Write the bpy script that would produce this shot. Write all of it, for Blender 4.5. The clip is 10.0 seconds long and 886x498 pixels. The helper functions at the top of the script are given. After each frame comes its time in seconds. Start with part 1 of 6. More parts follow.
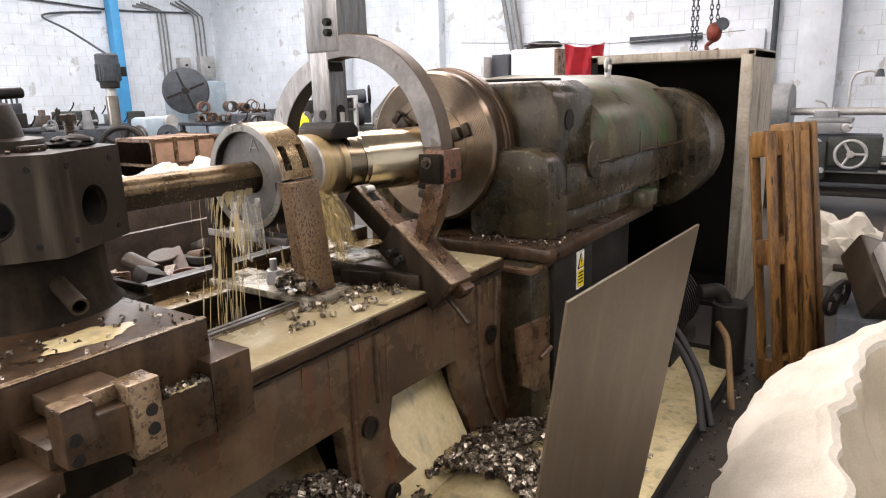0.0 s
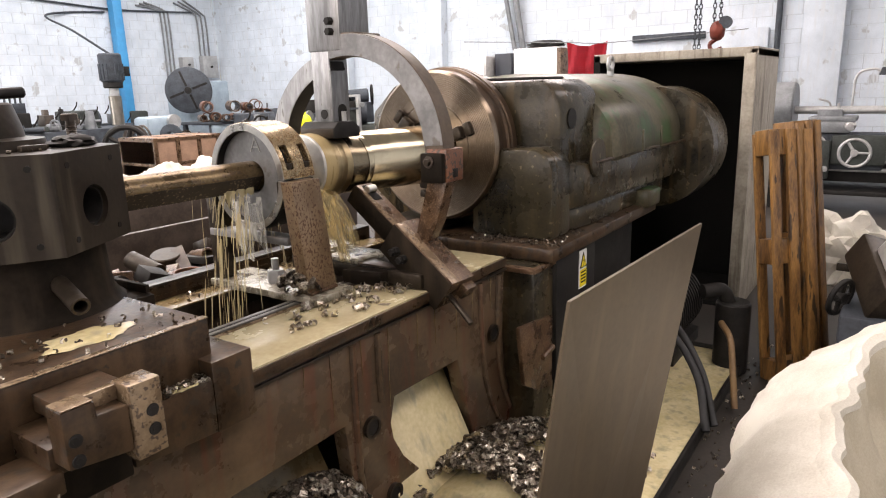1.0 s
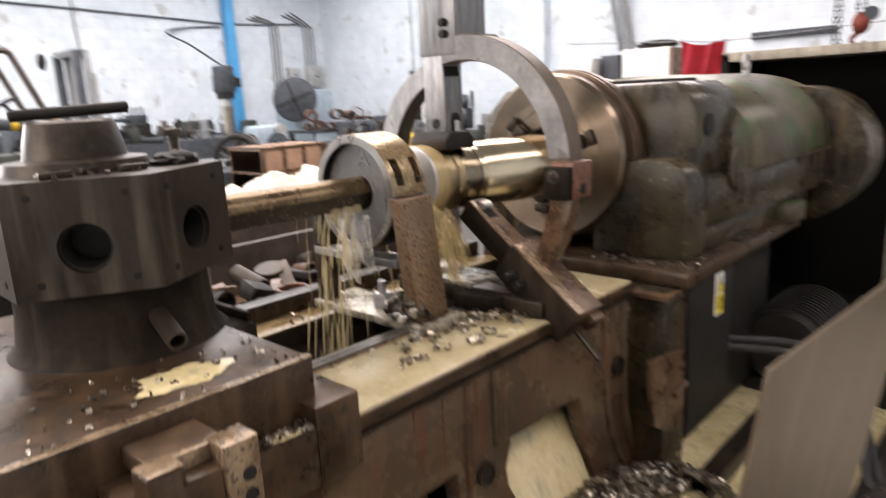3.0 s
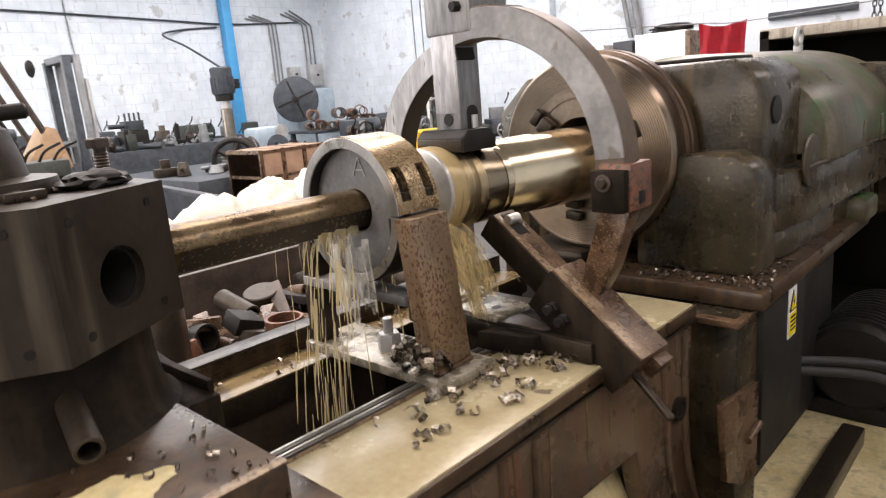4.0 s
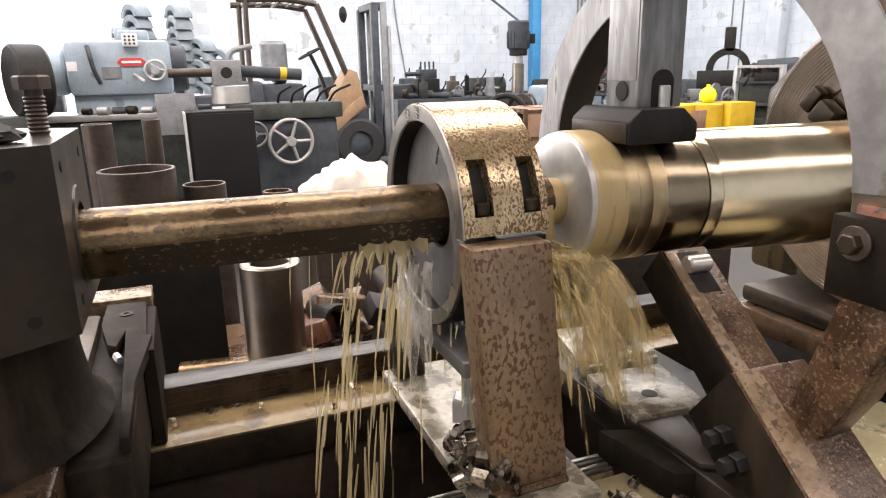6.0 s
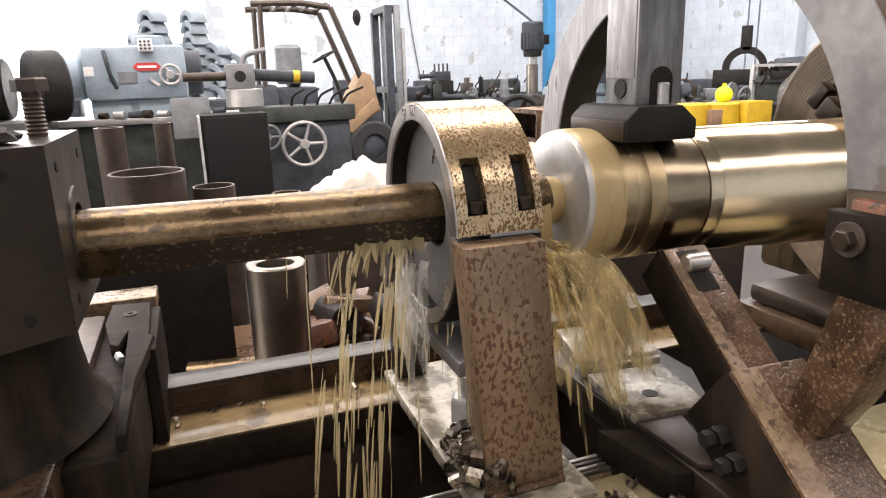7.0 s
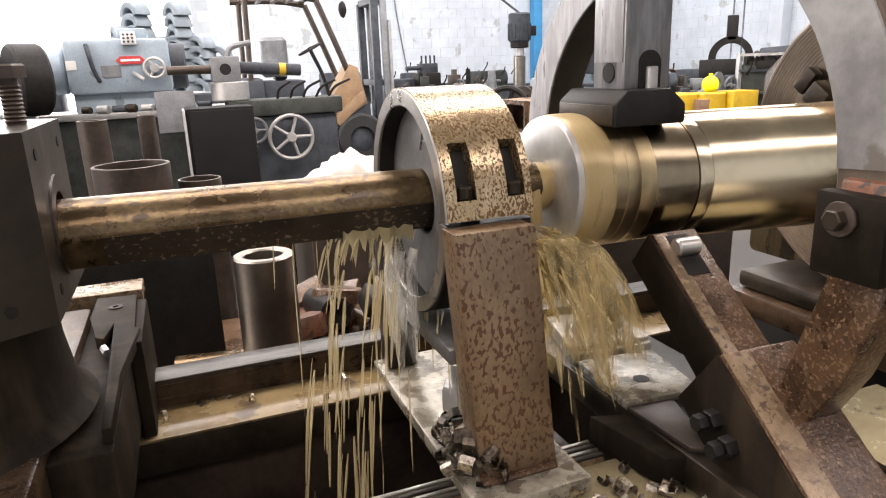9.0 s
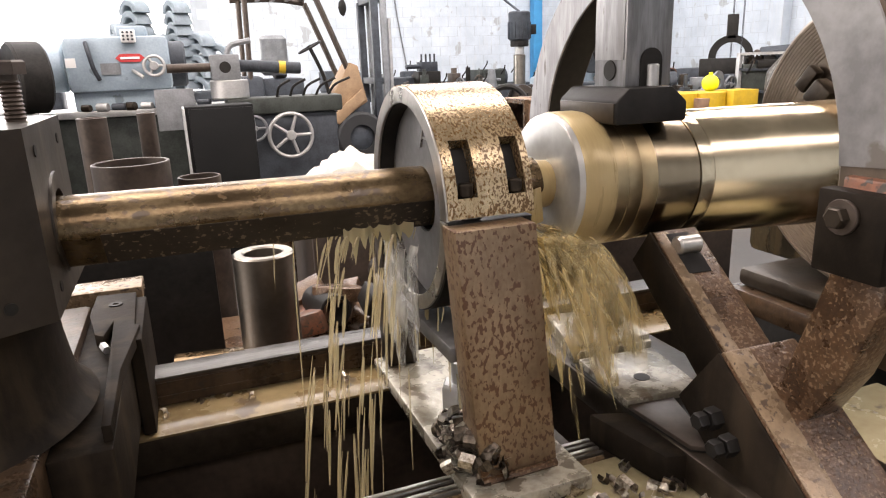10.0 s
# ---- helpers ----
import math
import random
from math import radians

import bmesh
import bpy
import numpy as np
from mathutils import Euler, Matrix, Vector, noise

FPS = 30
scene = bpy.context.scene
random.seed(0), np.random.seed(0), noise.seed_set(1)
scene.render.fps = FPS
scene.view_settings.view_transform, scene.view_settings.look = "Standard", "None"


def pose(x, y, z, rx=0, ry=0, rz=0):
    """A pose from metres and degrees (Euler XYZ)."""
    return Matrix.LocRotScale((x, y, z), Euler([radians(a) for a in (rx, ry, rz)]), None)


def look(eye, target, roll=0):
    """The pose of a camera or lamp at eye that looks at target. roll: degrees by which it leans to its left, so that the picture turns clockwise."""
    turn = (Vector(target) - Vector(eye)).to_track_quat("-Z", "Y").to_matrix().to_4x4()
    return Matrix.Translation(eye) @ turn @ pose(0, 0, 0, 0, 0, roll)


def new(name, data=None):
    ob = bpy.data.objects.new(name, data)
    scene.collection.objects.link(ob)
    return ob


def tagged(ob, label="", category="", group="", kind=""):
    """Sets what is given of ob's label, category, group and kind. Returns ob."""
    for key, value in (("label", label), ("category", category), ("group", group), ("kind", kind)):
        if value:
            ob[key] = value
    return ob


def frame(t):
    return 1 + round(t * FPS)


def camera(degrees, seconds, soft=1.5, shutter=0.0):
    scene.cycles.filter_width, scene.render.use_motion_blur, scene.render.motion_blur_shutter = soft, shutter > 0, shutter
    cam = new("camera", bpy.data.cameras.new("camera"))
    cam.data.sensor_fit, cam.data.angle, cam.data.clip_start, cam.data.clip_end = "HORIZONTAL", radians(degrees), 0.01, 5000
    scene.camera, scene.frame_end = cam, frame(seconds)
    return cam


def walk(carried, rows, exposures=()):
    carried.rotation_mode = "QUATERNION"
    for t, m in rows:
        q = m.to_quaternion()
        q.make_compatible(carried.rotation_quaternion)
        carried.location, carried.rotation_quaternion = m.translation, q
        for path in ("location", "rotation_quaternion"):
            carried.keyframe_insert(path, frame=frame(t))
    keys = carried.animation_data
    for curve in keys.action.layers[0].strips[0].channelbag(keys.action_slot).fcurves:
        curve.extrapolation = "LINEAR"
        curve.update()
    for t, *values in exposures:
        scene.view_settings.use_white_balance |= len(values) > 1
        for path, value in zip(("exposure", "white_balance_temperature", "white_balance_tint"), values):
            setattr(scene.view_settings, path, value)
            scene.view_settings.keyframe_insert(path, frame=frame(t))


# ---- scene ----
cam = camera(67.1, 10.0, soft=1.1, shutter=0.5)
PATH = [
    (0, (0.6, -0.294, 1.566), (2.201, 0.809, 1.098), -1.7),
    (1, (0.606, -0.294, 1.565), (2.202, 0.816, 1.095), -1.8),
    (2, (0.626, -0.262, 1.564), (2.195, 0.874, 1.067), -1.9),
    (2.5, (0.652, -0.211, 1.566), (2.157, 1.007, 1.063), -2.0),
    (3, (0.746, -0.094, 1.571), (2.169, 1.24, 1.127), -2.9),
    (3.2, (0.888, -0.08, 1.517), (2.218, 1.366, 1.144), -4.1),
    (4.3, (1.12, 0.335, 1.566), (2.538, 1.664, 1.092), -5.0),
    (4.5, (1.225, 0.382, 1.561), (2.537, 1.814, 1.085), -4.4),
    (5, (1.493, 0.474, 1.543), (2.582, 2.076, 1.042), -2.8),
    (5.5, (1.614, 0.497, 1.527), (2.433, 2.248, 1.013), -1.8),
    (6, (1.684, 0.482, 1.526), (2.388, 2.28, 1.005), -1.2),
    (7.5, (1.715, 0.47, 1.517), (2.37, 2.29, 1.005), -1.9),
    (8, (1.717, 0.471, 1.514), (2.389, 2.282, 0.996), -2.0),
    (9, (1.715, 0.477, 1.509), (2.402, 2.277, 0.974), -2.2),
    (9.5, (1.713, 0.477, 1.51), (2.4, 2.278, 0.977), -2.1),
    (10, (1.714, 0.479, 1.507), (2.402, 2.278, 0.968), -2.1),
]
walk(cam, [(t, look(eye, target, roll)) for t, eye, target, roll in PATH], [(0, 0.32, 7700, 22), (10, 0.32, 7700, 22)])

# ---------- light ----------
world = bpy.data.worlds.new("world")
scene.world = world
world.use_nodes = True
wn = world.node_tree
bg = wn.nodes["Background"]
sky = wn.nodes.new("ShaderNodeTexSky")
sky.sky_type, sky.sun_disc, sky.sun_elevation, sky.sun_rotation = "NISHITA", False, radians(45), radians(200)
wn.links.new(sky.outputs[0], bg.inputs[0])
bg.inputs[1].default_value = 0.12


def area_lamp(name, m, sx, sy, watts, colour=(1, 0.98, 0.95)):
    d = bpy.data.lights.new(name, "AREA")
    d.shape, d.size, d.size_y, d.energy, d.color = "RECTANGLE", sx, sy, watts, colour
    ob = new(name, d)
    ob.matrix_basis = m
    return ob


ROOF = 5.6
# the first strip is unseen and added as fill for the bed front
SKYLIGHTS = [(-3.6, -1.8), (2.6, 4.6), (7.4, 9.4), (12.4, 14.4)]      # strips of the roof along x, by y
for a, b in SKYLIGHTS:
    area_lamp("skylight_lamp", pose(3.5, (a + b) / 2, ROOF - 0.05), 18, b - a - 0.1, 900 if a > 0 else 340, (0.84, 0.93, 1.0) if a > 5 else (0.95, 0.97, 1.0))
area_lamp("doorway_lamp", pose(-1.2, 16.9, 2.1, -90, 0, 0), 6.8, 3.8, 700, (0.85, 0.94, 1.0))
# added side fill from the west, no window is known there
area_lamp("side_fill_lamp", pose(-5.9, 2.5, 2.6, 0, -90, 0), 2.4, 6.0, 260, (0.95, 0.98, 1.0))


# ---------- materials ----------
def material(name, c1, c2=None, scale=6.0, rough=0.6, metal=0.0, bump=0.15, fine=60.0, spots=None, spot_scale=30.0,
             spot_cut=0.58, stretch=(1, 1, 1), rough2=None, streak=None, spec=0.5):
    """Two scales of noise between two colours, fine relief, and, if wanted, spots of a third colour."""
    m = bpy.data.materials.new(name)
    m.use_nodes = True
    t = m.node_tree
    N, L = t.nodes.new, t.links.new
    b = t.nodes["Principled BSDF"]
    co = N("ShaderNodeTexCoord")
    mp = N("ShaderNodeMapping")
    mp.inputs["Scale"].default_value = stretch
    L(co.outputs["Object"], mp.inputs[0])
    n1 = N("ShaderNodeTexNoise")
    n1.inputs["Scale"].default_value, n1.inputs["Detail"].default_value, n1.inputs["Roughness"].default_value = scale, 6, 0.65
    n2 = N("ShaderNodeTexNoise")
    n2.inputs["Scale"].default_value, n2.inputs["Detail"].default_value = fine, 4
    L(mp.outputs[0], n1.inputs[0])
    L(mp.outputs[0], n2.inputs[0])
    c2 = c2 or tuple(c * 0.7 for c in c1)
    r = N("ShaderNodeValToRGB")
    r.color_ramp.elements[0].position, r.color_ramp.elements[1].position = 0.36, 0.66
    r.color_ramp.elements[0].color, r.color_ramp.elements[1].color = (*c2, 1), (*c1, 1)
    mix0 = N("ShaderNodeMath")
    mix0.operation = "MULTIPLY_ADD"
    L(n2.outputs[0], mix0.inputs[0])
    mix0.inputs[1].default_value = 0.35
    L(n1.outputs[0], mix0.inputs[2])
    sub = N("ShaderNodeMath")
    sub.operation = "SUBTRACT"
    L(mix0.outputs[0], sub.inputs[0])
    sub.inputs[1].default_value = 0.175
    L(sub.outputs[0], r.inputs[0])
    colour = r.outputs[0]
    rr = N("ShaderNodeMapRange")
    rr.inputs["From Min"].default_value, rr.inputs["From Max"].default_value = 0.3, 0.7
    rr.inputs["To Min"].default_value, rr.inputs["To Max"].default_value = rough, (rough2 if rough2 is not None else min(1, rough + 0.15))
    L(n1.outputs[0], rr.inputs[0])
    roughness = rr.outputs[0]
    metalness = None
    if spots:
        n3 = N("ShaderNodeTexNoise")
        n3.inputs["Scale"].default_value, n3.inputs["Detail"].default_value = spot_scale, 5
        L(mp.outputs[0], n3.inputs[0])
        cut = N("ShaderNodeValToRGB")
        cut.color_ramp.elements[0].position, cut.color_ramp.elements[1].position = spot_cut - 0.02, spot_cut + 0.02
        clus = N("ShaderNodeMath")
        clus.operation = "MULTIPLY_ADD"
        L(n1.outputs[0], clus.inputs[0])
        clus.inputs[1].default_value = 0.4
        L(n3.outputs[0], clus.inputs[2])
        off = N("ShaderNodeMath")
        off.operation = "SUBTRACT"
        L(clus.outputs[0], off.inputs[0])
        off.inputs[1].default_value = 0.2
        L(off.outputs[0], cut.inputs[0])
        mx = N("ShaderNodeMix")
        mx.data_type = "RGBA"
        L(cut.outputs[0], mx.inputs["Factor"])
        L(colour, mx.inputs["A"])
        mx.inputs["B"].default_value = (*spots, 1)
        colour = mx.outputs["Result"]
        if metal:
            mm = N("ShaderNodeMapRange")
            mm.inputs["To Min"].default_value, mm.inputs["To Max"].default_value = metal, 0.0
            L(cut.outputs[0], mm.inputs[0])
            metalness = mm.outputs[0]
    if streak:
        n4 = N("ShaderNodeTexNoise")
        n4.inputs["Scale"].default_value, n4.inputs["Detail"].default_value = 5, 4
        mp2 = N("ShaderNodeMapping")
        mp2.inputs["Scale"].default_value = (4, 4, 0.35)
        L(co.outputs["Object"], mp2.inputs[0])
        L(mp2.outputs[0], n4.inputs[0])
        cut2 = N("ShaderNodeValToRGB")
        cut2.color_ramp.elements[0].position, cut2.color_ramp.elements[1].position = 0.52, 0.68
        L(n4.outputs[0], cut2.inputs[0])
        mx2 = N("ShaderNodeMix")
        mx2.data_type = "RGBA"
        L(cut2.outputs[0], mx2.inputs["Factor"])
        L(colour, mx2.inputs["A"])
        mx2.inputs["B"].default_value = (*streak, 1)
        colour = mx2.outputs["Result"]
    L(colour, b.inputs["Base Color"])
    L(roughness, b.inputs["Roughness"])
    b.inputs["Metallic"].default_value = metal
    b.inputs["Specular IOR Level"].default_value = spec
    if metalness:
        L(metalness, b.inputs["Metallic"])
    if bump:
        bp = N("ShaderNodeBump")
        bp.inputs["Strength"].default_value, bp.inputs["Distance"].default_value = bump, 0.004
        L(sub.outputs[0], bp.inputs["Height"])
        L(bp.outputs[0], b.inputs["Normal"])
    return m


def turned_metal(name, c, lines=220.0, rough=0.28, axis=0):
    """Bright turned steel: fine bands across one axis."""
    m = material(name, c, tuple(v * 0.75 for v in c), 5, rough, 1.0, 0.0)
    t = m.node_tree
    N, L = t.nodes.new, t.links.new
    co = N("ShaderNodeTexCoord")
    mp = N("ShaderNodeMapping")
    s = [0.6, 0.6, 0.6]
    s[axis] = lines
    mp.inputs["Scale"].default_value = s
    L(co.outputs["Object"], mp.inputs[0])
    n = N("ShaderNodeTexNoise")
    n.inputs["Scale"].default_value, n.inputs["Detail"].default_value = 1, 3
    L(mp.outputs[0], n.inputs[0])
    bp = N("ShaderNodeBump")
    bp.inputs["Strength"].default_value, bp.inputs["Distance"].default_value = 0.16, 0.0006
    L(n.outputs[0], bp.inputs["Height"])
    L(bp.outputs[0], t.nodes["Principled BSDF"].inputs["Normal"])
    return m


castiron = material("cast_iron", (0.058, 0.045, 0.033), (0.024, 0.018, 0.013), 6, 0.28, 0.5, 0.3, spec=0.3)
turret_iron = material("turret_iron", (0.033, 0.025, 0.018), (0.018, 0.0135, 0.010), 5, 0.3, 0.1, 0.25, streak=(0.07, 0.058, 0.042), spec=0.3)
greasy = material("greasy_iron", (0.085, 0.050, 0.027), (0.028, 0.017, 0.010), 9, 0.24, 0.1, 0.4, fine=90, spots=(0.035, 0.026, 0.018), spot_scale=25, spot_cut=0.60, streak=(0.088, 0.054, 0.031), spec=0.35)
rust = material("rusty_steel", (0.115, 0.060, 0.030), (0.046, 0.025, 0.014), 13, 0.22, 0.2, 0.6, fine=170, spots=(0.17, 0.11, 0.065), spot_scale=210, spot_cut=0.58)
redrust = material("red_oxide_steel", (0.20, 0.075, 0.038), (0.07, 0.036, 0.022), 12, 0.36, 0.1, 0.4, fine=120, spots=(0.045, 0.03, 0.022), spot_scale=70, spot_cut=0.60)
bedpaint = material("worn_bed_paint", (0.15, 0.097, 0.057), (0.068, 0.047, 0.031), 4.0, 0.2, 0.1, 0.25, streak=(0.125, 0.052, 0.03))
wet_brown = material("wet_brown_way", (0.23, 0.17, 0.085), (0.14, 0.095, 0.045), 7, 0.2, 0.0, 0.12, spots=(0.10, 0.07, 0.042), spot_scale=9, spot_cut=0.64)
worn_steel = material("worn_rail_top", (0.10, 0.092, 0.08), (0.028, 0.023, 0.019), 18, 0.25, 0.4, 0.2, stretch=(0.3, 4, 4))
wayflat = material("coolant_wet_way", (0.46, 0.40, 0.25), (0.33, 0.27, 0.155), 5, 0.16, 0.0, 0.12, spots=(0.14, 0.11, 0.08), spot_scale=9, spot_cut=0.68)
puddle = material("milky_coolant", (0.76, 0.66, 0.41), (0.56, 0.47, 0.25), 4, 0.12, 0.0, 0.06, streak=(0.44, 0.39, 0.25))
ground_steel = material("ground_steel", (0.55, 0.53, 0.49), (0.36, 0.34, 0.31), 6, 0.24, 0.9, 0.1, stretch=(1, 1, 1), fine=90)
speckle = material("rust_speckled_steel", (0.60, 0.47, 0.30), (0.42, 0.31, 0.18), 9, 0.2, 0.8, 0.15, spots=(0.13, 0.068, 0.022), spot_scale=250, spot_cut=0.535, stretch=(1.2, 1, 0.8))
speckle_leg = material("rust_speckled_leg", (0.27, 0.19, 0.118), (0.17, 0.112, 0.066), 9, 0.28, 0.35, 0.25, fine=150, spots=(0.085, 0.036, 0.015), spot_scale=125, spot_cut=0.552, stretch=(1.3, 1, 0.8))
bar_steel = material("stained_bar", (0.25, 0.18, 0.10), (0.10, 0.067, 0.036), 8, 0.22, 0.8, 0.3, fine=150, spots=(0.10, 0.062, 0.030), spot_scale=55, spot_cut=0.58, stretch=(0.9, 1.2, 1.2))
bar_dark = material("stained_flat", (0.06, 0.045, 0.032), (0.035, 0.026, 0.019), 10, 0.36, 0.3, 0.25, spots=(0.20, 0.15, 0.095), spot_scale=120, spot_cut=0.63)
ring_grey = material("steady_ring_grey", (0.26, 0.255, 0.25), (0.15, 0.147, 0.143), 8, 0.34, 0.35, 0.2, spots=(0.13, 0.115, 0.10), spot_scale=14, spot_cut=0.68)
ring_side = material("steady_ring_edge", (0.12, 0.088, 0.062), (0.06, 0.044, 0.032), 6, 0.42, 0.3, 0.25)
# paler than the post's steel: the doorway's reflection is put into the colour
scraped = material("doorway_lit_scraped_steel", (0.44, 0.445, 0.45), (0.27, 0.27, 0.27), 16, 0.4, 0.5, 0.2, stretch=(3, 3, 0.5), spots=(0.16, 0.15, 0.14), spot_scale=40, spot_cut=0.68)
post_steel = material("post_steel", (0.33, 0.33, 0.335), (0.18, 0.18, 0.18), 14, 0.33, 0.7, 0.15, stretch=(3, 3, 0.4))
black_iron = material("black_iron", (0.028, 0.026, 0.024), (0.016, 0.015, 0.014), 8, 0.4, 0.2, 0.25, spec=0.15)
bright = turned_metal("bright_turned_steel", (0.72, 0.61, 0.43), 300, 0.10)
bronze = turned_metal("stained_turned_band", (0.54, 0.42, 0.25), 500, 0.32)
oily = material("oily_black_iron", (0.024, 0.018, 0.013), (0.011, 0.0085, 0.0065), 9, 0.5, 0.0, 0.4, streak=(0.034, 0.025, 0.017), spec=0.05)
tan_wet = material("worn_tan_edge", (0.30, 0.215, 0.135), (0.15, 0.10, 0.06), 16, 0.2, 0.3, 0.35, fine=120, spots=(0.07, 0.045, 0.03), spot_scale=80, spot_cut=0.62)
wet_plate = material("wet_plate_top", (0.47, 0.44, 0.36), (0.20, 0.175, 0.13), 16, 0.1, 0.35, 0.5, fine=90, spots=(0.13, 0.105, 0.075), spot_scale=28, spot_cut=0.6, rough2=0.45)
# background haze is put into this pale grey-blue
hazy_blue = material("haze_toned_castings", (0.26, 0.31, 0.345), (0.18, 0.225, 0.25), 5, 0.6, 0, 0.15)
groove_dark = turned_metal("dark_turned_band", (0.36, 0.29, 0.20), 400, 0.16)
cream_wet = material("coolant_coated_steel", (0.50, 0.38, 0.19), (0.42, 0.31, 0.15), 3, 0.22, 0.2, 0.04, stretch=(6, 0.6, 0.6))
face_steel = material("pale_end_face", (0.66, 0.66, 0.62), (0.52, 0.51, 0.48), 7, 0.3, 0.6, 0.1)
chuck_metal = material("worn_chuck_face", (0.27, 0.215, 0.165), (0.17, 0.13, 0.095), 6, 0.27, 1.0, 0.0, stretch=(30, 1, 1))
ct_ = chuck_metal.node_tree
ctan = ct_.nodes.new("ShaderNodeTangent")
ctan.direction_type, ctan.axis = "RADIAL", "X"
ct_.links.new(ctan.outputs[0], ct_.nodes["Principled BSDF"].inputs["Tangent"])
ct_.nodes["Principled BSDF"].inputs["Anisotropic"].default_value = 0.9
ct_.nodes["Principled BSDF"].inputs["Anisotropic Rotation"].default_value = 0.25
chuck_rimmat = material("chuck_rim", (0.105, 0.066, 0.04), (0.045, 0.029, 0.019), 6, 0.3, 0.55, 0.15, stretch=(5, 1, 1), spec=0.4)
green = material("worn_green_paint", (0.050, 0.040, 0.022), (0.013, 0.011, 0.007), 5, 0.2, 0.05, 0.7, fine=70, spots=(0.15, 0.12, 0.07), spot_scale=38, spot_cut=0.69, streak=(0.072, 0.050, 0.026), spec=0.4)
hoodmat = material("dusty_green_hood", (0.125, 0.105, 0.062), (0.045, 0.043, 0.024), 5, 0.26, 0.05, 0.4, spots=(0.04, 0.08, 0.03), spot_scale=3.2, spot_cut=0.60, streak=(0.055, 0.045, 0.027), spec=0.35)
sheetmat = material("grey_steel_sheet", (0.112, 0.083, 0.053), (0.080, 0.058, 0.036), 2.2, 0.36, 0.4, 0.05, streak=(0.122, 0.088, 0.055))
concrete = material("oily_concrete", (0.052, 0.044, 0.037), (0.022, 0.019, 0.016), 1.5, 0.42, 0.0, 0.3)
jointgrey = material("grey_joint", (0.50, 0.545, 0.58), (0.42, 0.46, 0.49), 3, 0.8, 0, 0.1)
whitewall = material("white_block_paint", (0.63, 0.69, 0.745), (0.50, 0.56, 0.61), 2.2, 0.75, 0, 0.35, spots=(0.40, 0.42, 0.43), spot_scale=2.6, spot_cut=0.66, streak=(0.56, 0.60, 0.63))
roofmat = material("roof_sheet", (0.55, 0.55, 0.54), (0.45, 0.45, 0.44), 2, 0.7, 0, 0.1)
bluepaint = material("bright_blue_paint", (0.03, 0.30, 0.58), (0.025, 0.24, 0.48), 5, 0.45, 0, 0.1)
sackmat = material("white_woven_sack", (0.66, 0.63, 0.55), (0.48, 0.445, 0.37), 5, 0.7, 0, 0.4, fine=220)
sackold = material("grimy_sack_lining", (0.52, 0.47, 0.36), (0.40, 0.35, 0.26), 7, 0.6, 0, 0.4, fine=200)
wood = material("oily_pallet_wood", (0.30, 0.15, 0.045), (0.07, 0.032, 0.012), 5, 0.34, 0, 0.5, stretch=(3, 3, 0.4), spots=(0.035, 0.018, 0.008), spot_scale=6, spot_cut=0.63)
cratewood = material("crate_board", (0.33, 0.20, 0.13), (0.22, 0.13, 0.085), 6, 0.65, 0, 0.2)
chipmat = material("steel_chip", (0.68, 0.63, 0.53), (0.16, 0.12, 0.09), 120, 0.25, 0.9, 0.0)
chipdark = material("dark_steel_chip", (0.16, 0.13, 0.10), (0.05, 0.04, 0.03), 120, 0.3, 0.8, 0.0)
cloth_red = material("red_cloth", (0.55, 0.04, 0.06), (0.42, 0.03, 0.045), 8, 0.8, 0, 0.3)
yellow = material("yellow_plastic", (0.66, 0.42, 0.02), (0.50, 0.32, 0.02), 6, 0.45, 0, 0.1)
yellowgreen = material("yellow_green_ball", (0.80, 0.85, 0.03), (0.7, 0.75, 0.03), 6, 0.5, 0, 0.1)
bluegrey = material("pale_blue_machine_paint", (0.33, 0.415, 0.47), (0.24, 0.31, 0.36), 4, 0.42, 0, 0.15, spots=(0.17, 0.22, 0.24), spot_scale=7, spot_cut=0.68)
darkgrey = material("dark_grey_machine", (0.066, 0.076, 0.088), (0.036, 0.041, 0.048), 6, 0.45, 0.1, 0.25, spec=0.22)
greygreen = material("grey_green_machine", (0.06, 0.068, 0.062), (0.03, 0.034, 0.03), 6, 0.45, 0.1, 0.25, spec=0.22)
midgrey = material("mid_grey_machine", (0.24, 0.25, 0.26), (0.15, 0.16, 0.165), 7, 0.42, 0.2, 0.2)
navy = material("navy_panel", (0.016, 0.02, 0.03), (0.011, 0.014, 0.02), 3, 0.38, 0, 0.1)
tan = material("tan_panel", (0.36, 0.23, 0.13), (0.26, 0.16, 0.09), 5, 0.6, 0, 0.15)
rubber = material("black_rubber", (0.025, 0.025, 0.026), (0.015, 0.015, 0.015), 10, 0.6, 0, 0.2)
pipe_steel = material("dark_pipe", (0.085, 0.063, 0.049), (0.042, 0.031, 0.024), 8, 0.38, 0.35, 0.2)
tube_steel = turned_metal("bright_tube", (0.36, 0.325, 0.28), 1.0, 0.27)
galv = material("galvanised", (0.52, 0.52, 0.51), (0.38, 0.38, 0.37), 8, 0.38, 0.6, 0.15)
cabinet_shade = material("shaded_cabinet_inside", (0.012, 0.011, 0.010), (0.008, 0.008, 0.007), 3, 0.7, 0, 0.1, spec=0.1)
cabinet_edge = material("grimy_cream_paint", (0.40, 0.36, 0.29), (0.22, 0.19, 0.15), 4, 0.5, 0, 0.25, streak=(0.12, 0.095, 0.07))
white_paint = material("white_box_paint", (0.78, 0.79, 0.79), (0.66, 0.67, 0.67), 3, 0.5, 0, 0.1)
sign_yellow = material("sign_yellow", (0.85, 0.68, 0.02), (0.80, 0.63, 0.02), 5, 0.4, 0, 0)
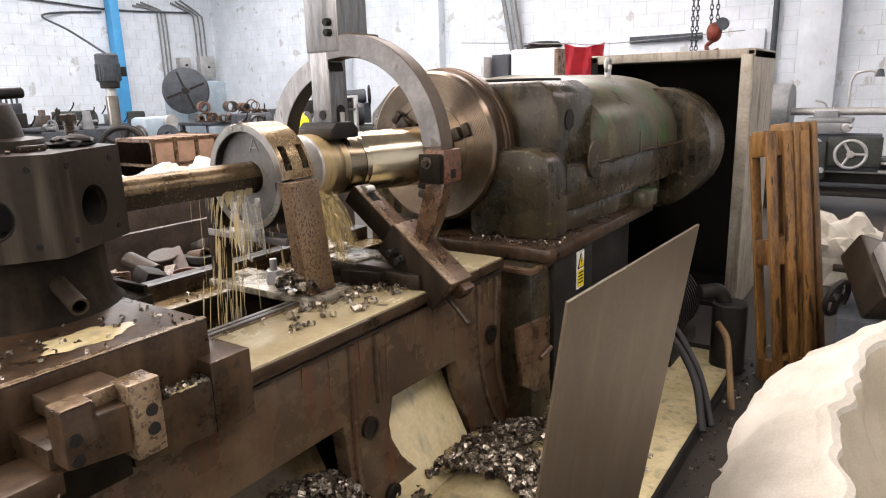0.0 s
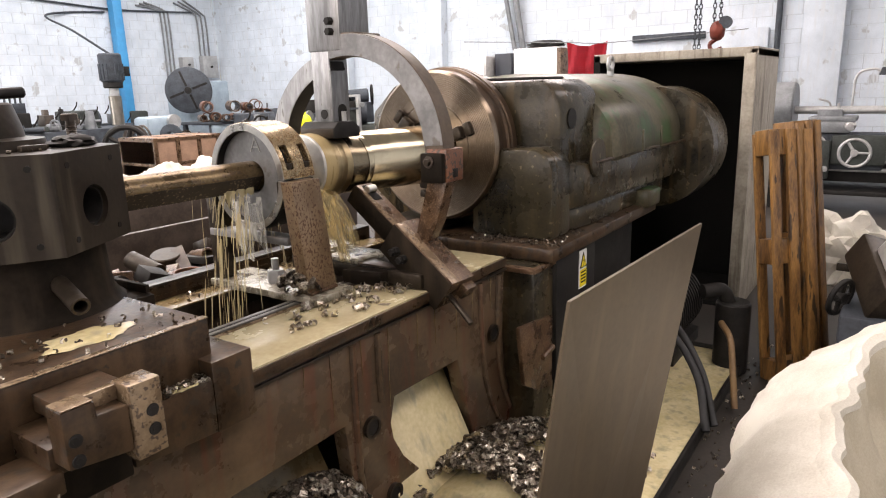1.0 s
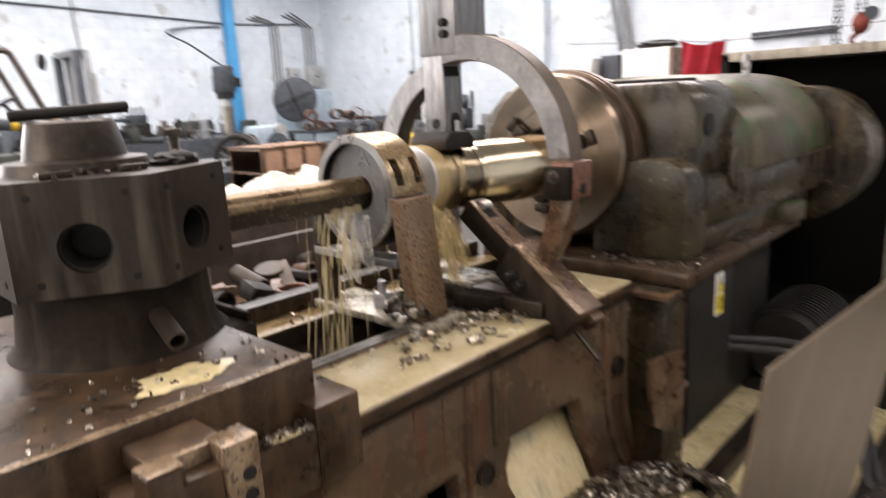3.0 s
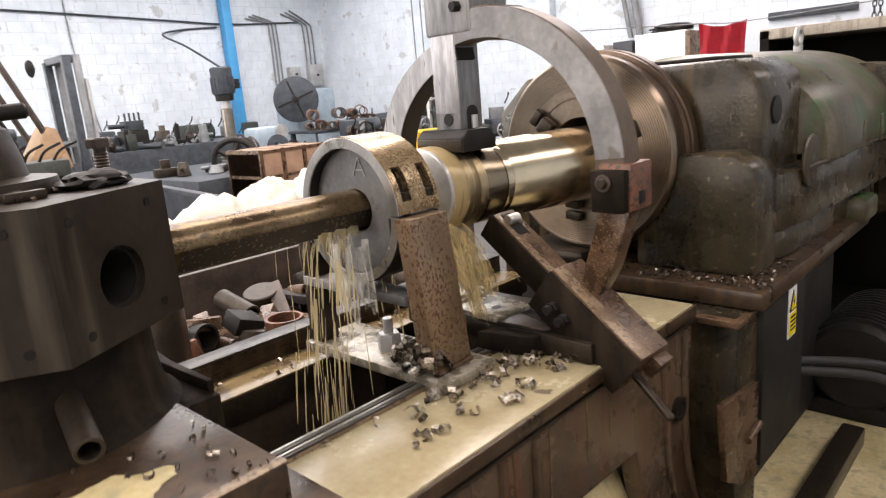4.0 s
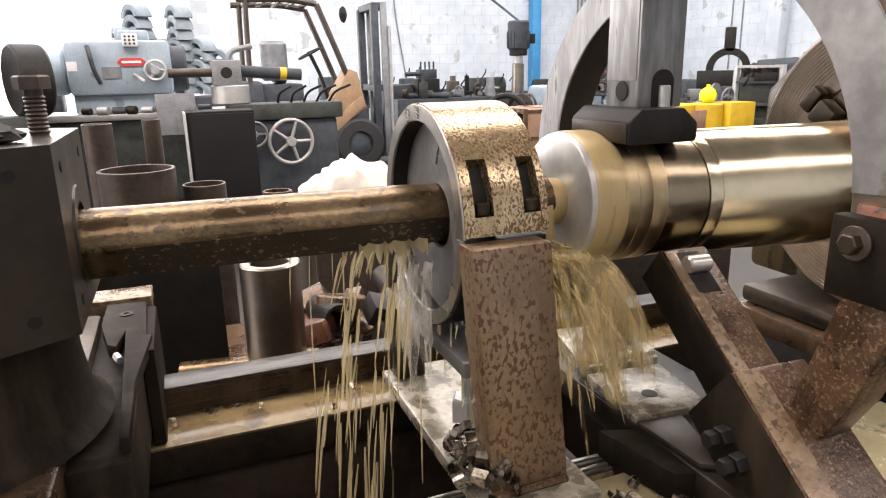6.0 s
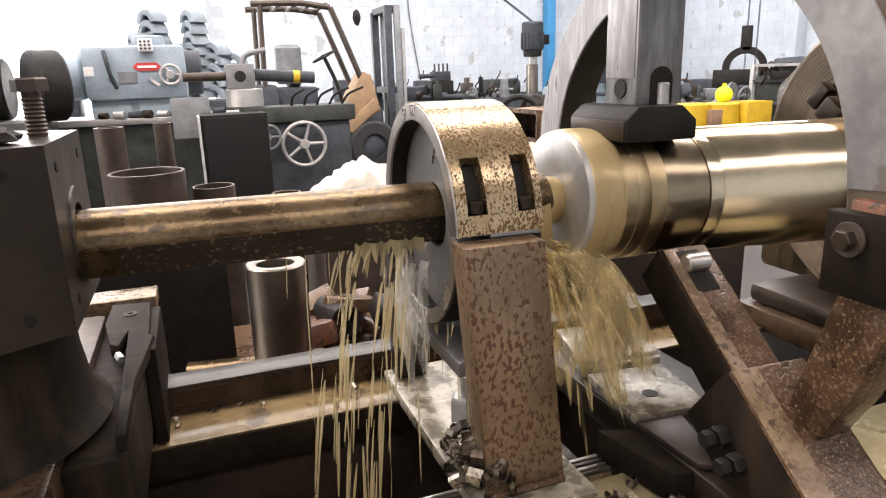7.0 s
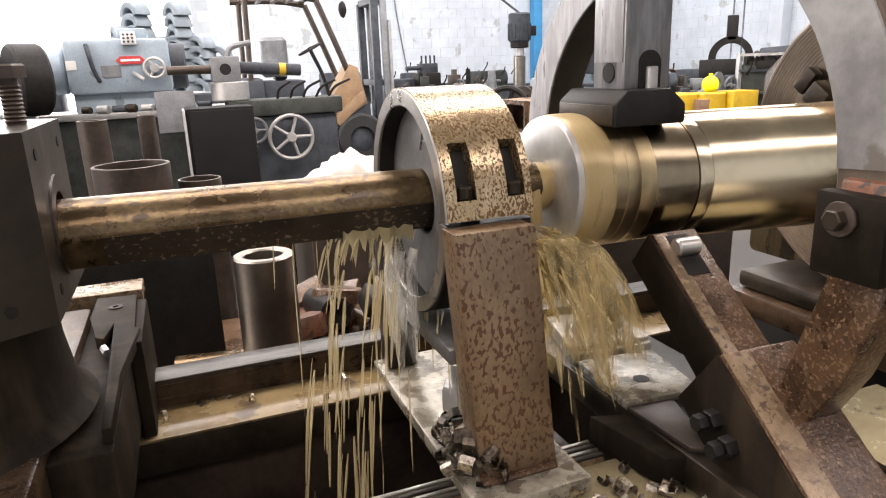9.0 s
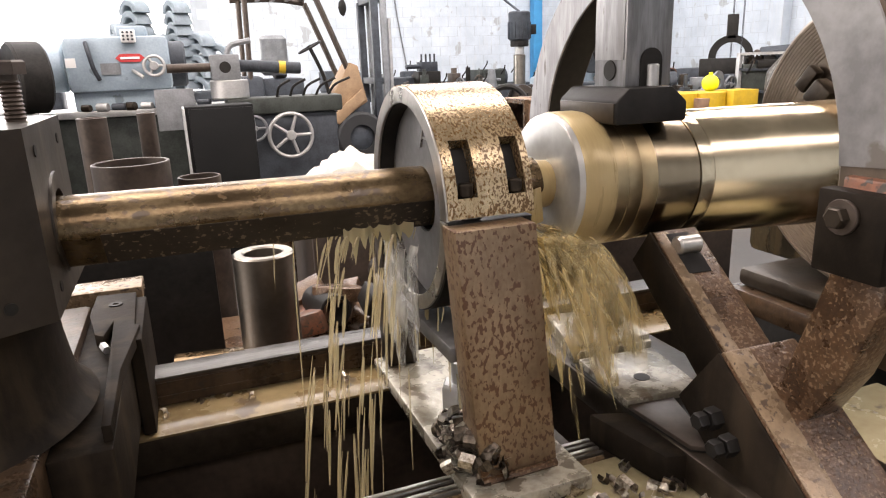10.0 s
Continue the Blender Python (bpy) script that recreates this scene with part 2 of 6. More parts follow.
sign_white = material("sign_white", (0.80, 0.80, 0.78), (0.76, 0.76, 0.74), 5, 0.4, 0, 0)
sign_black = material("sign_black", (0.012, 0.012, 0.012), (0.01, 0.01, 0.01), 5, 0.4, 0, 0, spec=0.12)
red_paint = material("red_plate", (0.60, 0.05, 0.05), (0.5, 0.04, 0.04), 5, 0.4, 0, 0)
orange_hook = material("red_hook_paint", (0.20, 0.035, 0.02), (0.10, 0.022, 0.014), 6, 0.5, 0.2, 0.2)
hose_tan = material("tan_hose", (0.22, 0.13, 0.055), (0.13, 0.075, 0.035), 6, 0.5, 0, 0.1)

glassy = bpy.data.materials.new("running_coolant")
glassy.use_nodes = True
gb = glassy.node_tree.nodes["Principled BSDF"]
gb.inputs["Base Color"].default_value = (0.66, 0.58, 0.37, 1)
gb.inputs["Roughness"].default_value = 0.1
gb.inputs["Transmission Weight"].default_value = 0.35
gb.inputs["IOR"].default_value = 1.33

fan = glassy.copy()
fan.name = "golden_coolant_spray"
fb = fan.node_tree.nodes["Principled BSDF"]
fb.inputs["Base Color"].default_value = (0.94, 0.76, 0.40, 1)
fn = fan.node_tree.nodes.new
fl_ = fan.node_tree.links.new
fco, fmp, fno, fra = fn("ShaderNodeTexCoord"), fn("ShaderNodeMapping"), fn("ShaderNodeTexNoise"), fn("ShaderNodeValToRGB")
fmp.inputs["Scale"].default_value = (38, 38, 9)
fmp.inputs["Rotation"].default_value = (0, radians(14), 0)
fno.inputs["Scale"].default_value, fno.inputs["Detail"].default_value = 1, 5
fra.color_ramp.elements[0].position, fra.color_ramp.elements[1].position = 0.36, 0.74
fra.color_ramp.elements[0].color, fra.color_ramp.elements[1].color = (0.04, 0.04, 0.04, 1), (0.60, 0.60, 0.60, 1)
fl_(fco.outputs["Object"], fmp.inputs[0])
fl_(fmp.outputs[0], fno.inputs[0])
fl_(fno.outputs[0], fra.inputs[0])
fl_(fra.outputs[0], fb.inputs["Alpha"])
fb.inputs["Transmission Weight"].default_value = 0.0
fb.inputs["Roughness"].default_value = 0.5
fall = glassy.copy()
fall.name = "falling_coolant"
hb_ = fall.node_tree.nodes["Principled BSDF"]
hb_.inputs["Base Color"].default_value = (0.80, 0.68, 0.42, 1)
hb_.inputs["Alpha"].default_value = 0.4
hb_.inputs["Transmission Weight"].default_value = 0.0
milky = fan.copy()
milky.name = "milky_coolant_sheet"
milky.node_tree.nodes["Principled BSDF"].inputs["Base Color"].default_value = (0.88, 0.86, 0.78, 1)
backlit = bpy.data.materials.new("bright_overcast_sky")
backlit.use_nodes = True
bb = backlit.node_tree.nodes["Principled BSDF"]
bb.inputs["Base Color"].default_value = (0.9, 0.93, 0.95, 1)
bb.inputs["Emission Color"].default_value = (0.88, 0.95, 1, 1)
bb.inputs["Emission Strength"].default_value = 2.5


# ---------- builders ----------
def finish(bm, name, mat, smooth=True):
    bmesh.ops.recalc_face_normals(bm, faces=bm.faces)
    me = bpy.data.meshes.new(name)
    bm.to_mesh(me)
    bm.free()
    if smooth:
        me.shade_smooth()
        me.set_sharp_from_angle(angle=radians(38))
    me.materials.append(mat)
    return me


def thing(name, label, category, at=(0, 0, 0), group="", kind=""):
    ob = new(name)
    ob.location = at
    return tagged(ob, label, category, group, kind)


def part(name, bm, mat, parent, label="", smooth=True):
    ob = new(name, finish(bm, name, mat, smooth))
    ob.parent = parent
    if parent.type == "EMPTY":
        ob.matrix_parent_inverse = Matrix.Translation(parent.location).inverted()
    return tagged(ob, label)


def solid(name, bm, mat, label, category, group="", kind="", smooth=True):
    return tagged(new(name, finish(bm, name, mat, smooth)), label, category, group, kind)


def B():
    return bmesh.new()


def join(bm, other, m=None):
    """Add the geometry of another bmesh."""
    me = bpy.data.meshes.new("tmp")
    if m is not None:
        bmesh.ops.transform(other, matrix=m, verts=other.verts)
    other.to_mesh(me)
    other.free()
    bm.from_mesh(me)
    bpy.data.meshes.remove(me)
    return bm


def box(x0, x1, y0, y1, z0, z1, bevel=0.0, m=None, bm=None, seg=2):
    b = B()
    bmesh.ops.create_cube(b, size=1)
    for v in b.verts:
        v.co = Vector((x0 + (v.co.x + 0.5) * (x1 - x0), y0 + (v.co.y + 0.5) * (y1 - y0), z0 + (v.co.z + 0.5) * (z1 - z0)))
    if bevel:
        bmesh.ops.bevel(b, geom=b.edges[:], offset=bevel, segments=seg, affect="EDGES", profile=0.5)
    if m is not None:
        bmesh.ops.transform(b, matrix=m, verts=b.verts)
    return join(bm, b) if bm else b


def frame_to(p0, p1):
    p0, p1 = Vector(p0), Vector(p1)
    return Matrix.Translation(p0) @ (p1 - p0).to_track_quat("Z", "Y").to_matrix().to_4x4(), (p1 - p0).length


def spin(profile, p0, p1, n=32, bm=None, closed=True):
    """Turn a profile of (distance along, radius) round the line p0 to p1. closed joins its last point to its first."""
    b = B()
    m, _ = frame_to(p0, p1)
    rings = []
    for s, r in profile:
        if r < 1e-6:
            rings.append([b.verts.new(m @ Vector((0, 0, s)))])
        else:
            rings.append([b.verts.new(m @ Vector((r * math.cos(2 * math.pi * k / n), r * math.sin(2 * math.pi * k / n), s))) for k in range(n)])
    pairs = list(zip(rings, rings[1:]))
    if closed:
        pairs.append((rings[-1], rings[0]))
    for a, c in pairs:
        for k in range(n):
            q = []
            for v in (a[k % len(a)], a[(k + 1) % len(a)], c[(k + 1) % len(c)], c[k % len(c)]):
                if v not in q:
                    q.append(v)
            if len(q) > 2:
                b.faces.new(q)
    return join(bm, b) if bm else b


def cyl(p0, p1, r, r1=None, n=24, bevel=0.0, bm=None):
    h = (Vector(p1) - Vector(p0)).length
    r1 = r if r1 is None else r1
    if bevel:
        pr = [(0, 0), (0, r - bevel), (bevel, r), (h - bevel, r1), (h, r1 - bevel), (h, 0)]
    else:
        pr = [(0, 0), (0, r), (h, r1), (h, 0)]
    return spin(pr, p0, p1, n, bm, closed=False)


def pipe(p0, p1, r, wall, n=32, bm=None):
    h = (Vector(p1) - Vector(p0)).length
    e = wall * 0.15
    return spin([(0, r - wall), (0, r - e), (e, r), (h - e, r), (h, r - e), (h, r - wall + e), (h - e, r - wall)], p0, p1, n, bm)


def prism(points, axis, d0, d1, bevel=0.0, bm=None, m=None):
    """Push an outline out along an axis. The outline's two numbers are the other two axes in order."""
    b = B()

    def put(p, d):
        c = list(p)
        c.insert("xyz".index(axis), d)
        return b.verts.new(c)
    lo, hi = [put(p, d0) for p in points], [put(p, d1) for p in points]
    b.faces.new(lo)
    b.faces.new(hi[::-1])
    k = len(points)
    for i in range(k):
        b.faces.new((lo[i], hi[i], hi[(i + 1) % k], lo[(i + 1) % k]))
    bmesh.ops.recalc_face_normals(b, faces=b.faces)
    if bevel:
        sharp = [e for e in b.edges if e.calc_face_angle(0) > 0.6]
        bmesh.ops.bevel(b, geom=sharp, offset=bevel, segments=2, affect="EDGES", profile=0.5)
    if m is not None:
        bmesh.ops.transform(b, matrix=m, verts=b.verts)
    return join(bm, b) if bm else b


def sweep(points, r, n=8, bm=None, r_end=None, steps=6):
    """A round rod along a smooth line through the points."""
    p = [Vector(q) for q in points]
    line = []
    if len(p) == 2:
        line = p
    else:
        ext = [2 * p[0] - p[1], *p, 2 * p[-1] - p[-2]]
        for i in range(1, len(ext) - 2):
            a, bb, c, d = ext[i - 1:i + 3]
            for k in range(steps):
                t = k / steps
                line.append(0.5 * ((2 * bb) + (c - a) * t + (2 * a - 5 * bb + 4 * c - d) * t * t + (3 * bb - a - 3 * c + d) * t ** 3))
        line.append(p[-1])
    b = B()
    rings = []
    side = None
    for i, q in enumerate(line):
        d = (line[min(i + 1, len(line) - 1)] - line[max(i - 1, 0)]).normalized()
        if side is None:
            side = d.orthogonal().normalized()
        side = (side - d * side.dot(d)).normalized()
        up = d.cross(side)
        rad = r if r_end is None else r + (r_end - r) * i / (len(line) - 1)
        rings.append([b.verts.new(q + rad * (math.cos(2 * math.pi * k / n) * side + math.sin(2 * math.pi * k / n) * up)) for k in range(n)])
    for a, c in zip(rings, rings[1:]):
        for k in range(n):
            b.faces.new((a[k], a[(k + 1) % n], c[(k + 1) % n], c[k]))
    b.faces.new(rings[0][::-1])
    b.faces.new(rings[-1])
    return join(bm, b) if bm else b


def arc_ring(x0, x1, cy, cz, r0, r1, a0, a1, n=64, bevel=0.004):
    """A ring, or a piece of one, in the y-z plane between two angles in degrees (0: towards +y, 90: up)."""
    b = B()
    full = abs(a1 - a0) >= 359.9
    k = n if full else n + 1
    rows = []
    for i in range(k):
        a = radians(a0 + (a1 - a0) * i / n)
        c, s = math.cos(a), math.sin(a)
        sec = [(x0, r0 + bevel), (x0, r1 - bevel), (x0 + bevel, r1), (x1 - bevel, r1), (x1, r1 - bevel), (x1, r0 + bevel), (x1 - bevel, r0), (x0 + bevel, r0)]
        rows.append([b.verts.new((x, cy + r * c, cz + r * s)) for x, r in sec])
    for i in range(n):
        p, q = rows[i], rows[(i + 1) % k]
        for j in range(8):
            b.faces.new((p[j], p[(j + 1) % 8], q[(j + 1) % 8], q[j]))
    if not full:
        b.faces.new(rows[0])
        b.faces.new(rows[-1][::-1])
    return b


def hexbolt(p, d, r, h, bm=None, shank=0.0):
    """A hexagon head standing at p along d."""
    p, d = Vector(p), Vector(d).normalized()
    b = spin([(0, 0), (0, r), (h * 0.85, r), (h, r * 0.86), (h, 0)], p, p + d, 6, None, closed=False)
    if shank:
        spin([(-shank, 0), (-shank, r * 0.5), (0, r * 0.5), (0, 0)], p, p + d, 14, b, closed=False)
    return join(bm, b) if bm else b


def lump(at, size, seed, rough=0.25, sub=3, freq=2.0, flat=None, fold=0.0):
    """An uneven rounded heap."""
    b = B()
    bmesh.ops.create_icosphere(b, subdivisions=sub, radius=1)
    off = Vector((seed * 3.7, seed * 1.3, seed * 7.1))
    for v in b.verts:
        d = 1 + rough * noise.fractal(v.co * freq + off, 0.7, 2.0, 4)
        if fold:
            d += fold * (abs(noise.noise(v.co * freq * 2.3 + off)) + 0.5 * abs(noise.noise(v.co * freq * 5.1 + off)))
        v.co = Vector((at[0] + v.co.x * d * size[0], at[1] + v.co.y * d * size[1], at[2] + v.co.z * d * size[2]))
        if flat is not None:
            v.co.z = max(v.co.z, flat)
    return b


def wheel_mesh(c, axis, r, rim, spokes, hub):
    """A spoked handwheel: rim, spokes and hub as one mesh."""
    m = Matrix.Translation(c) @ Vector(axis).to_track_quat("Z", "Y").to_matrix().to_4x4()
    b = B()
    n, k = 32, 8
    rows = []
    for i in range(n):
        a = 2 * math.pi * i / n
        rows.append([b.verts.new(m @ Vector(((r + rim * math.cos(2 * math.pi * j / k)) * math.cos(a), (r + rim * math.cos(2 * math.pi * j / k)) * math.sin(a), rim * math.sin(2 * math.pi * j / k)))) for j in range(k)])
    for i in range(n):
        for j in range(k):
            b.faces.new((rows[i][j], rows[(i + 1) % n][j], rows[(i + 1) % n][(j + 1) % k], rows[i][(j + 1) % k]))
    for s in range(spokes):
        a = 2 * math.pi * s / spokes
        cyl(m @ Vector((0, 0, 0)), m @ Vector((r * math.cos(a), r * math.sin(a), 0)), rim * 1.0, rim * 0.75, 8, bm=b)
    cyl(m @ Vector((0, 0, -hub * 0.7)), m @ Vector((0, 0, hub * 0.9)), hub, n=16, bevel=0.005, bm=b)
    return b


# ---------- the building ----------
solid("floor", box(-6.3, 14.4, -6.3, 17.5, -0.3, 0.0), concrete, "dark oil-stained concrete workshop floor", "floor", kind="structure", smooth=False)


def block_wall(name, m, length, height, openings=()):
    """A painted block wall: a core with shallow recessed joints between courses of blocks."""
    w = thing(name, "white painted concrete block wall, scuffed and patched", "wall", kind="structure")
    core = B()
    spans = [(0, length)]
    for a, c, h in openings:
        spans = [s for p, q in spans for s in ((p, min(q, a)), (max(p, c), q)) if s[1] - s[0] > 0.01]
    for p, q in spans:
        box(p, q, 0.005, 0.3, 0, height, m=m, bm=core)
    for a, c, h in openings:
        if h < height:
            box(a, c, 0.005, 0.3, h, height, m=m, bm=core)
    verts, faces = [], []
    row, z = 0, 0.004
    while z < height - 0.1:
        x = -0.24 * (row % 2)
        while x < length:
            a, c = max(0, x + 0.006), min(length, x + 0.472)
            hole = any(c > o[0] and a < o[1] and z < o[2] for o in openings)
            if c - a > 0.03 and not hole:
                y0 = random.uniform(0.0, 0.003)
                k = len(verts)
                e = 0.003
                for px, py, pz in ((a, 0.006, z), (c, 0.006, z), (c, 0.006, z + 0.230), (a, 0.006, z + 0.230),
                                   (a + e, y0, z + e), (c - e, y0, z + e), (c - e, y0, z + 0.224), (a + e, y0, z + 0.224)):
                    verts.append(m @ Vector((px, py, pz)))
                faces += [(k + 4, k + 5, k + 6, k + 7), (k, k + 1, k + 5, k + 4), (k + 1, k + 2, k + 6, k + 5), (k + 2, k + 3, k + 7, k + 6), (k + 3, k, k + 4, k + 7)]
            x += 0.48
        z += 0.236
        row += 1
    part("wall_core", core, jointgrey, w, smooth=False)
    me = bpy.data.meshes.new("block_course")
    me.from_pydata(verts, [], faces)
    me.materials.append(whitewall)
    ob = new("block_courses", me)
    ob.parent = w
    tagged(ob, kind="stuff")
    return w


block_wall("wall_north", pose(-6, 17, 0), 20, ROOF, [(1.3, 8.3, 4.2)])
block_wall("wall_east", pose(14, 17, 0, 0, 0, -90), 23, ROOF)
block_wall("wall_south", pose(14, -6, 0, 0, 0, 180), 20, ROOF)
# unseen opening in the west wall, made for the side fill lamp
block_wall("wall_west", pose(-6, -6, 0, 0, 0, 90), 23, ROOF, [(4.5, 12.5, 3.9)])
bm = B()
ys = [-6.3] + [v for s in SKYLIGHTS for v in s] + [17.3]
for a, c in zip(ys[::2], ys[1::2]):
    box(-6.3, 14.3, a, c, ROOF, ROOF + 0.15, bm=bm)
for a, c in SKYLIGHTS:
    box(-6.3, -5.5, a, c, ROOF, ROOF + 0.15, bm=bm)
    box(12.5, 14.3, a, c, ROOF, ROOF + 0.15, bm=bm)
solid("ceiling", bm, roofmat, "pale sheeted workshop roof with long skylights", "ceiling", kind="structure", smooth=False)
# the yard outside the big doorway, and the sky beyond it
solid("ground", box(-40, 40, 17.3, 80, -0.32, -0.02), concrete, "pale open yard outside the doorway", "ground", kind="structure", smooth=False)

solid("backdrop", box(-12, 9, 26, 26.05, -0.3, 12), backlit, "blank bright overcast sky beyond the doorway", "sky", kind="structure", smooth=False)

# ---------- lathe bed ----------
AY, AZ = 1.48, 1.305          # spindle line
bed = thing("lathe_bed", "long worn cast lathe bed, front coated with oil and rust runs", "lathe bed", (1.2, 1.45, 0))
arch = [(3.10, 0.10), (2.97, 0.22), (2.90, 0.38), (2.88, 0.55), (2.9, 0.865), (-1.2, 0.865), (-1.2, 0.10), (0.2, 0.10), (0.25, 0.5), (0.35, 0.585), (1.926, 0.585),
        (1.945, 0.42), (1.95, 0.30), (1.93, 0.10), (2.30, 0.10), (2.285, 0.257), (2.20, 0.35), (2.15, 0.44), (2.14, 0.50), (2.165, 0.584), (2.54, 0.574), (2.575, 0.44), (2.615, 0.31), (2.68, 0.10)]
part("front_wall", prism(arch, "y", 1.0, 1.06, 0.006), bedpaint, bed)
part("front_way", box(-1.2, 2.872, 0.985, 1.25, 0.865, 0.90, 0.004), wayflat, bed, "flat guideway wet with milky coolant")
part("front_way_edge", box(-1.2, 2.876, 0.978, 0.9855, 0.862, 0.895, 0.002), greasy, bed)
part("front_inner_rail", box(-1.2, 2.27, 1.25, 1.305, 0.80, 0.906, 0.006), tan_wet, bed, "worn inner rail with machined lines")
for k in range(4):
    part("rail_line", box(-1.2, 2.268, 1.253 + 0.0125 * k, 1.261 + 0.0125 * k, 0.905, 0.910, 0.0015), ground_steel if k % 2 else worn_steel, bed)
part("rear_way", box(-1.2, 3.0, 1.674, 1.80, 0.866, 0.872, 0.002), wet_brown, bed, "flat guideway wet with milky coolant")
part("rear_way_body", box(-1.2, 3.0, 1.676, 1.80, 0.80, 0.866, 0.002), castiron, bed)
part("rear_rail", box(-1.2, 3.0, 1.80, 1.865, 0.80, 0.924, 0.003), greasy, bed)
for z in (0.886, 0.9145):
    part("rail_groove", box(-1.2, 2.999, 1.7972, 1.80, z, z + 0.005, 0.001), greasy, bed)
part("rear_rail_top", box(-1.2, 3.0, 1.798, 1.867, 0.924, 0.931, 0.002), worn_steel, bed)
part("rear_wall", box(-1.2, 3.0, 1.70, 1.76, 0.1, 0.80), pipe_steel, bed)
part("front_inner_wall", box(-1.2, 2.9, 1.20, 1.25, 0.25, 0.864), castiron, bed)
for x in (0.2, 1.0, 2.28, 2.86):
    part("cross_web", box(x, x + 0.05, 1.25, 1.70, 0.2, 0.80, 0.004), castiron, bed)
part("bed_floor", box(-1.2, 2.95, 1.06, 1.70, 0.1, 0.2), black_iron, bed)
# the left chute's dim light is put into its colour as brown
for x0, x1, yo, zt in ((1.40, 1.944, 0.90, 0.50), (2.142, 2.60, 0.80, 0.60)):
    part("chip_chute", prism([(1.18, 0.03), (1.19, zt), (1.16, zt), (1.08, zt * 0.72), (0.985, zt * 0.38), (yo, 0.06), (yo, 0.03)], "x", x0, x1, 0.004), puddle if x0 > 2 else wet_brown, bed, "sloping chute running with milky coolant")
for p in ([(1.975, 0.83), (1.972, 0.66), (1.975, 0.45), (1.985, 0.3), (1.99, 0.14)], [(2.84, 0.83), (2.83, 0.6), (2.86, 0.38), (2.93, 0.22), (3.03, 0.12)], [(2.70, 0.83), (2.71, 0.6), (2.735, 0.42), (2.80, 0.26), (2.90, 0.13)], [(2.09, 0.83), (2.088, 0.7), (2.092, 0.6)]):
    part("rib", sweep([(x, 0.997, z) for x, z in p], 0.012, 8), bedpaint, bed)
for x, z in ((2.036, 0.536), (2.79, 0.60), (2.13, 0.25)):
    part("cored_hole", spin([(0, 0.026), (0, 0.036), (0.02, 0.034), (0.02, 0.026)], (x, 0.985, z), (x, 1.2, z), 24), castiron, bed)
    # black disc in place of the shaded depth of the open hole
    part("hole_shade", cyl((x, 0.99, z), (x, 0.998, z), 0.028), black_iron, bed)
for k in range(9):
    x, dz = 1.75 + 0.13 * k + random.uniform(-0.03, 0.03), random.uniform(0.06, 0.34)
    if x < 2.88:
        part("coolant_run", sweep([(x, 0.9985, 0.835), (x + 0.002, 0.9985, 0.82), (x + random.uniform(-0.006, 0.006), 0.9985, 0.84 - dz)], 0.0024, 6, r_end=0.001), wet_brown, bed, "dried run of coolant")
part("front_lip", box(-1.2, 2.9, 0.988, 1.0, 0.838, 0.846, 0.002), castiron, bed)

# ---------- boring bar, turret and saddle ----------
saddle = thing("turret_saddle", "brown oily turret saddle carrying a six-sided tool head", "saddle", (1.0, 1.4, 0.9))
part("slide", box(0.2, 1.505, 1.0, 1.92, 0.905, 1.063, 0.01), greasy, saddle)
part("slide_end", box(1.504, 1.583, 1.34, 1.95, 0.905, 1.046, 0.004), oily, saddle)
# pale strip paints the highlight along the slide's top edge
part("slide_edge_highlight", box(0.2, 1.503, 0.9985, 1.02, 1.0625, 1.0645, 0.001), tan_wet, saddle, "pale edge strip")
part("end_lug", box(1.462, 1.575, 0.95, 1.16, 0.80, 0.974, 0.004), greasy, saddle)
part("lug_body", prism([(1.258, 0.815), (1.4615, 0.803), (1.4615, 0.935), (1.258, 0.935)], "y", 0.951, 0.992, 0.003), greasy, saddle)
part("lug_puddle", lump((1.40, 0.972, 0.936), (0.045, 0.018, 0.002), 31, 0.35, 3, 1.6, 0.9352), puddle, saddle, "pool of milky coolant")
part("apron", box(0.3, 1.257, 0.957, 0.992, 0.80, 0.90, 0.005), oily, saddle)
part("apron_shelf", box(0.3, 1.075, 0.84, 0.957, 0.90, 0.945, 0.005), greasy, saddle)
part("clamp_web", box(1.06, 1.24, 0.8548, 0.995, 0.93, 0.985, 0.004), greasy, saddle)
clamp = part("clamp_block", prism([(1.0669, 0.9576), (1.1826, 0.9411), (1.1826, 1.0321), (1.1257, 1.0348), (1.1257, 1.0624), (1.0669, 1.0633)], "y", 0.8014, 0.8548, 0.004), greasy, saddle)
part("clamp_back", box(1.122, 1.1974, 0.8382, 0.8548, 1.0321, 1.0624, 0.003), tan_wet, saddle)
part("clamp_bridge", box(1.1054, 1.2341, 0.8548, 0.995, 0.9999, 1.0367, 0.004), greasy, saddle)
part("jaw_face", box(1.1836, 1.2451, 0.7959, 0.8529, 0.919, 1.0661, 0.003), tan_wet, clamp, "pale speckled jaw plate")
part("clamp_top", box(1.0687, 1.1238, 0.8033, 0.8529, 1.0636, 1.0654, 0.0006), tan_wet, clamp, "worn pale top")
for x, y, z in [(1.0843, 0.8005, 1.0072), (1.0843, 0.8005, 0.9696), (1.2222, 0.795, 1.0063), (1.2222, 0.795, 0.9687)]:
    part("socket_screw", spin([(0.002, 0.006), (0.002, 0.0115), (0.0, 0.0125), (-0.001, 0.0115), (-0.001, 0.0065), (0.003, 0.006), (0.003, 0)], (x, y, z), (x, 0.0, z), 16, closed=False), black_iron, clamp)
part("lower_block", box(0.3, 1.06, 0.80, 0.96, 0.70, 0.90, 0.01), greasy, saddle)
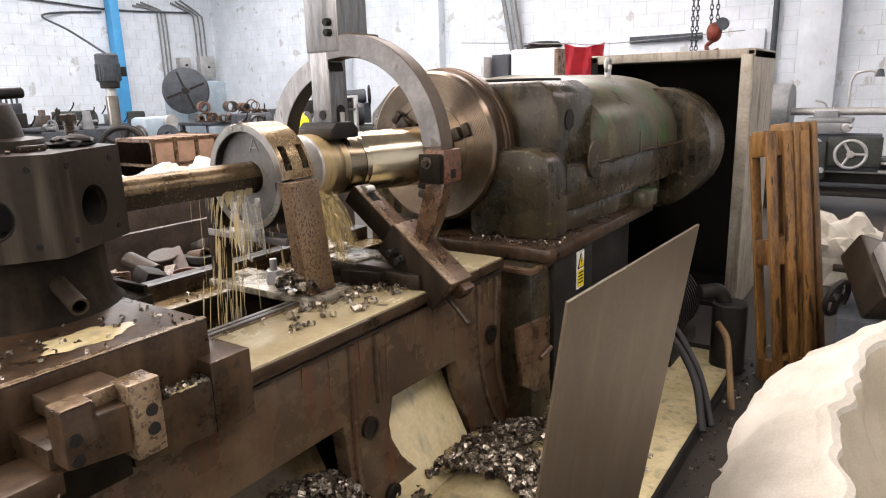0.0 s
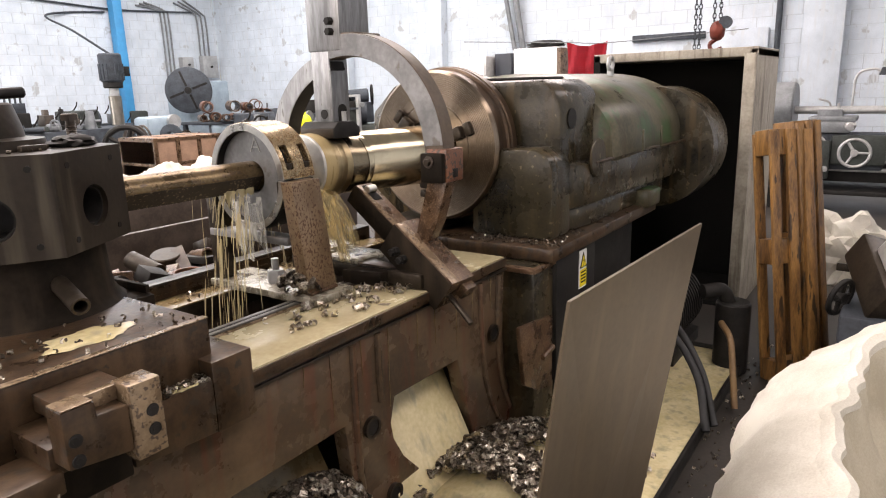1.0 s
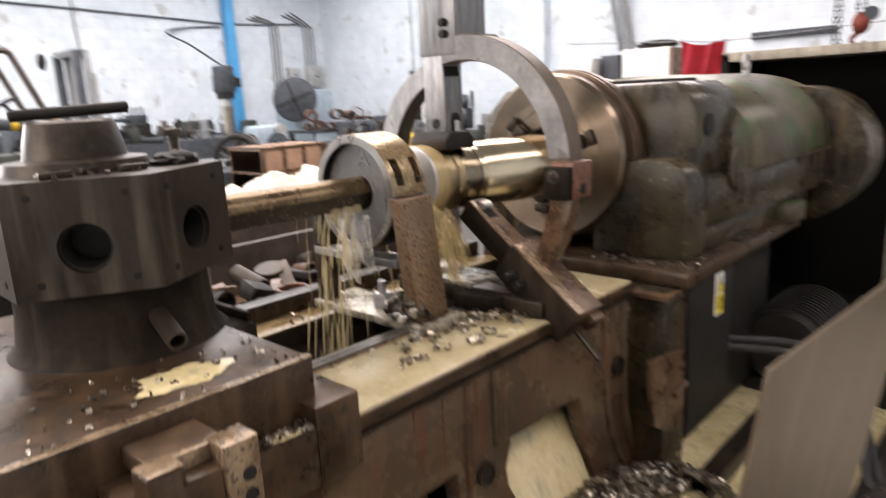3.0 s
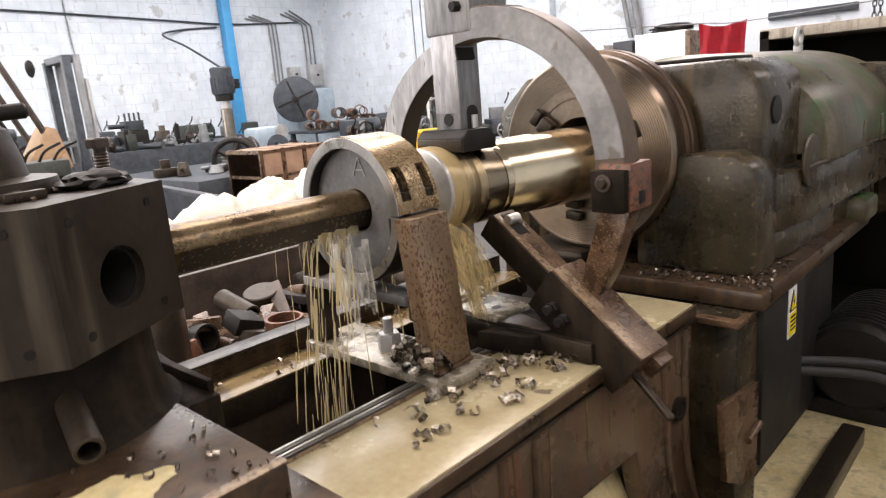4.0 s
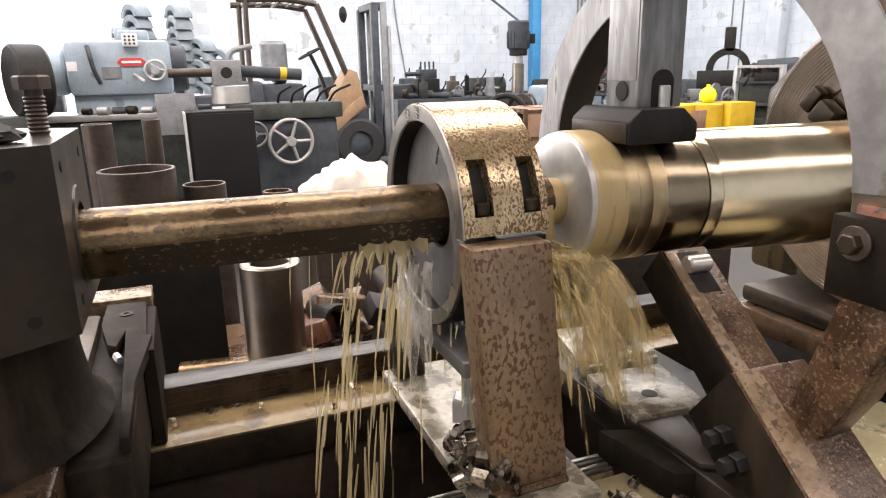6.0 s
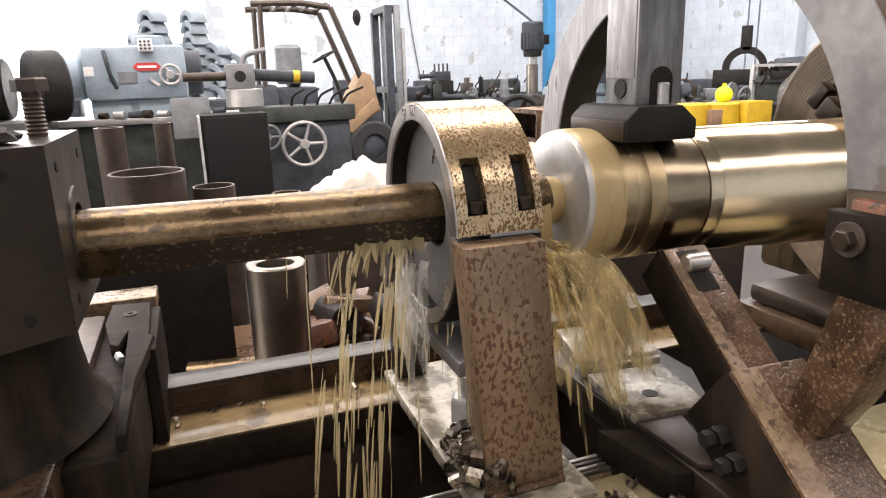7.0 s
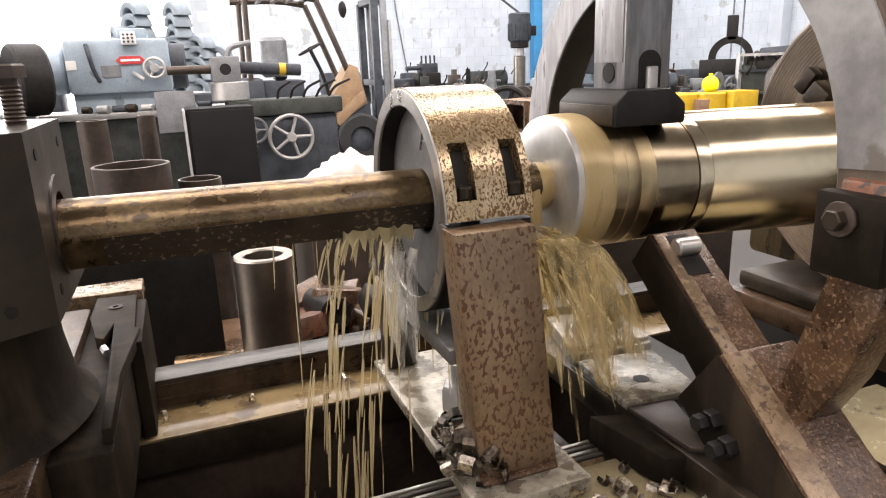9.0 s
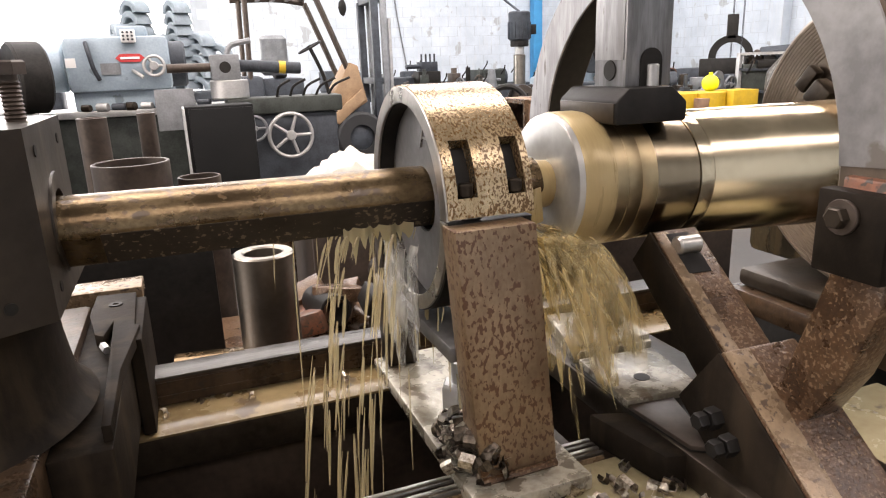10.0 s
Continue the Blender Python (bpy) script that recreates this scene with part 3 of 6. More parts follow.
part("wiper", box(1.583, 1.606, 1.68, 1.93, 0.875, 1.062, 0.004), oily, saddle)
gib = part("gib_strip", prism([(1.513, 1.95), (1.587, 1.94), (1.593, 1.74), (1.602, 1.735), (1.582, 1.54), (1.582, 1.36), (1.570, 1.36), (1.563, 1.58), (1.556, 1.775), (1.545, 1.70), (1.53, 1.715), (1.511, 1.83)], "z", 1.047, 1.07, 0.0015), oily, saddle, "notched worn steel gib strip")
part("gib_screw", spin([(0, 0.006), (0, 0.013), (0.002, 0.013), (0.002, 0.006), (-0.004, 0.005), (-0.004, 0)], (1.553, 1.87, 1.07), (1.553, 1.87, 2), 18, closed=False), black_iron, gib)
part("gib_screw", hexbolt((1.553, 1.655, 1.06), (-0.3, 1, 0), 0.007, 0.03), galv, gib)
part("wiper_cap", box(1.42, 1.597, 1.965, 2.05, 1.04, 1.073, 0.003), tan_wet, saddle)
part("cap_bracket", box(1.43, 1.59, 1.92, 2.0, 0.95, 1.04, 0.004), oily, saddle)
TC = Vector((1.318, 1.488))
ped = spin([(0, 0), (0, 0.238), (0.01, 0.226), (0.03, 0.214), (0.09, 0.206), (0.165, 0.203), (0.165, 0)], (TC.x, TC.y, 1.06), (TC.x, TC.y, 2), 48, closed=False)
part("pedestal", ped, oily, saddle)
part("pedestal_pipe", pipe((1.325, 1.31, 1.155), (1.30, 1.16, 1.122), 0.021, 0.006, 20), castiron, saddle)
part("slide_puddle", lump((1.28, 1.12, 1.0642), (0.085, 0.05, 0.002), 21, 0.45, 4, 1.6, 1.0636), puddle, saddle, "pool of milky coolant")

turret = thing("hexagon_turret", "dark grey six-sided steel turret head with bored tool holes", "turret", (TC.x, TC.y, 1.222))
AP = 0.232
R6 = AP / math.cos(math.pi / 6)
hexpts = [(TC.x + R6 * math.cos(radians(30 + 60 * k)), TC.y + R6 * math.sin(radians(30 + 60 * k))) for k in range(6)]
bm = B()
lo, hi = [bm.verts.new((*p, 1.222)) for p in hexpts], [bm.verts.new((*p, 1.452)) for p in hexpts]
bm.faces.new(lo[::-1])
bm.faces.new(hi)
part("turret_core", bm, turret_iron, turret)
for k in range(6):
    a = radians(60 * k)
    n, s = Vector((math.cos(a), math.sin(a), 0)), Vector((-math.sin(a), math.cos(a), 0))
    c = Vector((TC.x, TC.y, 1.318)) + n * AP
    hw, up, dn, r = R6 / 2, 0.134, 0.096, 0.05
    bm = B()
    angles = sorted([2 * math.pi * i / 32 for i in range(32)] + [math.atan2(z, w) % (2 * math.pi) for w in (-hw, hw) for z in (up, -dn)])
    ring, rect, deep = [], [], []
    for t in angles:
        ct, st = math.cos(t), math.sin(t)
        k1 = min(hw / abs(ct) if abs(ct) > 1e-6 else 9, (up if st > 0 else dn) / abs(st) if abs(st) > 1e-6 else 9)
        ring.append(bm.verts.new(c + s * r * ct + Vector((0, 0, r * st))))
        deep.append(bm.verts.new(c - n * 0.11 + s * r * ct + Vector((0, 0, r * st))))
        rect.append(bm.verts.new(c + s * k1 * ct + Vector((0, 0, k1 * st))))
    for i in range(len(angles)):
        j = (i + 1) % len(angles)
        bm.faces.new((ring[i], rect[i], rect[j], ring[j]))
        bm.faces.new((ring[i], ring[j], deep[j], deep[i]))
    bm.faces.new(deep)
    part("turret_side", bm, turret_iron, turret, "bored side of the head")
    if k:
        # black sleeve paints the dark inside an empty bore
        part("bore_shade", spin([(-0.1, 0.044), (-0.1, 0.049), (-0.012, 0.049), (-0.012, 0.044)], c, c + n, 32), black_iron, turret)
    else:
        part("bar_boss", spin([(-0.004, 0.045), (-0.004, 0.069), (0.003, 0.067), (0.003, 0.045)], c, c + n, 40), turret_iron, turret)
    for u in (-0.086, 0.086):
        for w in (-0.066, 0.104):
            # flat black discs stand for the dark of the tapped holes
            part("tapped_hole", cyl(c + s * u + Vector((0, 0, w)), c + s * u + Vector((0, 0, w)) + n * 0.0015, 0.0075, n=12), black_iron, turret)
cap = part("clamp_hub", spin([(0, 0), (0, 0.15), (0.025, 0.145), (0.03, 0.105), (0.06, 0.10), (0.105, 0.088), (0.11, 0.08), (0.11, 0)], (TC.x - 0.03, TC.y + 0.02, 1.452), (TC.x - 0.03, TC.y + 0.02, 2), 40, closed=False), castiron, turret)
part("clamp_lever", cyl((TC.x - 0.14, TC.y + 0.05, 1.575), (TC.x + 0.09, TC.y + 0.0, 1.585), 0.013, bevel=0.004), black_iron, turret)
bm = cyl((1.517, 1.512, 1.452), (1.517, 1.512, 1.511), 0.0115, n=18)
for k in range(9):
    spin([(0, 0.0115), (0.0025, 0.0135), (0.005, 0.0115)], (1.517, 1.512, 1.454 + k * 0.0055), (1.517, 1.512, 2), 14, bm)
hexbolt((1.517, 1.512, 1.511), (0, 0, 1), 0.0225, 0.018, bm)
solid("hexagon_bolt", bm, pipe_steel, "tall dark hexagon bolt standing on the turret head", "bolt")
bm = lump((1.46, 1.40, 1.462), (0.055, 0.04, 0.018), 3, 0.35, 3, 3, 1.4525)
solid("brush_pad", bm, black_iron, "black greasy felt pad on the turret head", "pad")
for k in range(5):
    x, y = TC.x + random.uniform(-0.2, 0.12), TC.y + random.uniform(-0.16, -0.08)
    solid("tool_bit", box(-0.03, 0.03, -0.008, 0.008, 0, 0.014, 0.002, pose(x, y, 1.4525, 0, 0, random.uniform(0, 180))), castiron, "small dark loose tool bit lying on the turret", "tool bit", "tool bits on the turret")

bar = thing("boring_bar", "round boring bar with a milled flat, brass-coloured with coolant and rust", "boring bar", (1.58, AY, AZ))
AX = lambda x, dy=0, dz=0: Vector((x, AY + dy, AZ - 0.003 - (x - 1.9) * 0.008 + dz))
outline = []
FN = (-0.80, -0.60)
for k in range(48):
    a = 2 * math.pi * k / 48
    y, z = 0.0485 * math.cos(a), 0.0485 * math.sin(a)
    d = max(0, y * FN[0] + z * FN[1] - 0.0375)
    outline.append((y - FN[0] * d, z - FN[1] * d))
bm = B()
rows = [[bm.verts.new(AX(x, y, z)) for y, z in outline] for x in (1.543, 2.26)]
for k in range(48):
    bm.faces.new((rows[0][k], rows[0][(k + 1) % 48], rows[1][(k + 1) % 48], rows[1][k]))
bm.faces.new(rows[0])
bm.faces.new(rows[1][::-1])
part("bar", bm, bar_steel, bar)
bm = B()
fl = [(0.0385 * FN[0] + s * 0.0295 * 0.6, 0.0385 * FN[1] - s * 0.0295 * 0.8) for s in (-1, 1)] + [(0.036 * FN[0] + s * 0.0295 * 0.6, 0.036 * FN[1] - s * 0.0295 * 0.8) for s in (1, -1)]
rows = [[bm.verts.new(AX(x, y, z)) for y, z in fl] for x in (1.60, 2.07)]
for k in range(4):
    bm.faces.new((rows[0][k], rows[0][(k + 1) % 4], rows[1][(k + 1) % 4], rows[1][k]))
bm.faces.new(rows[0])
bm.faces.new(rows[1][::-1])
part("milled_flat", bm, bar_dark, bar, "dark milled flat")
part("bar_nose", spin([(0, 0), (0, 0.045), (0.10, 0.043), (0.14, 0.038), (0.14, 0)], AX(2.165), AX(2.4), 24, closed=False), cream_wet, bar)
part("cutter", prism([(-0.03, -0.075), (0.025, -0.06), (0.02, 0.0), (-0.03, -0.015)], "y", -0.05, -0.028, 0.003, m=pose(2.235, AY, AZ, 0, 0, 0)), cream_wet, bar)

# ---------- guide ring on its stand ----------
RX0, RX1, RR = 2.035, 2.165, 0.179
stand = thing("guide_ring_stand", "speckled steel guide ring with split cap on two flat legs", "bar support", (2.1, AY, 0.9))
RC = (AY - 0.008, AZ - 0.008)
for x0, x1, pocket in ((RX0, 2.051, 0), (2.051, 2.080, 1), (2.080, 2.127, 0), (2.127, 2.154, 1), (2.154, RX1, 0)):
    if pocket:
        part("cap_segment", arc_ring(x0, x1, *RC, 0.155, RR, 1.2, 143.5, 40, 0.0001), speckle, stand)
        # pocket floor coloured black for the shade in the recess
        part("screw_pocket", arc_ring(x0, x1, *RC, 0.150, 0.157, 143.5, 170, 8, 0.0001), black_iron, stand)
        part("cap_lip", arc_ring(x0, x1, *RC, 0.155, RR, 170, 178.8, 6, 0.0001), speckle, stand)
    else:
        part("cap_segment", arc_ring(x0, x1, *RC, 0.155, RR, 1.2, 178.8, 48, 0.0001), speckle, stand, "polished cap speckled with rust")
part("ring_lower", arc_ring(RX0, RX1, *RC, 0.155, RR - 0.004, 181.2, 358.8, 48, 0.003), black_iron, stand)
part("ring_face", arc_ring(RX0 - 0.0025, RX0 + 0.002, *RC, 0.152, RR - 0.002, 0.5, 179.5, 48, 0.001), ground_steel, stand)
part("ring_face", arc_ring(RX0 - 0.0025, RX0 + 0.002, *RC, 0.150, RR - 0.006, 181, 359, 48, 0.001), ground_steel, stand)
web = spin([(0, 0.053), (0, 0.156), (0.03, 0.156), (0.03, 0.053)], (RX0 + 0.028, *RC), (3, *RC), 48)
# thin black shell paints the shade on the cap's inner wall
part("cap_inner_shade", arc_ring(RX0 + 0.003, RX1 - 0.003, *RC, 0.1522, 0.1548, 1.5, 143, 48, 0.0001), black_iron, stand)
part("web", web, ring_grey, stand)
part("letter", prism([(AY - 0.055 + y, AZ + 0.075 + z) for y, z in ((0, 0), (0.004, 0), (0.024, 0.041), (0.044, 0), (0.048, 0), (0.0255, 0.046), (0.0225, 0.046))], "x", RX0 + 0.0255, RX0 + 0.028), ground_steel, stand, "scratched bright letter A")
part("letter_bar", box(RX0 + 0.0255, RX0 + 0.028, AY - 0.045, AY - 0.017, AZ + 0.089, AZ + 0.092), ground_steel, stand)
part("bush", spin([(0, 0.05), (0, 0.054), (0.08, 0.054), (0.08, 0.05)], (RX0 + 0.031, *RC), (3, *RC), 32), black_iron, stand)
for x in (2.0655, 2.1405):
    part("cap_screw", cyl((x, RC[0] - RR + 0.012, RC[1] + 0.032), (x, RC[0] - RR + 0.012, RC[1] + 0.05), 0.0105, bevel=0.002, n=18), castiron, stand)
for y, mt, nm in ((1.258, speckle_leg, "front_leg"), (1.655, castiron, "rear_leg")):
    leg = prism([(2.029, RC[1] - 0.004), (2.150, RC[1] - 0.004), (2.174, 0.926), (2.050, 0.926)] if mt == speckle_leg else [(2.04, 1.25), (2.1, 1.25), (2.1, 0.926), (2.04, 0.926)], "y", y, y + 0.052, 0.004)
    if mt == speckle_leg:
        for v in leg.verts:
            v.co.y -= 0.022 * (RC[1] - v.co.z) / (RC[1] - 0.926)
    part(nm, leg, mt, stand)
part("front_leg_web", box(2.04, 2.155, 1.311, 1.34, RC[1] - 0.09, RC[1] - 0.006, 0.004), castiron, stand)
part("cross_bar", box(2.035, 2.10, 1.305, 1.70, 1.085, 1.11, 0.004), ring_grey, stand)
part("base_plate", box(2.024, 2.205, 1.19, 1.712, 0.9015, 0.926, 0.003), wet_plate, stand, "grey steel base plate, wet")
part("weld_bead", sweep([(2.05, 1.233, 0.93), (2.09, 1.231, 0.931), (2.17, 1.234, 0.93)], 0.006, 8), rust, stand)
part("anchor_bolt", join(cyl((2.11, 1.46, 0.926), (2.11, 1.46, 1.01), 0.013), hexbolt((2.11, 1.46, 0.926), (0, 0, 1), 0.032, 0.045)), galv, stand)

# ---------- work piece ----------
work = thing("work_piece", "bright turned steel billet with a dark banded neck, coated with coolant", "work piece", (2.6, AY, AZ))
WX = lambda x: Vector((x, AY, AZ + 0.004 - (x - 2.05) * 0.032))
w0, w1 = WX(2.285), WX(3.2)
part("work_end", spin([(0.004, 0.03), (0.002, 0.06), (0.0, 0.112), (0.002, 0.115), (0.010, 0.1165), (0.012, 0.1165), (0.012, 0.03)], w0, w1, 96), face_steel, work, "pale hollow end face")
part("coated_part", spin([(0.012, 0.03), (0.012, 0.117), (0.016, 0.1185), (0.055, 0.1195), (0.068, 0.1175), (0.072, 0.1168), (0.072, 0.03)], w0, w1, 96), cream_wet, work, "end coated with cream coolant")
part("stained_band", spin([(0.072, 0.03), (0.072, 0.1167), (0.093, 0.116), (0.094, 0.115), (0.095, 0.116), (0.12, 0.1155), (0.121, 0.1148), (0.122, 0.1154), (0.152, 0.115), (0.152, 0.03)], w0, w1, 96), bronze, work, "bronze-stained turned band")
neck = [(0.152, 0.02), (0.152, 0.1125), (0.155, 0.1136), (0.238, 0.1136), (0.2385, 0.1118), (0.2425, 0.1118), (0.243, 0.1135)]
part("neck_band", spin(neck + [(0.2445, 0.1135), (0.2445, 0.02)], w0, w1, 96), groove_dark, work, "dark grooved band")
part("turned_body", spin([(0.245, 0.02), (0.245, 0.113), (0.252, 0.1145), (0.27, 0.1148), (0.271, 0.114), (0.272, 0.1148), (0.70, 0.127), (0.95, 0.129), (0.95, 0.02)], w0, w1, 128), bright, work, "bright brassy turned surface")
# black disc paints the dark of the hollow end
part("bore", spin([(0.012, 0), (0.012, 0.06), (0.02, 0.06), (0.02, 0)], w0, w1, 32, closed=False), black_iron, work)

# ---------- chuck ----------
chuck = thing("lathe_chuck", "large round lathe chuck with a grooved bright face", "chuck", (3.1, AY, AZ))
c0, c1 = Vector((3.10, AY, AZ)), Vector((4, AY, AZ))
prof = [(0, 0.13), (0, 0.19), (0.003, 0.192), (0.003, 0.196), (0, 0.198)]
for k in range(11):
    r = 0.235 + 0.008 * k
    prof += [(0, r), (0.0016, r + 0.001), (0.0016, r + 0.0028), (0, r + 0.0038)]
prof += [(0.0, 0.325), (0.012, 0.337), (0.02, 0.338), (0.02, 0.13)]
part("chuck_face", spin(prof, c0, c1, 96), chuck_metal, chuck, "bright face with concentric grooves")
part("chuck_body", spin([(0.02, 0.13), (0.02, 0.334), (0.085, 0.337), (0.09, 0.348), (0.10, 0.35), (0.11, 0.346), (0.115, 0.352), (0.15, 0.352), (0.16, 0.34), (0.19, 0.32), (0.20, 0.28), (0.20, 0.13)], c0, c1, 96), chuck_rimmat, chuck)
for k in range(3):
    a = radians(68 + 120 * k)
    m = Matrix.Translation(c0) @ Matrix.Rotation(a, 4, "X")
    jaw = part("jaw", box(-0.045, -0.002, -0.028, 0.028, 0.135, 0.19, 0.008, m), castiron, chuck)
    part("jaw_step", box(-0.03, -0.002, -0.03, 0.03, 0.202, 0.235, 0.006, m), castiron, chuck)

# ---------- C-shaped steady ----------
steady = thing("ring_steady", "grey steady rest with large ring, square post, slanting arm", "steady rest", (2.43, 1.2, 0.9))
SX0, SX1, SY, SZ = 2.405, 2.475, 1.345, 1.355
part("ring", arc_ring(SX0, SX1, SY, SZ, 0.325, 0.402, 72, 190, 64, 0.004), ring_side, steady)
squat = Matrix.Translation((0, 0, SZ)) @ Matrix.Diagonal((1, 1, 0.885, 1)) @ Matrix.Translation((0, 0, -SZ))
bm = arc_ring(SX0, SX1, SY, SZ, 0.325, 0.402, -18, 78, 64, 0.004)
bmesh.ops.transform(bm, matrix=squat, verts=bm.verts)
# shade on the ring's inner face is put into this half's black colour
part("ring_back", bm, black_iron, steady, "far half of the ring, coloured black for its shaded inside")
bm = arc_ring(SX0 - 0.002, SX0 + 0.002, SY, SZ, 0.327, 0.400, -17, 77, 64, 0.001)
bmesh.ops.transform(bm, matrix=squat, verts=bm.verts)
part("ring_back_face", bm, scraped, steady, "scraped flat face, coloured pale for the doorway's reflection")
part("ring_strap", prism([(0.935, 1.275), (1.012, 1.275), (1.058, 1.13), (1.085, 1.04), (1.04, 1.02), (0.985, 1.12)], "x", SX0 + 0.008, SX1 - 0.006, 0.004), rust, steady, "rust-brown strap down to the arm")
part("ring_face", arc_ring(SX0 - 0.002, SX0 + 0.002, SY, SZ, 0.327, 0.400, 73, 176, 64, 0.001), ring_grey, steady, "pale grey flat ring face")
part("post_sleeve", box(2.40, 2.56, 1.36, 1.52, 1.70, 2.15, 0.008), post_steel, steady)
part("sleeve_foot", box(2.405, 2.55, 1.30, 1.38, 1.68, 1.76, 0.006), ring_side, steady)
for z in (1.765, 1.80):
    part("set_screw", hexbolt((2.40, 1.40, z), (-1, 0, 0), 0.014, 0.022, shank=0.02), black_iron, steady)
part("post", box(2.404, 2.496, 1.42, 1.51, 1.455, 1.72, 0.004), post_steel, steady, "brushed square steel post")
# bore drawn as a black disc, its inner shade as colour
part("post_bore", spin([(0, 0), (0, 0.016), (0.002, 0.017), (0.003, 0.015), (0.003, 0)], (2.4015, 1.462, 1.483), (3, 1.462, 1.483), 24, closed=False), black_iron, steady)
part("post_face", box(2.4022, 2.404, 1.4245, 1.5055, 1.50, 1.70, 0.0005), scraped, steady, "scraped side with the doorway's reflection in its pale colour")
part("post_slot", prism([(2.432 + 0.021 * math.cos(radians(t)) + 0.021, 1.497 + 0.021 * math.sin(radians(t))) for t in range(0, 181, 20)] + [(2.432, 1.457), (2.474, 1.457)], "y", 1.4165, 1.43), black_iron, steady)
part("slot_pin", cyl((2.453, 1.413, 1.452), (2.453, 1.413, 1.492), 0.010, bevel=0.002, n=16), galv, steady)
part("pad", prism([(2.357, 1.400), (2.495, 1.400), (2.495, 1.432), (2.465, 1.457), (2.38, 1.457), (2.357, 1.437)], "y", 1.375, 1.545, 0.004), black_iron, steady, "dark bevelled pressure pad")
part("pad_end", box(2.3545, 2.357, 1.38, 1.54, 1.403, 1.434, 0.0008), castiron, steady, "scratched dark end of the pad")
hinge = part("hinge_block", box(2.395, 2.495, 0.925, 1.005, 1.262, 1.37, 0.005), redrust, steady, "rust-red clamp block")
part("hinge_washer", spin([(0, 0), (0, 0.019), (-0.004, 0.020), (-0.006, 0.019), (-0.006, 0)], (2.372, 0.98, 1.33), (3, 0.98, 1.33), 28, closed=False), pipe_steel, steady)
part("hinge_bolt", hexbolt((2.366, 0.98, 1.33), (-1, 0, 0), 0.0125, 0.012, shank=0.02), castiron, steady)
part("hinge_slot", box(2.43, 2.46, 0.9235, 0.93, 1.275, 1.305, 0.002), black_iron, steady)
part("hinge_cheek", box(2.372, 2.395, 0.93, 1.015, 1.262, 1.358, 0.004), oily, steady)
# slanting arm, in a frame whose own y runs down along the arm
ARM = Matrix.Translation((2.40, 1.30, 1.208)) @ pose(0, 0, 0, 0, 0, -3) @ pose(0, 0, 0, 37, 0, 0)
part("arm_bar", box(0, 0.085, -0.36, 0.04, -0.075, 0.0, 0.004, ARM), rust, steady)
part("arm_sleeve", box(-0.034, 0.092, -0.50, -0.20, -0.09, 0.038, 0.005, ARM), rust, steady)
# near-black sheet paints the shade on the bar's left side
part("arm_bar_side_shade", box(-0.004, 0.0, -0.20, 0.04, -0.074, -0.002, 0.001, ARM), oily, steady)
part("worn_edge", box(0.001, 0.026, -0.20, 0.035, 0.0, 0.0012, 0.0004, ARM), tan_wet, steady, "pale edge strip")
part("worn_edge", box(-0.033, 0.008, -0.498, -0.203, 0.038, 0.0392, 0.0004, ARM), tan_wet, steady, "pale edge strip")
# the sleeve's left side is darkened for shade the same way
part("sleeve_side_shade", box(-0.038, -0.034, -0.50, -0.20, -0.09, 0.034, 0.001, ARM), oily, steady)
part("sleeve_tongue", box(0.03, 0.088, -0.53, -0.50, -0.03, 0.02, 0.003, ARM), rust, steady)
for d in (-0.262, -0.302):
    part("arm_bolt", hexbolt(ARM @ Vector((-0.038, d, -0.035)), (-1, 0, 0), 0.016, 0.018, shank=0.02), black_iron, steady)
    part("lock_nut", hexbolt(ARM @ Vector((-0.06, d, -0.035)), (-1, 0, 0), 0.013, 0.014), black_iron, steady)
part("arm_screw", cyl(ARM @ Vector((0.0, -0.50, -0.03)), ARM @ Vector((-0.03, -0.63, -0.02)), 0.010, bevel=0.003), castiron, steady)
part("arm_slot", box(0.02, 0.062, -0.05, 0.03, -0.004, 0.0015, 0.001, ARM), black_iron, steady)
part("arm_roller", cyl(ARM @ Vector((0.02, -0.0, 0.008)), ARM @ Vector((0.062, -0.0, 0.008)), 0.015, bevel=0.003), ground_steel, steady)
part("steady_foot", box(2.33, 2.56, 1.0, 1.62, 0.903, 0.955, 0.006), castiron, steady)
part("ring_shoe", prism([(1.06, 0.955), (1.2, 0.955), (1.2, 1.03), (1.1, 1.05)], "x", 2.41, 2.47, 0.004), oily, steady)
part("rear_bracket", prism([(2.384, 1.085), (2.432, 1.112), (2.50, 0.9855), (2.44, 0.9855)], "y", 1.588, 1.602, 0.002), speckle_leg, steady, "flared rusty bracket plate")
cp = thing("slotted_clamp_plate", "pale clamp plate running with milky coolant", "clamp plate", (2.4, 1.35, 0.955))
part("plate_body", prism([(2.335, 1.46), (2.50, 1.44), (2.466, 1.27), (2.362, 1.125), (2.338, 1.142), (2.33, 1.285)], "z", 0.9555, 0.958, 0.001), black_iron, cp)
part("plate_skirt", prism([(2.27, 1.30), (2.328, 1.28), (2.338, 1.14), (2.30, 1.15)], "z", 0.902, 0.952, 0.004), oily, cp)
part("plate_top", prism([(2.343, 1.445), (2.495, 1.43), (2.468, 1.268), (2.326, 1.278)], "z", 0.9585, 0.972, 0.0015), wet_plate, cp, "top wet with coolant")
part("tongue_body", prism([(2.329, 1.274), (2.408, 1.265), (2.366, 1.124), (2.338, 1.144)], "z", 0.90, 0.958, 0.002), black_iron, cp)
part("plate_tongue", prism([(2.327, 1.2765), (2.41, 1.2675), (2.364, 1.122), (2.336, 1.142)], "z", 0.9585, 0.966, 0.0015), pipe_steel, cp, "tongue wet with coolant")
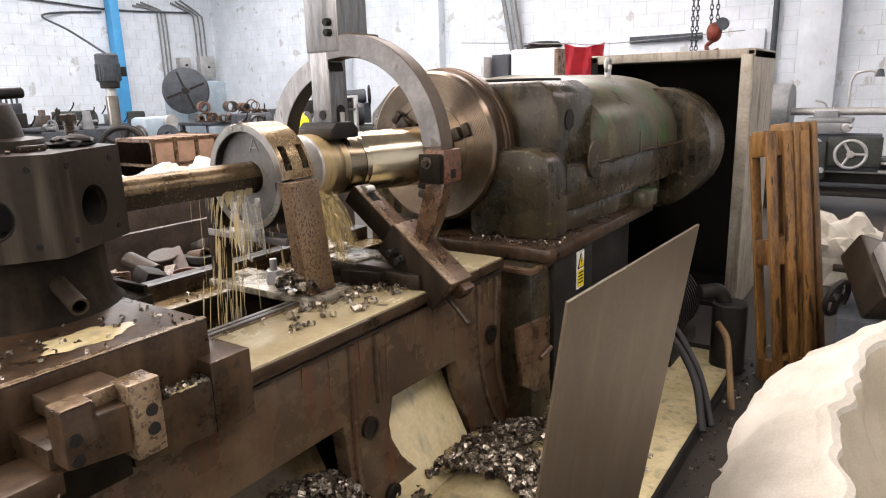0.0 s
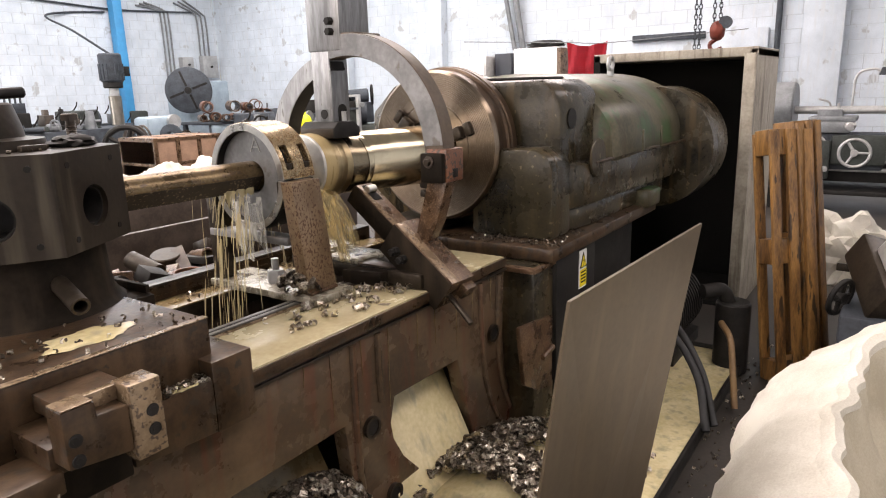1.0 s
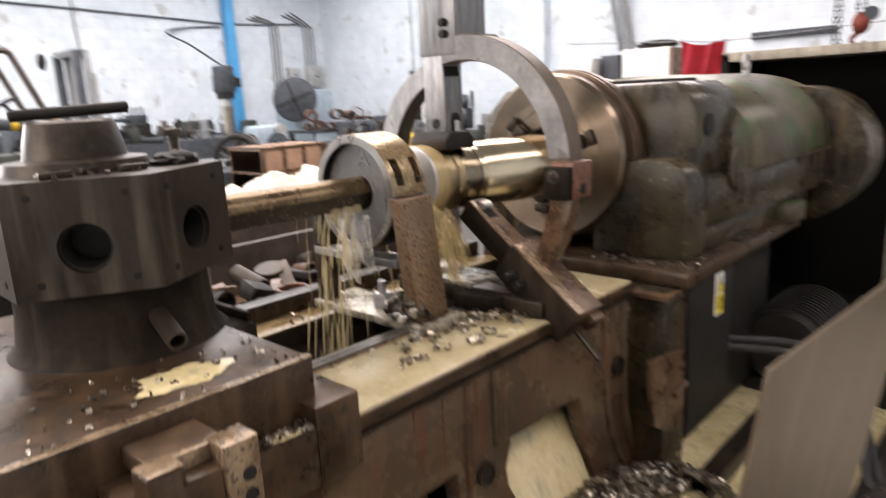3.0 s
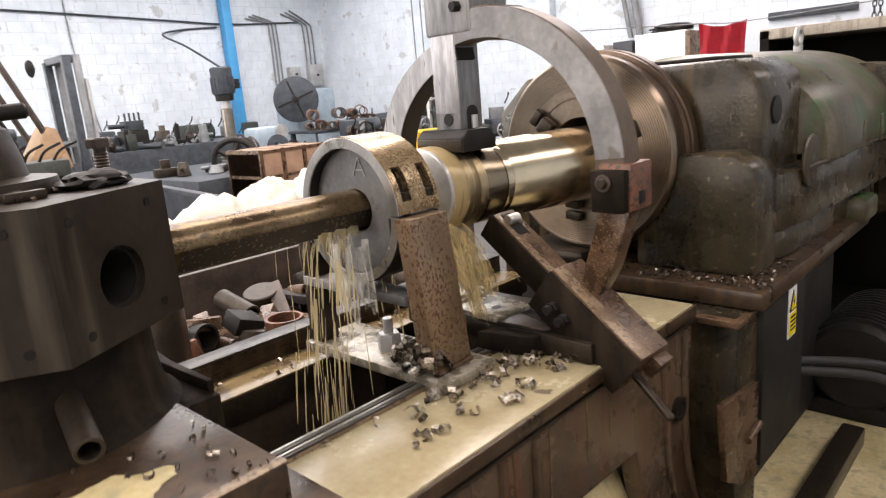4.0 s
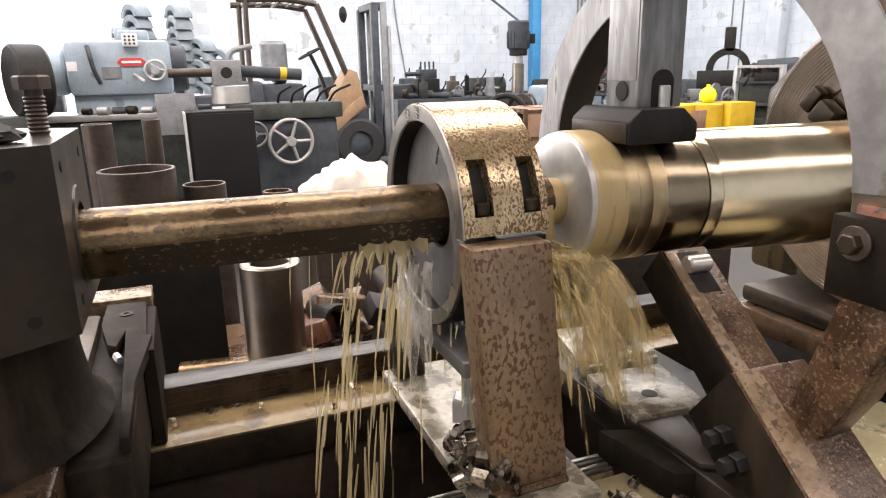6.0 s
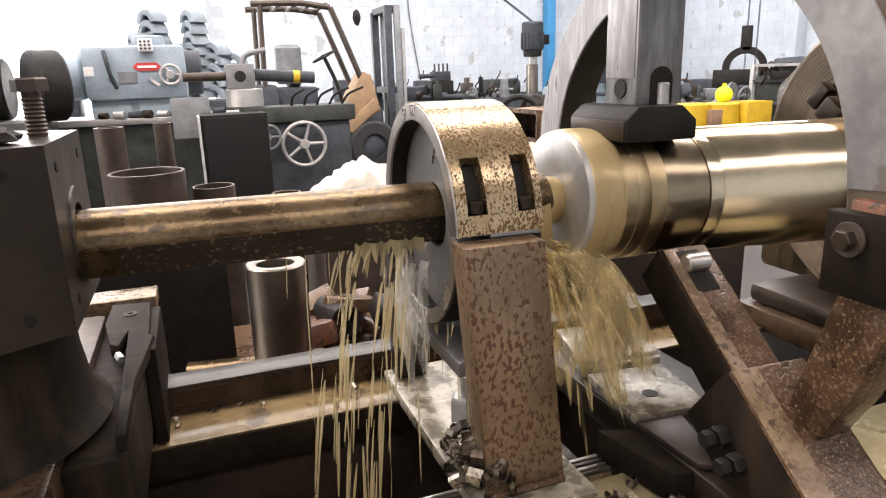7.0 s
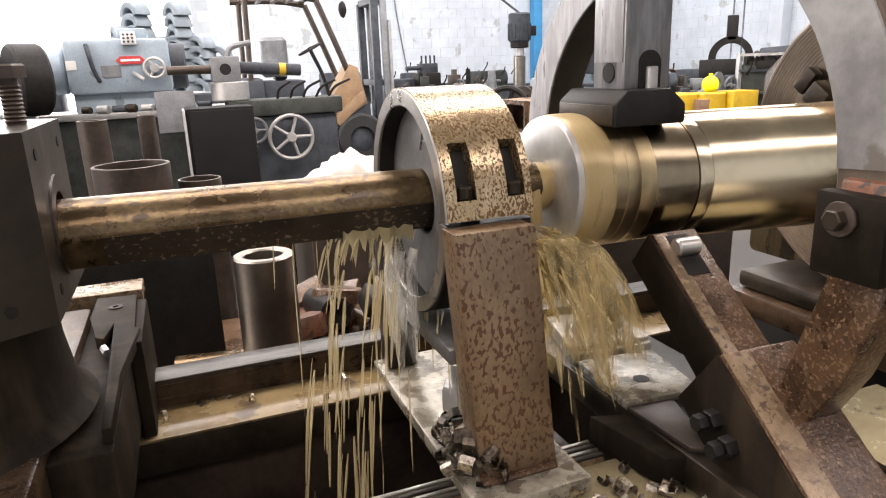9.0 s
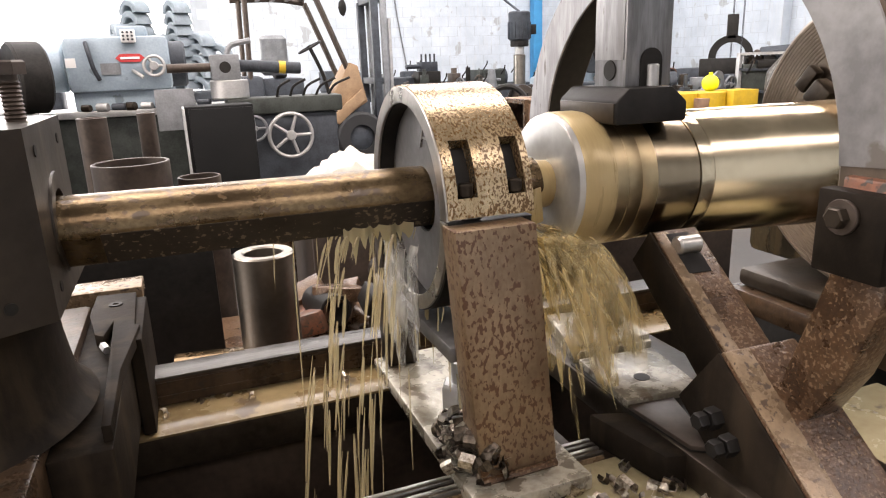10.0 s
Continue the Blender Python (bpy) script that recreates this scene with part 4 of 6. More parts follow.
# hole's darkness painted as a black disc on the plate
part("plate_hole", cyl((2.40, 1.337, 0.9722), (2.40, 1.337, 0.973), 0.014, n=18), black_iron, cp)
part("plate_step", prism([(2.345, 1.475), (2.51, 1.458), (2.53, 1.615), (2.385, 1.635)], "z", 0.9555, 0.985, 0.002), wet_plate, cp, "raised step")
part("plate_ledge", prism([(2.342, 1.462), (2.506, 1.446), (2.512, 1.458), (2.345, 1.475)], "z", 0.9555, 0.977, 0.002), wet_plate, cp)
# ---------- headstock ----------
head = thing("lathe_headstock", "large green painted lathe headstock, oily and worn, with a rounded hood", "headstock", (3.9, 1.4, 0.85))
part("flange", box(3.005, 4.35, 0.833, 1.78, 0.855, 0.915, 0.012), greasy, head, "brown oily base flange")
part("flange_pad", box(3.03, 3.30, 1.45, 1.76, 0.916, 0.965, 0.015), castiron, head, "wet rounded pad")
part("body", prism([(0.94, 0.915), (2.0, 0.915), (2.0, 1.45), (1.85, 1.585), (1.04, 1.585), (0.97, 1.54), (0.94, 1.46)], "x", 3.30, 3.75, 0.025), green, head)
part("bearing_boss", prism([(0.90, 0.915), (1.3, 0.915), (1.3, 1.30), (0.98, 1.30), (0.92, 1.27), (0.90, 1.22)], "x", 3.13, 3.33, 0.022), green, head)
part("bearing_housing", spin([(0, 0.2), (0, 0.30), (0.03, 0.33), (0.12, 0.34), (0.12, 0.2)], (3.30, AY, AZ - 0.02), (4, AY, AZ - 0.02), 64), green, head)
part("top_cover", box(3.38, 3.72, 1.12, 1.85, 1.585, 1.60, 0.006), black_iron, head)
hb = []
for k in range(25):
    a = radians(180 * k / 24)
    hb.append((1.385 - 0.555 * math.cos(a) * (1.0 if k < 13 else 1.05), 1.22 + 0.40 * math.sin(a) ** 0.75))
part("hood", prism([(0.83, 1.18), *hb, (1.96, 1.18)], "x", 3.66, 4.98, 0.06), hoodmat, head, "dusty green rounded hood")
part("lower_body", prism([(3.29, 0.90), (3.50, 0.865), (4.95, 0.80), (5.0, 0.95), (5.0, 1.95), (3.29, 1.95)], "z", 1.02, 1.216, 0.02), green, head)
part("lower_skirt", prism([(3.31, 0.915), (3.50, 0.89), (4.55, 0.86), (4.62, 1.0), (4.62, 1.93), (3.31, 1.93)], "z", 0.915, 1.02, 0.02), green, head)
part("joint_bead", sweep([(3.50, 0.862, 1.215), (3.8, 0.848, 1.213), (4.1, 0.835, 1.219), (4.5, 0.816, 1.214), (4.95, 0.797, 1.217)], 0.008, 8), greasy, head)
part("end_drum", spin([(0, 0), (0, 0.365), (0.36, 0.365), (0.44, 0.35), (0.50, 0.30), (0.50, 0)], (4.75, 1.0, 1.165), (6, 1.0, 1.165), 64, closed=False), green, head, "dark green rounded end drum")
part("round_cover", spin([(0, 0), (0, 0.085), (-0.006, 0.09), (-0.012, 0.085), (-0.012, 0)], (3.53, 0.868, 1.232), (3.53, 2, 1.232), 40, closed=False), green, head, "round bolted cover")
# port shown by a black disc for its shaded inside
part("round_port", cyl((3.40, 0.932, 1.415), (3.40, 0.945, 1.415), 0.045), black_iron, head)
part("drain_valve", join(sweep([(4.88, 0.80, 1.16), (4.88, 0.76, 1.16), (4.88, 0.74, 1.13)], 0.012), cyl((4.88, 0.74, 1.12), (4.88, 0.74, 1.20), 0.009)), galv, head)
part("foot_lug", box(4.12, 4.32, 0.80, 0.93, 0.90, 1.0, 0.02), hoodmat, head)
for x in (3.95, 4.25):
    part("hood_rib", box(x, x + 0.03, 0.793, 0.80, 1.22, 1.33, 0.004), hoodmat, head)
part("lifting_eye", join(sweep([(4.55 + 0.036 * math.cos(2 * math.pi * k / 12), 1.2, 1.67 + 0.036 * math.sin(2 * math.pi * k / 12)) for k in range(13)], 0.012), cyl((4.55, 1.2, 1.60), (4.55, 1.2, 1.635), 0.02)), galv, head)
plinth = thing("headstock_plinth", "black steel plinth under the headstock with open side", "plinth", (3.7, 1.4, 0))
part("plinth_body", box(3.30, 4.30, 0.95, 2.0, 0.1, 0.854, 0.01), black_iron, plinth)
part("plinth_panel", box(3.10, 3.52, 0.86, 0.95, 0.30, 0.853, 0.006), black_iron, plinth)
part("green_column", box(2.93, 3.12, 0.88, 1.05, 0.1, 0.853, 0.012), green, plinth, "green corner column")
part("column_shelf", box(2.90, 3.15, 0.865, 1.05, 0.83, 0.85, 0.004), rust, plinth)
part("bracket_plate", prism([(2.76, 0.655), (3.05, 0.62), (3.05, 0.30), (2.92, 0.33), (2.80, 0.40)], "y", 0.855, 0.875, 0.004), rust, plinth, "rusty bracket plate")
part("bracket_bar", cyl((2.94, 0.848, 0.47), (3.04, 0.848, 0.485), 0.012), rust, plinth)

sign = thing("warning_sign", "white and yellow electrical warning label on the black panel", "warning sign", (3.36, 0.858, 0.75))
part("sign_plate", box(3.325, 3.405, 0.855, 0.859, 0.66, 0.835), sign_white, sign, smooth=False)
part("sign_triangle", prism([(3.33, 0.755), (3.40, 0.755), (3.365, 0.825)], "y", 0.852, 0.8548), sign_black, sign, smooth=False)
part("sign_triangle_field", prism([(3.338, 0.76), (3.392, 0.76), (3.365, 0.815)], "y", 0.851, 0.8518), sign_yellow, sign, smooth=False)
part("sign_bolt_mark", prism([(3.368, 0.81), (3.358, 0.785), (3.366, 0.785), (3.36, 0.763), (3.374, 0.79), (3.366, 0.79)], "y", 0.8502, 0.8508), sign_black, sign, smooth=False)
part("sign_field", box(3.33, 3.40, 0.853, 0.8548, 0.668, 0.745), sign_yellow, sign, smooth=False)
for z in (0.73, 0.715, 0.70, 0.685):
    part("text_bar", box(3.338, 3.392, 0.852, 0.8528, z, z + 0.007), sign_black, sign, smooth=False)

# ---------- splash sheet, tray, cabinet, pallets, sack ----------
bm = B()
q = [(1.641, 0.160, 1.194), (2.18, 0.073, 1.243), (2.115, 0.245, 0.0), (1.575, 0.30, 0.0)]
nrm = (Vector(q[1]) - Vector(q[0])).cross(Vector(q[2]) - Vector(q[1])).normalized() * 0.006
lo, hi = [bm.verts.new(p) for p in q], [bm.verts.new(Vector(p) + nrm) for p in q]
bm.faces.new(lo)
bm.faces.new(hi[::-1])
for i in range(4):
    bm.faces.new((lo[i], lo[(i + 1) % 4], hi[(i + 1) % 4], hi[i]))
solid("steel_sheet", bm, sheetmat, "plain grey-brown steel sheet standing on edge on the floor", "sheet metal", smooth=False)
tray = thing("drip_tray", "shallow steel floor tray full of milky coolant", "drip tray", (3.2, 0.7, 0))
part("tray_base", box(1.2, 4.45, 0.335, 1.9, 0.002, 0.02), rust, tray)
part("tray_rim", box(1.2, 4.45, 0.32, 0.336, 0.0, 0.07, 0.003), black_iron, tray)
part("tray_rim", box(4.45, 4.465, 0.32, 1.9, 0.0, 0.07, 0.003), black_iron, tray)
part("tray_rim", box(1.185, 1.2, 0.32, 1.9, 0.0, 0.07, 0.003), black_iron, tray)
part("tray_coolant", box(1.2, 4.45, 0.336, 1.9, 0.02, 0.045), puddle, tray, "cream coolant lying in the tray", smooth=False)
solid("angle_iron", box(2.95, 3.9, 0.72, 0.80, 0.046, 0.12, 0.004), castiron, "steel angle bar lying in the tray", "steel bar")

cab = thing("open_steel_cabinet", "tall open steel cabinet with grimy cream frame, inside coloured black for shade", "cabinet", (5.6, 1.0, 0))
# inner faces coloured near black for the shade inside the open cabinet
part("cabinet_back", box(6.15, 6.2, 0.56, 1.65, 0, 1.75), cabinet_shade, cab)
part("cabinet_inside_side", box(5.44, 6.15, 0.59, 0.595, 0, 1.70), cabinet_shade, cab)
part("cabinet_far_side", box(5.40, 6.2, 1.60, 1.65, 0, 1.75), cabinet_shade, cab)
part("cabinet_near_side", box(5.40, 6.2, 0.545, 0.59, 0, 1.75, 0.004), cabinet_edge, cab)
part("cabinet_top", box(5.40, 6.2, 0.545, 1.65, 1.70, 1.76, 0.006), cabinet_edge, cab)
part("cabinet_jamb", box(5.36, 5.41, 0.545, 0.62, 0, 1.72, 0.004), cabinet_edge, cab)
part("cabinet_floor", box(5.4, 6.2, 0.59, 1.6, 0.0, 0.03), cabinet_shade, cab)


def pallet(at, turn, lean, h=1.32, w=0.72):
    p = thing("wooden_pallet", "oil-darkened wooden pallet stood on its end", "pallet", at, "leaning pallets")
    m = Matrix.Translation(at) @ pose(0, 0, 0, 0, 0, turn) @ pose(0, 0, 0, lean, 0, 0)
    for z in (0.0, h * 0.48, h - 0.13):
        part("cross_block", box(0, w, 0.02, 0.12, z, z + 0.13, 0.004, m), wood, p)
    for y in (0.0, 0.12):
        for k in range(3):
            x = k * (w - 0.052) / 2
            part("slat", box(x, x + 0.052, y, y + 0.02, random.uniform(0, 0.01), h - random.uniform(0, 0.015), 0.003, m), wood, p)
    return p


pallet((4.20, 0.115, 0.0), -42, -9.5, 1.33, 0.25)
pallet((4.38, 0.0, 0.0), -25, -8, 1.36, 0.20)
sack = thing("bulk_sack", "big open white woven sack of steel swarf, rim turned outwards", "sack", (2.25, -0.74, 0))


def sack_skin(levels, n=200, folds=0.012, seed=1):
    """A soft open-topped skin: rings of (height, size) round the sack, with creases that run down the cloth."""
    b, rings = B(), []
    for i, (z, k) in enumerate(levels):
        ring = []
        for j in range(n):
            a = 2 * math.pi * j / n
            c, s = math.cos(a), math.sin(a)
            q = (abs(c) ** 3 + abs(s) ** 3) ** (-1 / 3)
            crease = folds * (noise.noise(Vector((c * 3.1, s * 3.1, seed + z * 1.3))) + 0.7 * abs(noise.noise(Vector((c * 7 + z * 3, s * 7, seed + z * 5)))) + 0.3 * (z < 0.78) * abs(noise.noise(Vector((c * 21, s * 21 + z * 6, seed + z * 9)))))
            tilt = 0.20 * c * max(0.0, z - 0.45) + 0.03 * noise.noise(Vector((c * 2, s * 2, seed))) * (z > 0.6)
            ring.append(b.verts.new((2.20 + (0.80 * k + crease) * q * c, -0.77 + (0.67 * k + crease) * q * s, max(0.0, z + tilt))))
        rings.append(ring)
    for p, q in zip(rings, rings[1:]):
        for j in range(n):
            b.faces.new((p[j], p[(j + 1) % n], q[(j + 1) % n], q[j]))
    return b


part("sack_body", sack_skin([(0.0, 0.86), (0.04, 0.95), (0.15, 1.06), (0.3, 1.12), (0.45, 1.15), (0.56, 1.145), (0.64, 1.115), (0.70, 1.07), (0.75, 1.01), (0.79, 0.945), (0.815, 0.88), (0.835, 0.84), (0.848, 0.80), (0.85, 0.775), (0.845, 0.76)], folds=0.06), sackmat, sack)
part("rolled_rim", sack_skin([(0.828, 0.815), (0.838, 0.818), (0.856, 0.80), (0.864, 0.775), (0.855, 0.75), (0.84, 0.745)], folds=0.06, seed=1), sackmat, sack, "hemmed rim")
part("sack_lining", sack_skin([(0.85, 0.755), (0.81, 0.735), (0.74, 0.70), (0.68, 0.65), (0.63, 0.58), (0.60, 0.48)], folds=0.07, seed=1), sackold, sack, "grimy yellowed lining")
part("sack_fill", lump((2.20, -0.77, 0.55), (0.50, 0.38, 0.10), 3, 0.12, 4, 2.2), chipdark, sack, "heap of dark swarf")

# ---------- swarf, coolant, hoses ----------
def chip_mesh(seed):
    """One curled steel chip."""
    rnd = random.Random(seed)
    b = B()
    r, turns, w = rnd.uniform(0.006, 0.011), rnd.uniform(0.5, 0.9), rnd.uniform(0.008, 0.014)
    rows = []
    for k in range(6):
        a = 2 * math.pi * turns * k / 5
        q = r * (1 - 0.06 * k)
        rows.append((b.verts.new((q * math.cos(a), -w / 2, q * math.sin(a))), b.verts.new((q * math.cos(a), w / 2, q * math.sin(a) + 0.002))))
    for p, q in zip(rows, rows[1:]):
        b.faces.new((p[0], p[1], q[1], q[0]))
    return b


def scatter(name, n, place, label, seed, size=1.0, dark=0.4):
    """Many chips in one heap, lit and dark ones."""
    rnd = random.Random(seed)
    made = []
    protos = []
    for k in range(6):
        b = chip_mesh(seed * 10 + k)
        b.verts.ensure_lookup_table()
        b.verts.index_update()
        protos.append(([v.co.copy() for v in b.verts], [[v.index for v in f.verts] for f in b.faces]))
        b.free()
    for mat, share in ((chipmat, 1 - dark), (chipdark, dark)):
        verts, faces = [], []
        for i in range(int(n * share)):
            pv, pf = rnd.choice(protos)
            m = Matrix.Translation(place(rnd)) @ Euler([rnd.uniform(0, 6.3) for _ in range(3)]).to_matrix().to_4x4() @ Matrix.Scale(size * rnd.uniform(0.7, 1.3), 4)
            k = len(verts)
            verts += [m @ v for v in pv]
            faces += [[k + j for j in f] for f in pf]
        me = bpy.data.meshes.new(name)
        me.from_pydata(verts, [], faces)
        me.materials.append(mat)
        made.append(new(name, me))
        tagged(made[-1], label, "steel chips", kind="stuff")
    return made


def heap(cx, cy, r, z0, h):
    def place(rnd):
        a, q = rnd.uniform(0, 6.283), math.sqrt(rnd.random())
        x, y = cx + r[0] * q * math.cos(a), cy + r[1] * q * math.sin(a)
        return Vector((x, y, z0 + h * math.sqrt(max(0, 1 - 0.98 * q * q)) * rnd.uniform(0.95, 1.03) + 0.004))
    return place


def patchy(place, seed, cut):
    """The same heap with bare patches."""
    def pick(rnd):
        for _ in range(20):
            p = place(rnd)
            if noise.noise(Vector((p.x * 5.5, p.y * 5.5, seed))) < cut:
                break
        return p
    return pick


bm = lump((2.48, 0.76, 0.04), (0.47, 0.26, 0.215), 4, 0.08, 4, 2, 0.046)
solid("swarf_mound", bm, puddle, "heap of swarf soaked in milky coolant in the tray", "swarf heap")
scatter("heap_chips", 4600, patchy(heap(2.48, 0.76, (0.55, 0.33), 0.045, 0.25), 2.0, 0.10), "curled bright and dark steel chips heaped in the tray", 1, 1.7, 0.3)
bm = lump((1.74, 1.04, 0.24), (0.24, 0.11, 0.20), 8, 0.05, 4, 2, 0.046)
solid("swarf_mound", bm, chipdark, "dark heap of steel swarf lying in the bed opening", "swarf heap")
scatter("heap_chips", 1500, heap(1.74, 1.03, (0.27, 0.13), 0.24, 0.215), "curled steel chips heaped in the bed opening", 2, 1.6, 0.4)
scatter("tray_chips", 260, lambda r: Vector((r.uniform(2.0, 3.2), r.uniform(0.40, 0.98), 0.052)), "single chips lying in the milky tray", 15, 1.6, 0.6)
scatter("sack_chips", 1500, heap(2.20, -0.77, (0.5, 0.4), 0.57, 0.11), "dark steel swarf inside the sack", 16, 1.5, 0.6)
scatter("way_chips", 46, lambda r: Vector((r.uniform(1.75, 2.35), r.uniform(1.04, 1.22), 0.908)), "bright curled chips on the wet guideway", 3, 1.6, 0.15)
scatter("way_chips", 40, lambda r: Vector((r.gauss(2.29, 0.09), r.gauss(1.14, 0.03), 0.91)), "bright curled chips beside the steady", 4, 1.5, 0.25)
scatter("base_chips", 170, heap(2.06, 1.30, (0.045, 0.075), 0.927, 0.06), "bright and dark chips piled on the base plate", 5, 1.35, 0.45)
scatter("rail_chips", 30, lambda r: Vector((r.uniform(1.6, 2.6), r.uniform(1.69, 1.79), 0.876)), "a few chips on the rear guideway", 6, 0.9, 0.3)
scatter("saddle_chips", 60, lambda r: Vector((r.uniform(0.85, 1.48), r.uniform(1.01, 1.24), 1.068)), "small chips strewn over the saddle", 7, 0.7, 0.5)
scatter("shelf_chips", 70, lambda r: Vector((r.uniform(1.30, 1.46), r.uniform(0.955, 0.99), 0.938)), "chips packed on the apron shelf", 8, 0.9, 0.4)
scatter("block_chips", 120, lambda r: Vector((r.uniform(0.75, 1.06), r.uniform(0.82, 0.95), 0.905)), "fine dark chips on the lower block", 12, 0.7, 0.6)
scatter("flange_chips", 320, lambda r: Vector((r.uniform(3.02, 3.40), r.uniform(0.85, 1.25), 0.92)), "brown chips on the headstock flange", 9, 0.8, 0.93)
scatter("turret_chips", 40, lambda r: Vector((r.uniform(1.16, 1.44), r.uniform(1.30, 1.48), 1.456)), "small chips on top of the turret", 10, 0.7, 0.5)
scatter("floor_chips", 700, lambda r: Vector((r.uniform(2.2, 4.8), r.uniform(-0.3, 0.31), 0.005)), "fine chips scattered over the dirty floor", 11, 0.8, 0.6)

coolant = thing("coolant_streams", "thin streams of milky coolant pouring off the bar and ring", "coolant", (2.0, AY, 1.2))
rnd = random.Random(5)


def stream(x, y, z0, z1, lean, r, mat=None, breaks=0.0):
    """A falling thread of coolant, thinning to a point at both ends, that may break up on its way."""
    z = z0
    while z > z1 + 0.01:
        e = max(z1, z - rnd.uniform(0.18, 0.42)) if breaks else z1
        b, rows = B(), []
        w = 0.62 * r * rnd.uniform(0.7, 1.2)
        for i in range(10):
            s = i / 9
            q = z + (e - z) * s
            fx = x + lean * max(0.0, (z0 - q) / 0.7) ** 0.7 + 0.003 * noise.noise(Vector((q * 6, x * 40, y * 30)))
            fy = y + 0.003 * noise.noise(Vector((q * 6, y * 40, 3)))
            taper = min(1.0, (0.6 if z == z0 and not breaks else 0.04) + s * 4, 0.03 + (1 - s) * 3)
            rad = w * taper * (1 + 0.35 * noise.noise(Vector((q * 30, x * 90, 1))))
            rows.append([b.verts.new((fx + rad * math.cos(a), fy + rad * math.sin(a), q)) for a in (0, 1.05, 2.09, 3.14, 4.19, 5.24)])
        for p, q in zip(rows, rows[1:]):
            for k in range(6):
                b.faces.new((p[k], p[(k + 1) % 6], q[(k + 1) % 6], q[k]))
        part("stream", b, mat or fall, coolant)
        z = e - rnd.uniform(0.01, 0.08)


# a few single threads along the bar
for x, y, z1, r in ((1.823, 1.475, 1.18, 0.0016), (1.852, 1.47, 0.95, 0.0017), (1.905, 1.472, 0.80, 0.0022), (1.89, 1.48, 1.20, 0.002), (1.977, 1.47, 0.85, 0.0022), (2.015, 1.474, 0.95, 0.0026)):
    stream(x, y, 1.262, z1, -0.015, r)


def streak(p, v, t0, t1, r, mat):
    """A thrown blob of coolant drawn out along its curved fall: p the start, v the speed, from t0 to t1 seconds."""
    b, rows = B(), []
    for i in range(9):
        s = i / 8
        t = t0 + (t1 - t0) * s
        c = Vector((p[0] + v[0] * t, p[1] + v[1] * t, p[2] + v[2] * t - 4.9 * t * t))
        rad = r * max(0.05, math.sin(math.pi * (0.06 + 0.9 * s)) ** 0.6) * (1 + 0.4 * noise.noise(Vector((s * 4, p[0] * 90, p[1] * 70))))
        rows.append([b.verts.new(c + Vector((rad * math.cos(a), rad * math.sin(a), 0))) for a in (0, 1.05, 2.09, 3.14, 4.19, 5.24)])
    for p0, p1 in zip(rows, rows[1:]):
        for k in range(6):
            b.faces.new((p0[k], p0[(k + 1) % 6], p1[(k + 1) % 6], p1[k]))
    part("streak", b, mat, coolant)


# ragged bunches thrown off the bar beside the ring
for k in range(105):
    bunch = rnd.choice([1.928, 1.94, 1.955, 2.0, 2.01, 2.02])
    t0 = rnd.uniform(0.0, 0.30)
    streak((bunch + rnd.gauss(0, 0.009), rnd.uniform(1.44, 1.50), 1.262), (rnd.gauss(-0.24, 0.07), rnd.gauss(-0.05, 0.08), rnd.uniform(-0.4, 0.0)), t0, t0 + rnd.uniform(0.03, 0.085), rnd.uniform(0.0007, 0.0034), fall)
for k in range(26):
    t0 = rnd.uniform(0.0, 0.1)
    streak((rnd.uniform(2.03, 2.09), rnd.uniform(1.34, 1.58), rnd.choice([1.11, 1.16, 1.14])), (rnd.gauss(0, 0.1), 0, -0.2), t0, t0 + rnd.uniform(0.03, 0.08), rnd.uniform(0.001, 0.0026), fall)
# golden fan thrown off the cutter
for k in range(120):
    t0 = rnd.uniform(0.0, 0.15) if k % 3 else rnd.uniform(0.0, 0.06)
    streak((2.215 + rnd.uniform(-0.012, 0.02), rnd.uniform(1.34, 1.46), 1.235 - rnd.uniform(0, 0.03)), (abs(rnd.gauss(0.62, 0.30)), rnd.gauss(-0.2, 0.15), rnd.uniform(-0.9, -0.2)), t0, t0 + rnd.uniform(0.02, 0.06), rnd.uniform(0.001, 0.0042), fan)


def spray_sheet(y0, x0, dx, w0, w1, zt, zb, seed, name="spray_sheet", mat=None, label="golden sheet of coolant spray"):
    """A curved sheet of thrown coolant that widens as it falls."""
    b, rows = B(), []
    for i in range(15):
        q = i / 14
        c = Vector((x0 + dx * q ** 0.65, y0 - 0.03 * q, zt + (zb - zt) * (0.45 * q + 0.55 * q * q)))
        h = (w0 + (w1 - w0) * q) * (1 + 0.3 * noise.noise(Vector((seed * 3.1, q * 5, 0))))
        h *= min(1.0, 0.3 + (1 - q) * 3)
        rows.append([b.verts.new(c + Vector((h * s, 0.016 * s * s + 0.006 * noise.noise(Vector((s * 4, q * 7, seed))), 0.03 * q * noise.noise(Vector((s * 3, seed, 2)))))) for s in (-1, -0.75, -0.5, -0.25, 0, 0.25, 0.5, 0.75, 1)])
    for r0, r1 in zip(rows, rows[1:]):
        for j in range(8):
            b.faces.new((r0[j], r0[j + 1], r1[j + 1], r1[j]))
    bmesh.ops.solidify(b, geom=b.faces[:], thickness=0.0015)
    part(name, b, mat or fan, coolant, label)


for k in range(20):
    spray_sheet(rnd.uniform(1.34, 1.45), 2.215 + 0.003 * k, rnd.uniform(0.05, 0.17), rnd.uniform(0.010, 0.02), rnd.uniform(0.025, 0.05), 1.235, rnd.uniform(0.93, 1.05), k)
